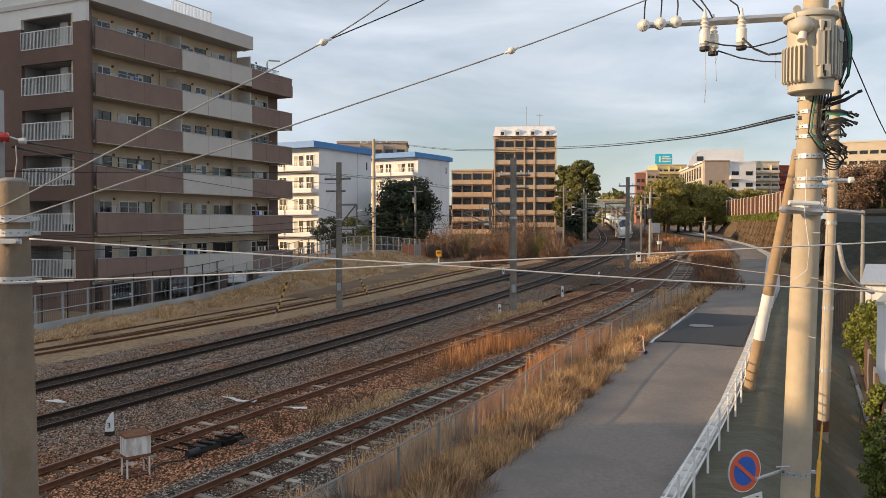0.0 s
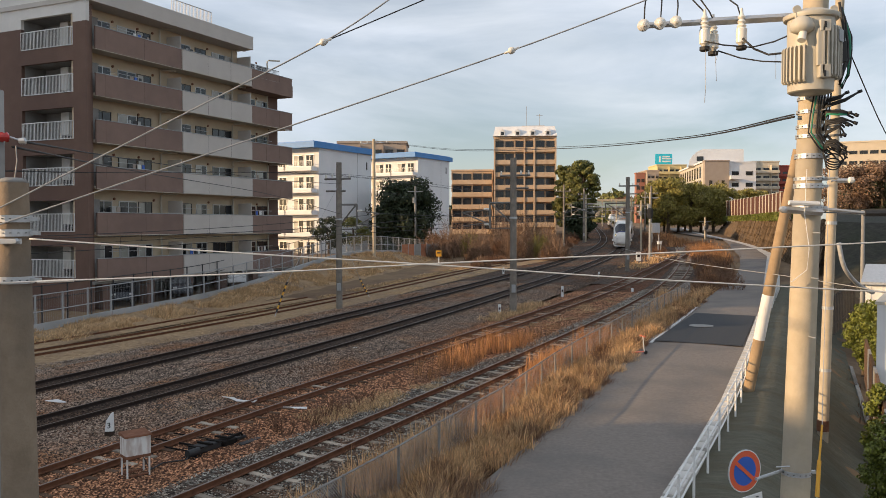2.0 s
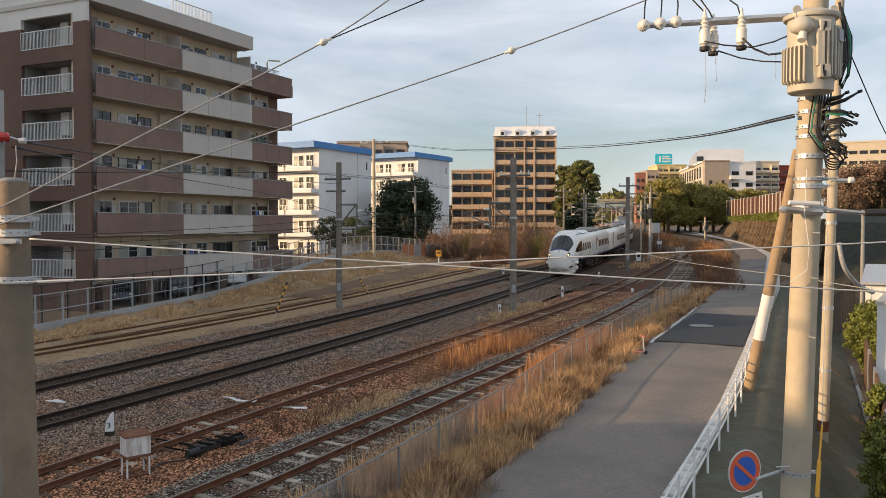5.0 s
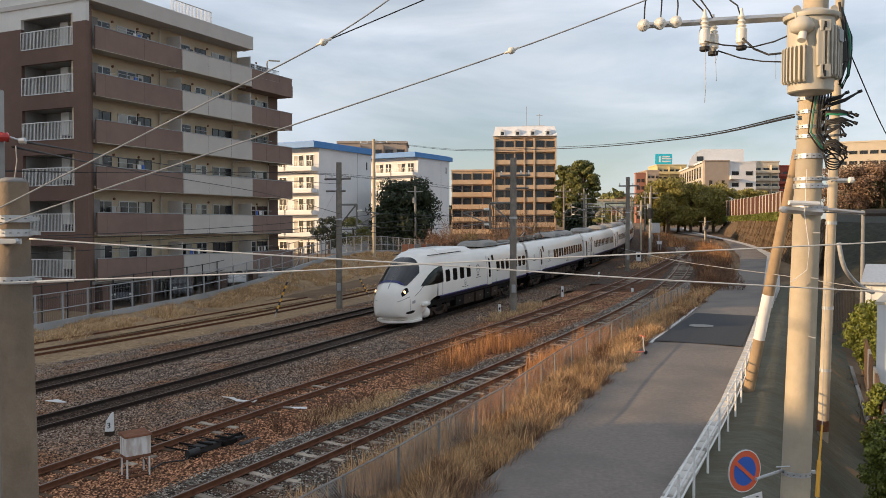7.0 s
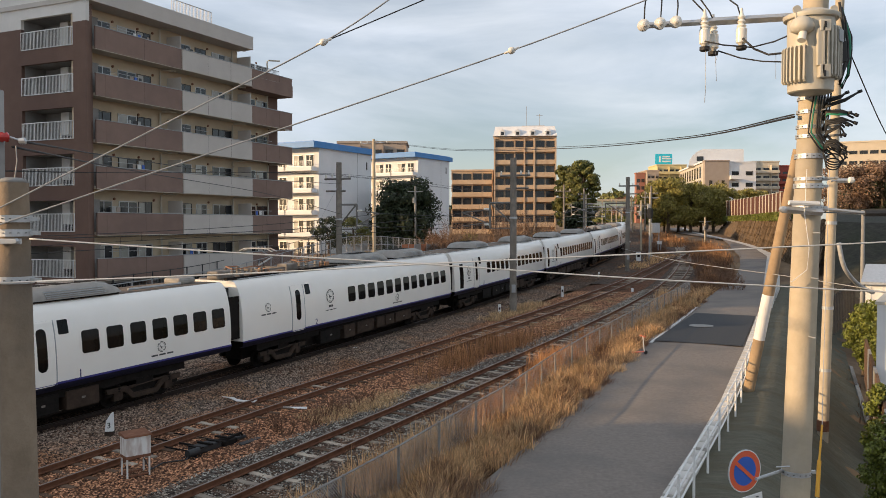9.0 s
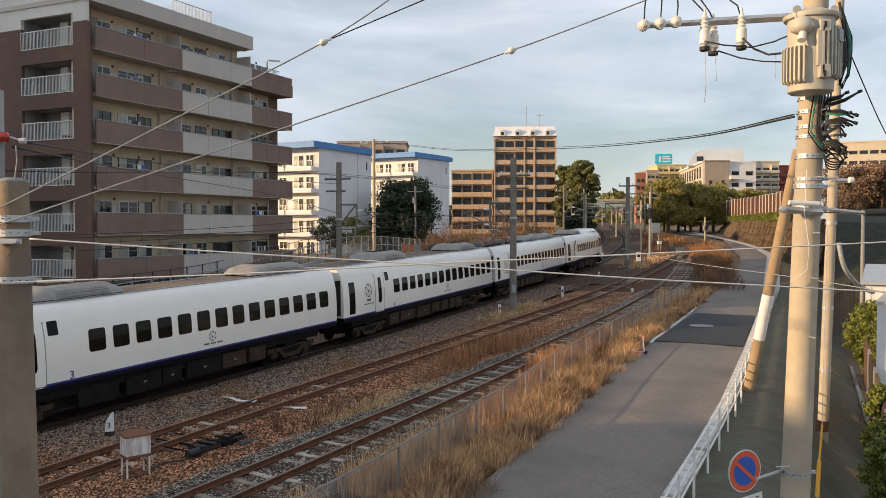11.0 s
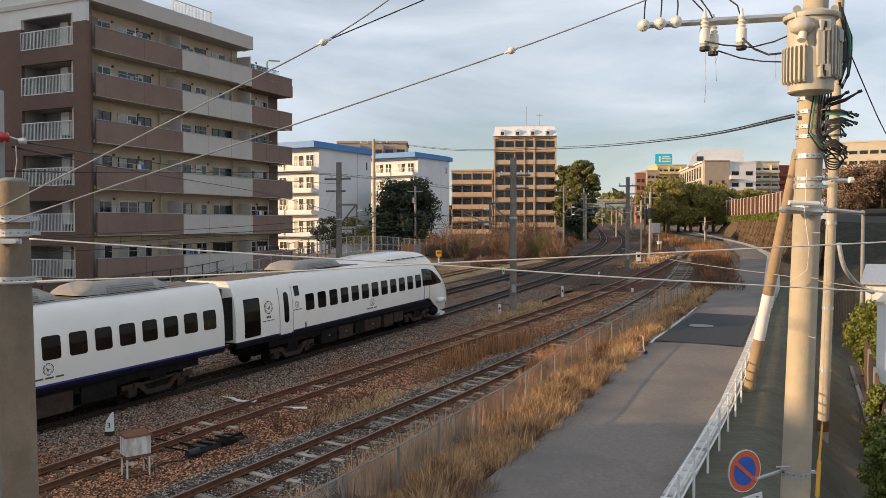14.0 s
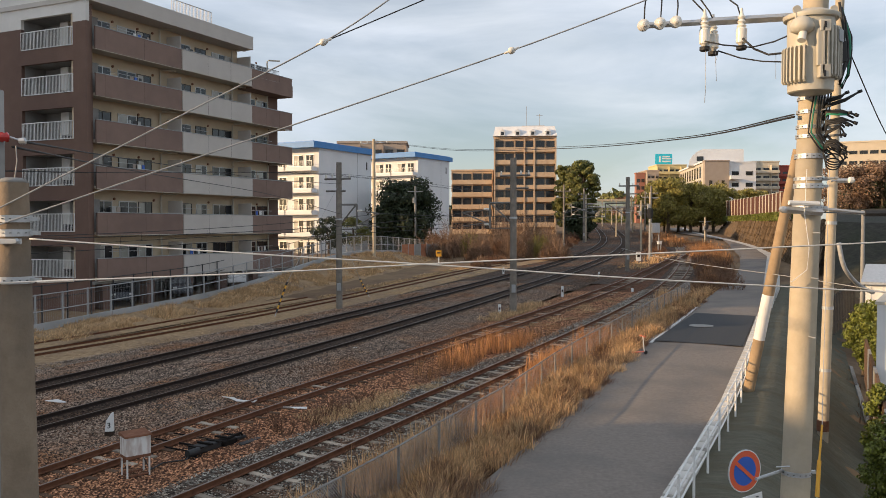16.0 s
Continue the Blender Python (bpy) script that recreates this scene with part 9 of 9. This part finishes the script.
# ---- stone retaining wall with sound barrier ----
def stone_wall():
    w = tagged(new("wall_retaining"), "sloped brown stone retaining wall along the lane", "retaining wall", kind="structure")
    foot = [Vector(p) for p in ((33.525, 74.000, 1.650), (38.578, 93.000, 2.372), (45.265, 118.000, 3.013), (54.451, 153.000, 3.818), (64.078, 192.000, 4.762))]
    head = [Vector(p) for p in ((36.880, 78.000, 6.887), (41.318, 97.000, 6.951), (47.763, 122.000, 7.064), (57.066, 158.000, 7.221), (68.376, 198.000, 7.305))]
    for f in foot:
        f.z = grade(f.x, f.y) - 0.6
    v, faces = [], []
    v = [tuple(p) for p in foot + head]
    n = len(foot)
    faces = [(i + 1, i, n + i, n + i + 1) for i in range(n - 1)]
    back = [p + Vector((6, -2, 0)) for p in head]
    v += [tuple(p) for p in back]
    faces += [(n + i + 1, n + i, 2 * n + i, 2 * n + i + 1) for i in range(n - 1)]
    part("wall_face", raw("wall_face", v, faces, WALL_STONE), WALL_STONE, w)
    rng = random.Random(3)
    block = Shape().add([(-0.5, -0.5, 0), (0.5, -0.5, 0), (0.5, 0.5, 0), (-0.5, 0.5, 0), (-0.38, -0.36, 0.22), (0.36, -0.4, 0.2), (0.4, 0.36, 0.24), (-0.36, 0.4, 0.2)], [(4, 5, 6, 7), (0, 1, 5, 4), (1, 2, 6, 5), (2, 3, 7, 6), (3, 0, 4, 7)]).mesh("stone", WALL_STONE)
    count = 0
    for i in range(n - 1):
        L = (foot[i + 1] - foot[i]).length
        cols = max(6, int(L / (0.95 if i < 2 else 1.4)))
        for c in range(cols):
            for r in range(5 if i < 2 else 4):
                rows = 5 if i < 2 else 4
                t0, h0 = (c + 0.5 * (r % 2)) / cols, (r + 0.5) / rows
                if t0 > 1:
                    continue
                p = foot[i].lerp(foot[i + 1], t0).lerp(head[i].lerp(head[i + 1], t0), h0)
                ex = (foot[i + 1] - foot[i]).normalized()
                ey = (head[i] - foot[i]).normalized()
                ez = ex.cross(ey).normalized()
                if ez.y > 0:
                    ez = -ez
                ey = ez.cross(ex)
                m = Matrix((ex, ey, ez)).transposed().to_4x4()
                m.translation = p - ez * rng.uniform(0.02, 0.1)
                hgt = (head[i] - foot[i]).length / rows
                ob = new("stone", block)
                ob.parent = w
                ob.matrix_local = m @ Matrix.Diagonal((L / cols * rng.uniform(0.84, 0.97), hgt * rng.uniform(0.84, 0.97), 0.9, 1))
    # barrier of reddish mesh between pale posts, on top
    b = thing("sound_barrier", Matrix.Identity(4), "reddish mesh barrier between pale steel posts", "barrier")
    lo = [Vector(p) for p in ((41.962, 95.000, 7.790), (43.156, 102.000, 7.896), (51.030, 132.000, 8.169), (65.337, 190.000, 8.706))]
    hi = [Vector(p) for p in ((41.924, 95.000, 10.796), (43.122, 102.000, 10.703), (50.998, 132.000, 11.075), (65.305, 190.000, 11.975))]
    for i in range(3):
        cnt = (3, 8, 11)[i]
        for k in range(cnt):
            t = k / cnt
            p, q = lo[i].lerp(lo[i + 1], t), hi[i].lerp(hi[i + 1], t)
            p2, q2 = lo[i].lerp(lo[i + 1], (k + 1) / cnt), hi[i].lerp(hi[i + 1], (k + 1) / cnt)
            part("post", Shape().box(p.x - 0.14, p.x + 0.14, p.y - 0.14, p.y + 0.14, p.z - 1.5, q.z + 0.15), CREAM_TRIM, b)
            d = Vector((p2.x - p.x, p2.y - p.y, 0)).normalized()
            nn = Vector((-d.y, d.x, 0)) * 0.04
            part("panel", Shape().add([p + nn, p2 + nn, q2 + nn, q + nn, p - nn, p2 - nn, q2 - nn, q - nn], [(0, 1, 2, 3), (7, 6, 5, 4), (0, 4, 5, 1), (1, 5, 6, 2), (2, 6, 7, 3), (3, 7, 4, 0)]), RUST_PANEL, b)


RUST_PANEL = material("reddish_panel", (0.085, 0.035, 0.022), (0.13, 0.06, 0.04), 2, 0.8)
stone_wall()


# ---- ground rising behind the wall, dark stone bank, house corner ----
def hillside():
    v, f = [], []
    pts0 = [Vector(p) for p in ((23.978, 50.000, 2.206), (24.415, 48.000, 2.106), (25.309, 46.000, 2.059), (28.491, 46.000, 1.900))]
    pts1 = [Vector(p) for p in ((29.658, 62.000, 6.692), (30.439, 60.000, 6.598), (32.922, 60.000, 6.557), (37.057, 60.000, 6.557))]
    pts2 = [Vector(p) for p in ((56.719, 120.000, 8.664), (60.850, 120.000, 8.829), (65.809, 120.000, 8.995), (75.729, 120.000, 8.995))]
    pts3 = [Vector(p) for p in ((87.641, 200.000, 10.207), (111.542, 220.000, 12.107), (131.584, 240.000, 13.786), (159.670, 240.000, 14.611))]
    for row in (pts0, pts1, pts2, pts3):
        v += [tuple(p) for p in row]
    f = [(r * 4 + i, r * 4 + i + 1, r * 4 + i + 5, r * 4 + i + 4) for r in range(3) for i in range(3)]
    solo("hillside_bank", raw("hillside_bank", v, f, SHADED_STONE), SHADED_STONE, "stony bank behind the houses, its shade painted into the dark colour", "bank", kind="structure")


hillside()


def house_corner():
    h = thing("white_house", Matrix.Identity(4), "white house corner beside the hedge", "house")
    q = Vector((14.338, 27.000, 2.239))
    part("wall", Shape(pose(q.x, q.y, 0, 0, 0, -32)).box(0, 6, 0, 7, -2.5, 3.75), WHITE_WALL, h)
    part("eave", Shape(pose(q.x, q.y, 0, 0, 0, -32)).box(-0.05, 6, -0.05, 7, 3.754, 3.85), CREAM_TRIM, h)
    g = thing("white_shed", Matrix.Identity(4), "white metal shed with a pale grey roof", "shed")
    q = Vector((20.663, 40.000, 1.926))
    turn = Matrix.Translation(q) @ Matrix.Rotation(radians(-30), 4, "Z") @ Matrix.Translation(-q)
    part("wall", Shape(turn).box(q.x, q.x + 6, q.y, q.y + 4, -1, 3.5), WHITE_PAINT, g)
    for k in range(12):
        part("wall_rib", Shape(turn).box(q.x + 0.2 + k * 0.48, q.x + 0.26 + k * 0.48, q.y - 0.03, q.y - 0.002, 1.0, 3.5), WHITE_PAINT, g)
    part("roof", Shape(turn).add([(q.x - 0.2, q.y - 0.3, 3.5), (q.x + 6.2, q.y - 0.3, 3.5), (q.x + 6.2, q.y + 4.2, 4.2), (q.x - 0.2, q.y + 4.2, 4.2), (q.x - 0.2, q.y - 0.3, 3.62), (q.x + 6.2, q.y - 0.3, 3.62), (q.x + 6.2, q.y + 4.2, 4.32), (q.x - 0.2, q.y + 4.2, 4.32)], [(3, 2, 1, 0), (4, 5, 6, 7), (0, 1, 5, 4), (1, 2, 6, 5), (2, 3, 7, 6), (3, 0, 4, 7)]), GALV, g)
    f = thing("lattice_fence", Matrix.Identity(4), "dark steel lattice fence at the foot of the bank", "fence")
    a, b = Vector((19.147, 40.000, 1.510)), Vector((21.641, 43.000, 2.041))
    for k in range(14):
        p = a.lerp(b, k / 13)
        part("bar", Shape().box(p.x - 0.03, p.x + 0.03, p.y - 0.03, p.y + 0.03, p.z - 0.5, p.z + 1.5), DARK_FENCE, f)
    for hgt in (0.0, 1.4):
        part("rail", Shape().tube([a + Vector((0, 0, hgt)), b + Vector((0, 0, hgt))], 0.035, 4), DARK_FENCE, f)
    w = thing("garden_wall", Matrix.Identity(4), "weathered timber and block garden wall by the ditch", "garden wall")
    pts = [Vector(p) for p in ((10.376, 18.000, 0.087), (13.764, 26.000, 1.668), (16.521, 32.000, 1.922))]
    for i in range(2):
        p, r = pts[i], pts[i + 1]
        for k in range(6):
            u, v2 = p.lerp(r, k / 6), p.lerp(r, (k + 0.95) / 6)
            part("plank", Shape().add([(u.x, u.y, u.z - 1.6), (v2.x, v2.y, v2.z - 1.6), (v2.x + 0.1, v2.y, v2.z - 1.6), (u.x + 0.1, u.y, u.z - 1.6), (u.x, u.y, u.z), (v2.x, v2.y, v2.z), (v2.x + 0.1, v2.y, v2.z), (u.x + 0.1, u.y, u.z)], [(3, 2, 1, 0), (4, 5, 6, 7), (0, 1, 5, 4), (1, 2, 6, 5), (2, 3, 7, 6), (3, 0, 4, 7)]), SLEEPER_WOOD if k % 3 else CONCRETE_DARK, w)
    pole = steel_pole("street_pole", "grey steel pole in front of the stone bank", *atd(1526, 500, 45)[:2], 0.5, atd(1526, 372, 45)[2], 0.12, CONCRETE_DARK)


house_corner()


# ---- distance ----
def overpass():
    o = thing("road_overpass", Matrix.Identity(4), "pale green steel road overpass across the tracks", "bridge")
    a, b = Vector((68.279, 420.000, 17.629)), Vector((105.891, 420.000, 17.629))
    part("girder", Shape().box(a.x, b.x, a.y, a.y + 8, a.z - 1.2, a.z + 1.2), BRIDGE_GREEN, o, "pale green girder")
    part("parapet", Shape().box(a.x, b.x, a.y - 0.4, a.y, a.z + 1.2, a.z + 2.4), CONCRETE, o)
    for t in (0.02, 0.3, 0.62, 0.95):
        p = a.lerp(b, t)
        part("pier", Shape().box(p.x - 0.8, p.x + 0.8, p.y + 1, p.y + 6, -2, p.z - 1.2), CONCRETE, o)


BRIDGE_GREEN = material("pale_green_steel", (0.36, 0.46, 0.4), (0.42, 0.52, 0.46), 0.5, 0.6)
overpass()


def hill(u0, u1, top, d, mat, seed, label):
    """A wooded hill far away: a rough mound under many small crowns."""
    nr = np.random.default_rng(seed)
    v, f = [], []
    a, b = atd(u0, 400, d), atd(u1, 400, d)
    for k in range(5200):
        t = nr.random()
        hh = top * math.sin(math.pi * (0.06 + 0.88 * t)) * (0.9 + 0.1 * math.sin(9 * t + seed))
        z = nr.random() ** 0.7 * hh
        x, y = a[0] + (b[0] - a[0]) * t, d + nr.uniform(-25, 25) + z * 1.2
        s = nr.uniform(1.2, 2.6)
        i = len(v)
        q = nr.normal(size=(4, 3)) * s * 0.6
        v += [(x + p[0], y + p[1], 5 + z + p[2]) for p in q]
        f += [(i, i + 1, i + 2), (i, i + 2, i + 3), (i, i + 3, i + 1), (i + 1, i + 3, i + 2)]
    tagged(new("wooded_hill", raw("wooded_hill", v, f, mat)), label, "hill", kind="stuff")


hill(1056, 1150, 24, 520, LEAF, 501, "far wooded hill beyond the overpass")
hill(1090, 1160, 20, 480, TWIG, 502, "far hill with bare brown trees")
hill(1020, 1070, 14, 700, LEAF_DARK, 503, "far low dark woods on the horizon")
hill(960, 1330, 7, 430, LEAF, 504, "distant belt of trees along the line")
hill(500, 1000, 9, 330, LEAF_DARK, 505, "distant trees between the buildings")


def orange_netting():
    n = thing("netting_fence", Matrix.Identity(4), "faded orange netting over a steel fence", "fence")
    a, b = Vector((-4.938, 98.000, 2.158)), Vector((-0.574, 104.000, 2.189))
    for k in range(7):
        p = a.lerp(b, k / 6)
        part("post", Shape().box(p.x - 0.04, p.x + 0.04, p.y - 0.04, p.y + 0.04, p.z - 0.6, p.z + 2.1), STEEL_GREY, n)
    for k in range(6):
        p, q = a.lerp(b, k / 6), a.lerp(b, (k + 1) / 6)
        part("net_panel", Shape().add([p, q, q + Vector((0, 0, 1.95)), p + Vector((0, 0, 1.95)), p + Vector((0, 0.03, 0)), q + Vector((0, 0.03, 0)), q + Vector((0, 0.03, 1.95)), p + Vector((0, 0.03, 1.95))], [(0, 1, 2, 3), (7, 6, 5, 4), (0, 4, 5, 1), (3, 2, 6, 7)]), ORANGE_NET if k in (0, 1, 3) else CONCRETE_DARK, n)


orange_netting()


# ---- unseen blocks added to shade railway and flats in the low sun ----
def shading_block(x, y, w, d, h):
    # white walls, to bounce more light onto the shaded end wall
    solo("neighbour_block", Shape(pose(x, y, 0, 0, 0, 0)).box(-w / 2, w / 2, -d / 2, d / 2, -1, h), WHITE_WALL, "plain unseen block added to cast shade and bounce light", "building", "neighbouring blocks")


shading_block(-52, -16, 12, 48, 15.8)
shading_block(-52, 17.6, 12, 19, 11.95)
shading_block(-52, 31.6, 12, 8.8, 16.0)
shading_block(-78, 45.5, 12, 35, 33)


def motions():
    for k, car in enumerate(CARS):
        rows = [(t / 4, rail_pose(nose_at(min(t / 4, 15.999)) + CAR_BACK[k], k == 5)) for t in range(65)]
        walk(car, rows)


motions()
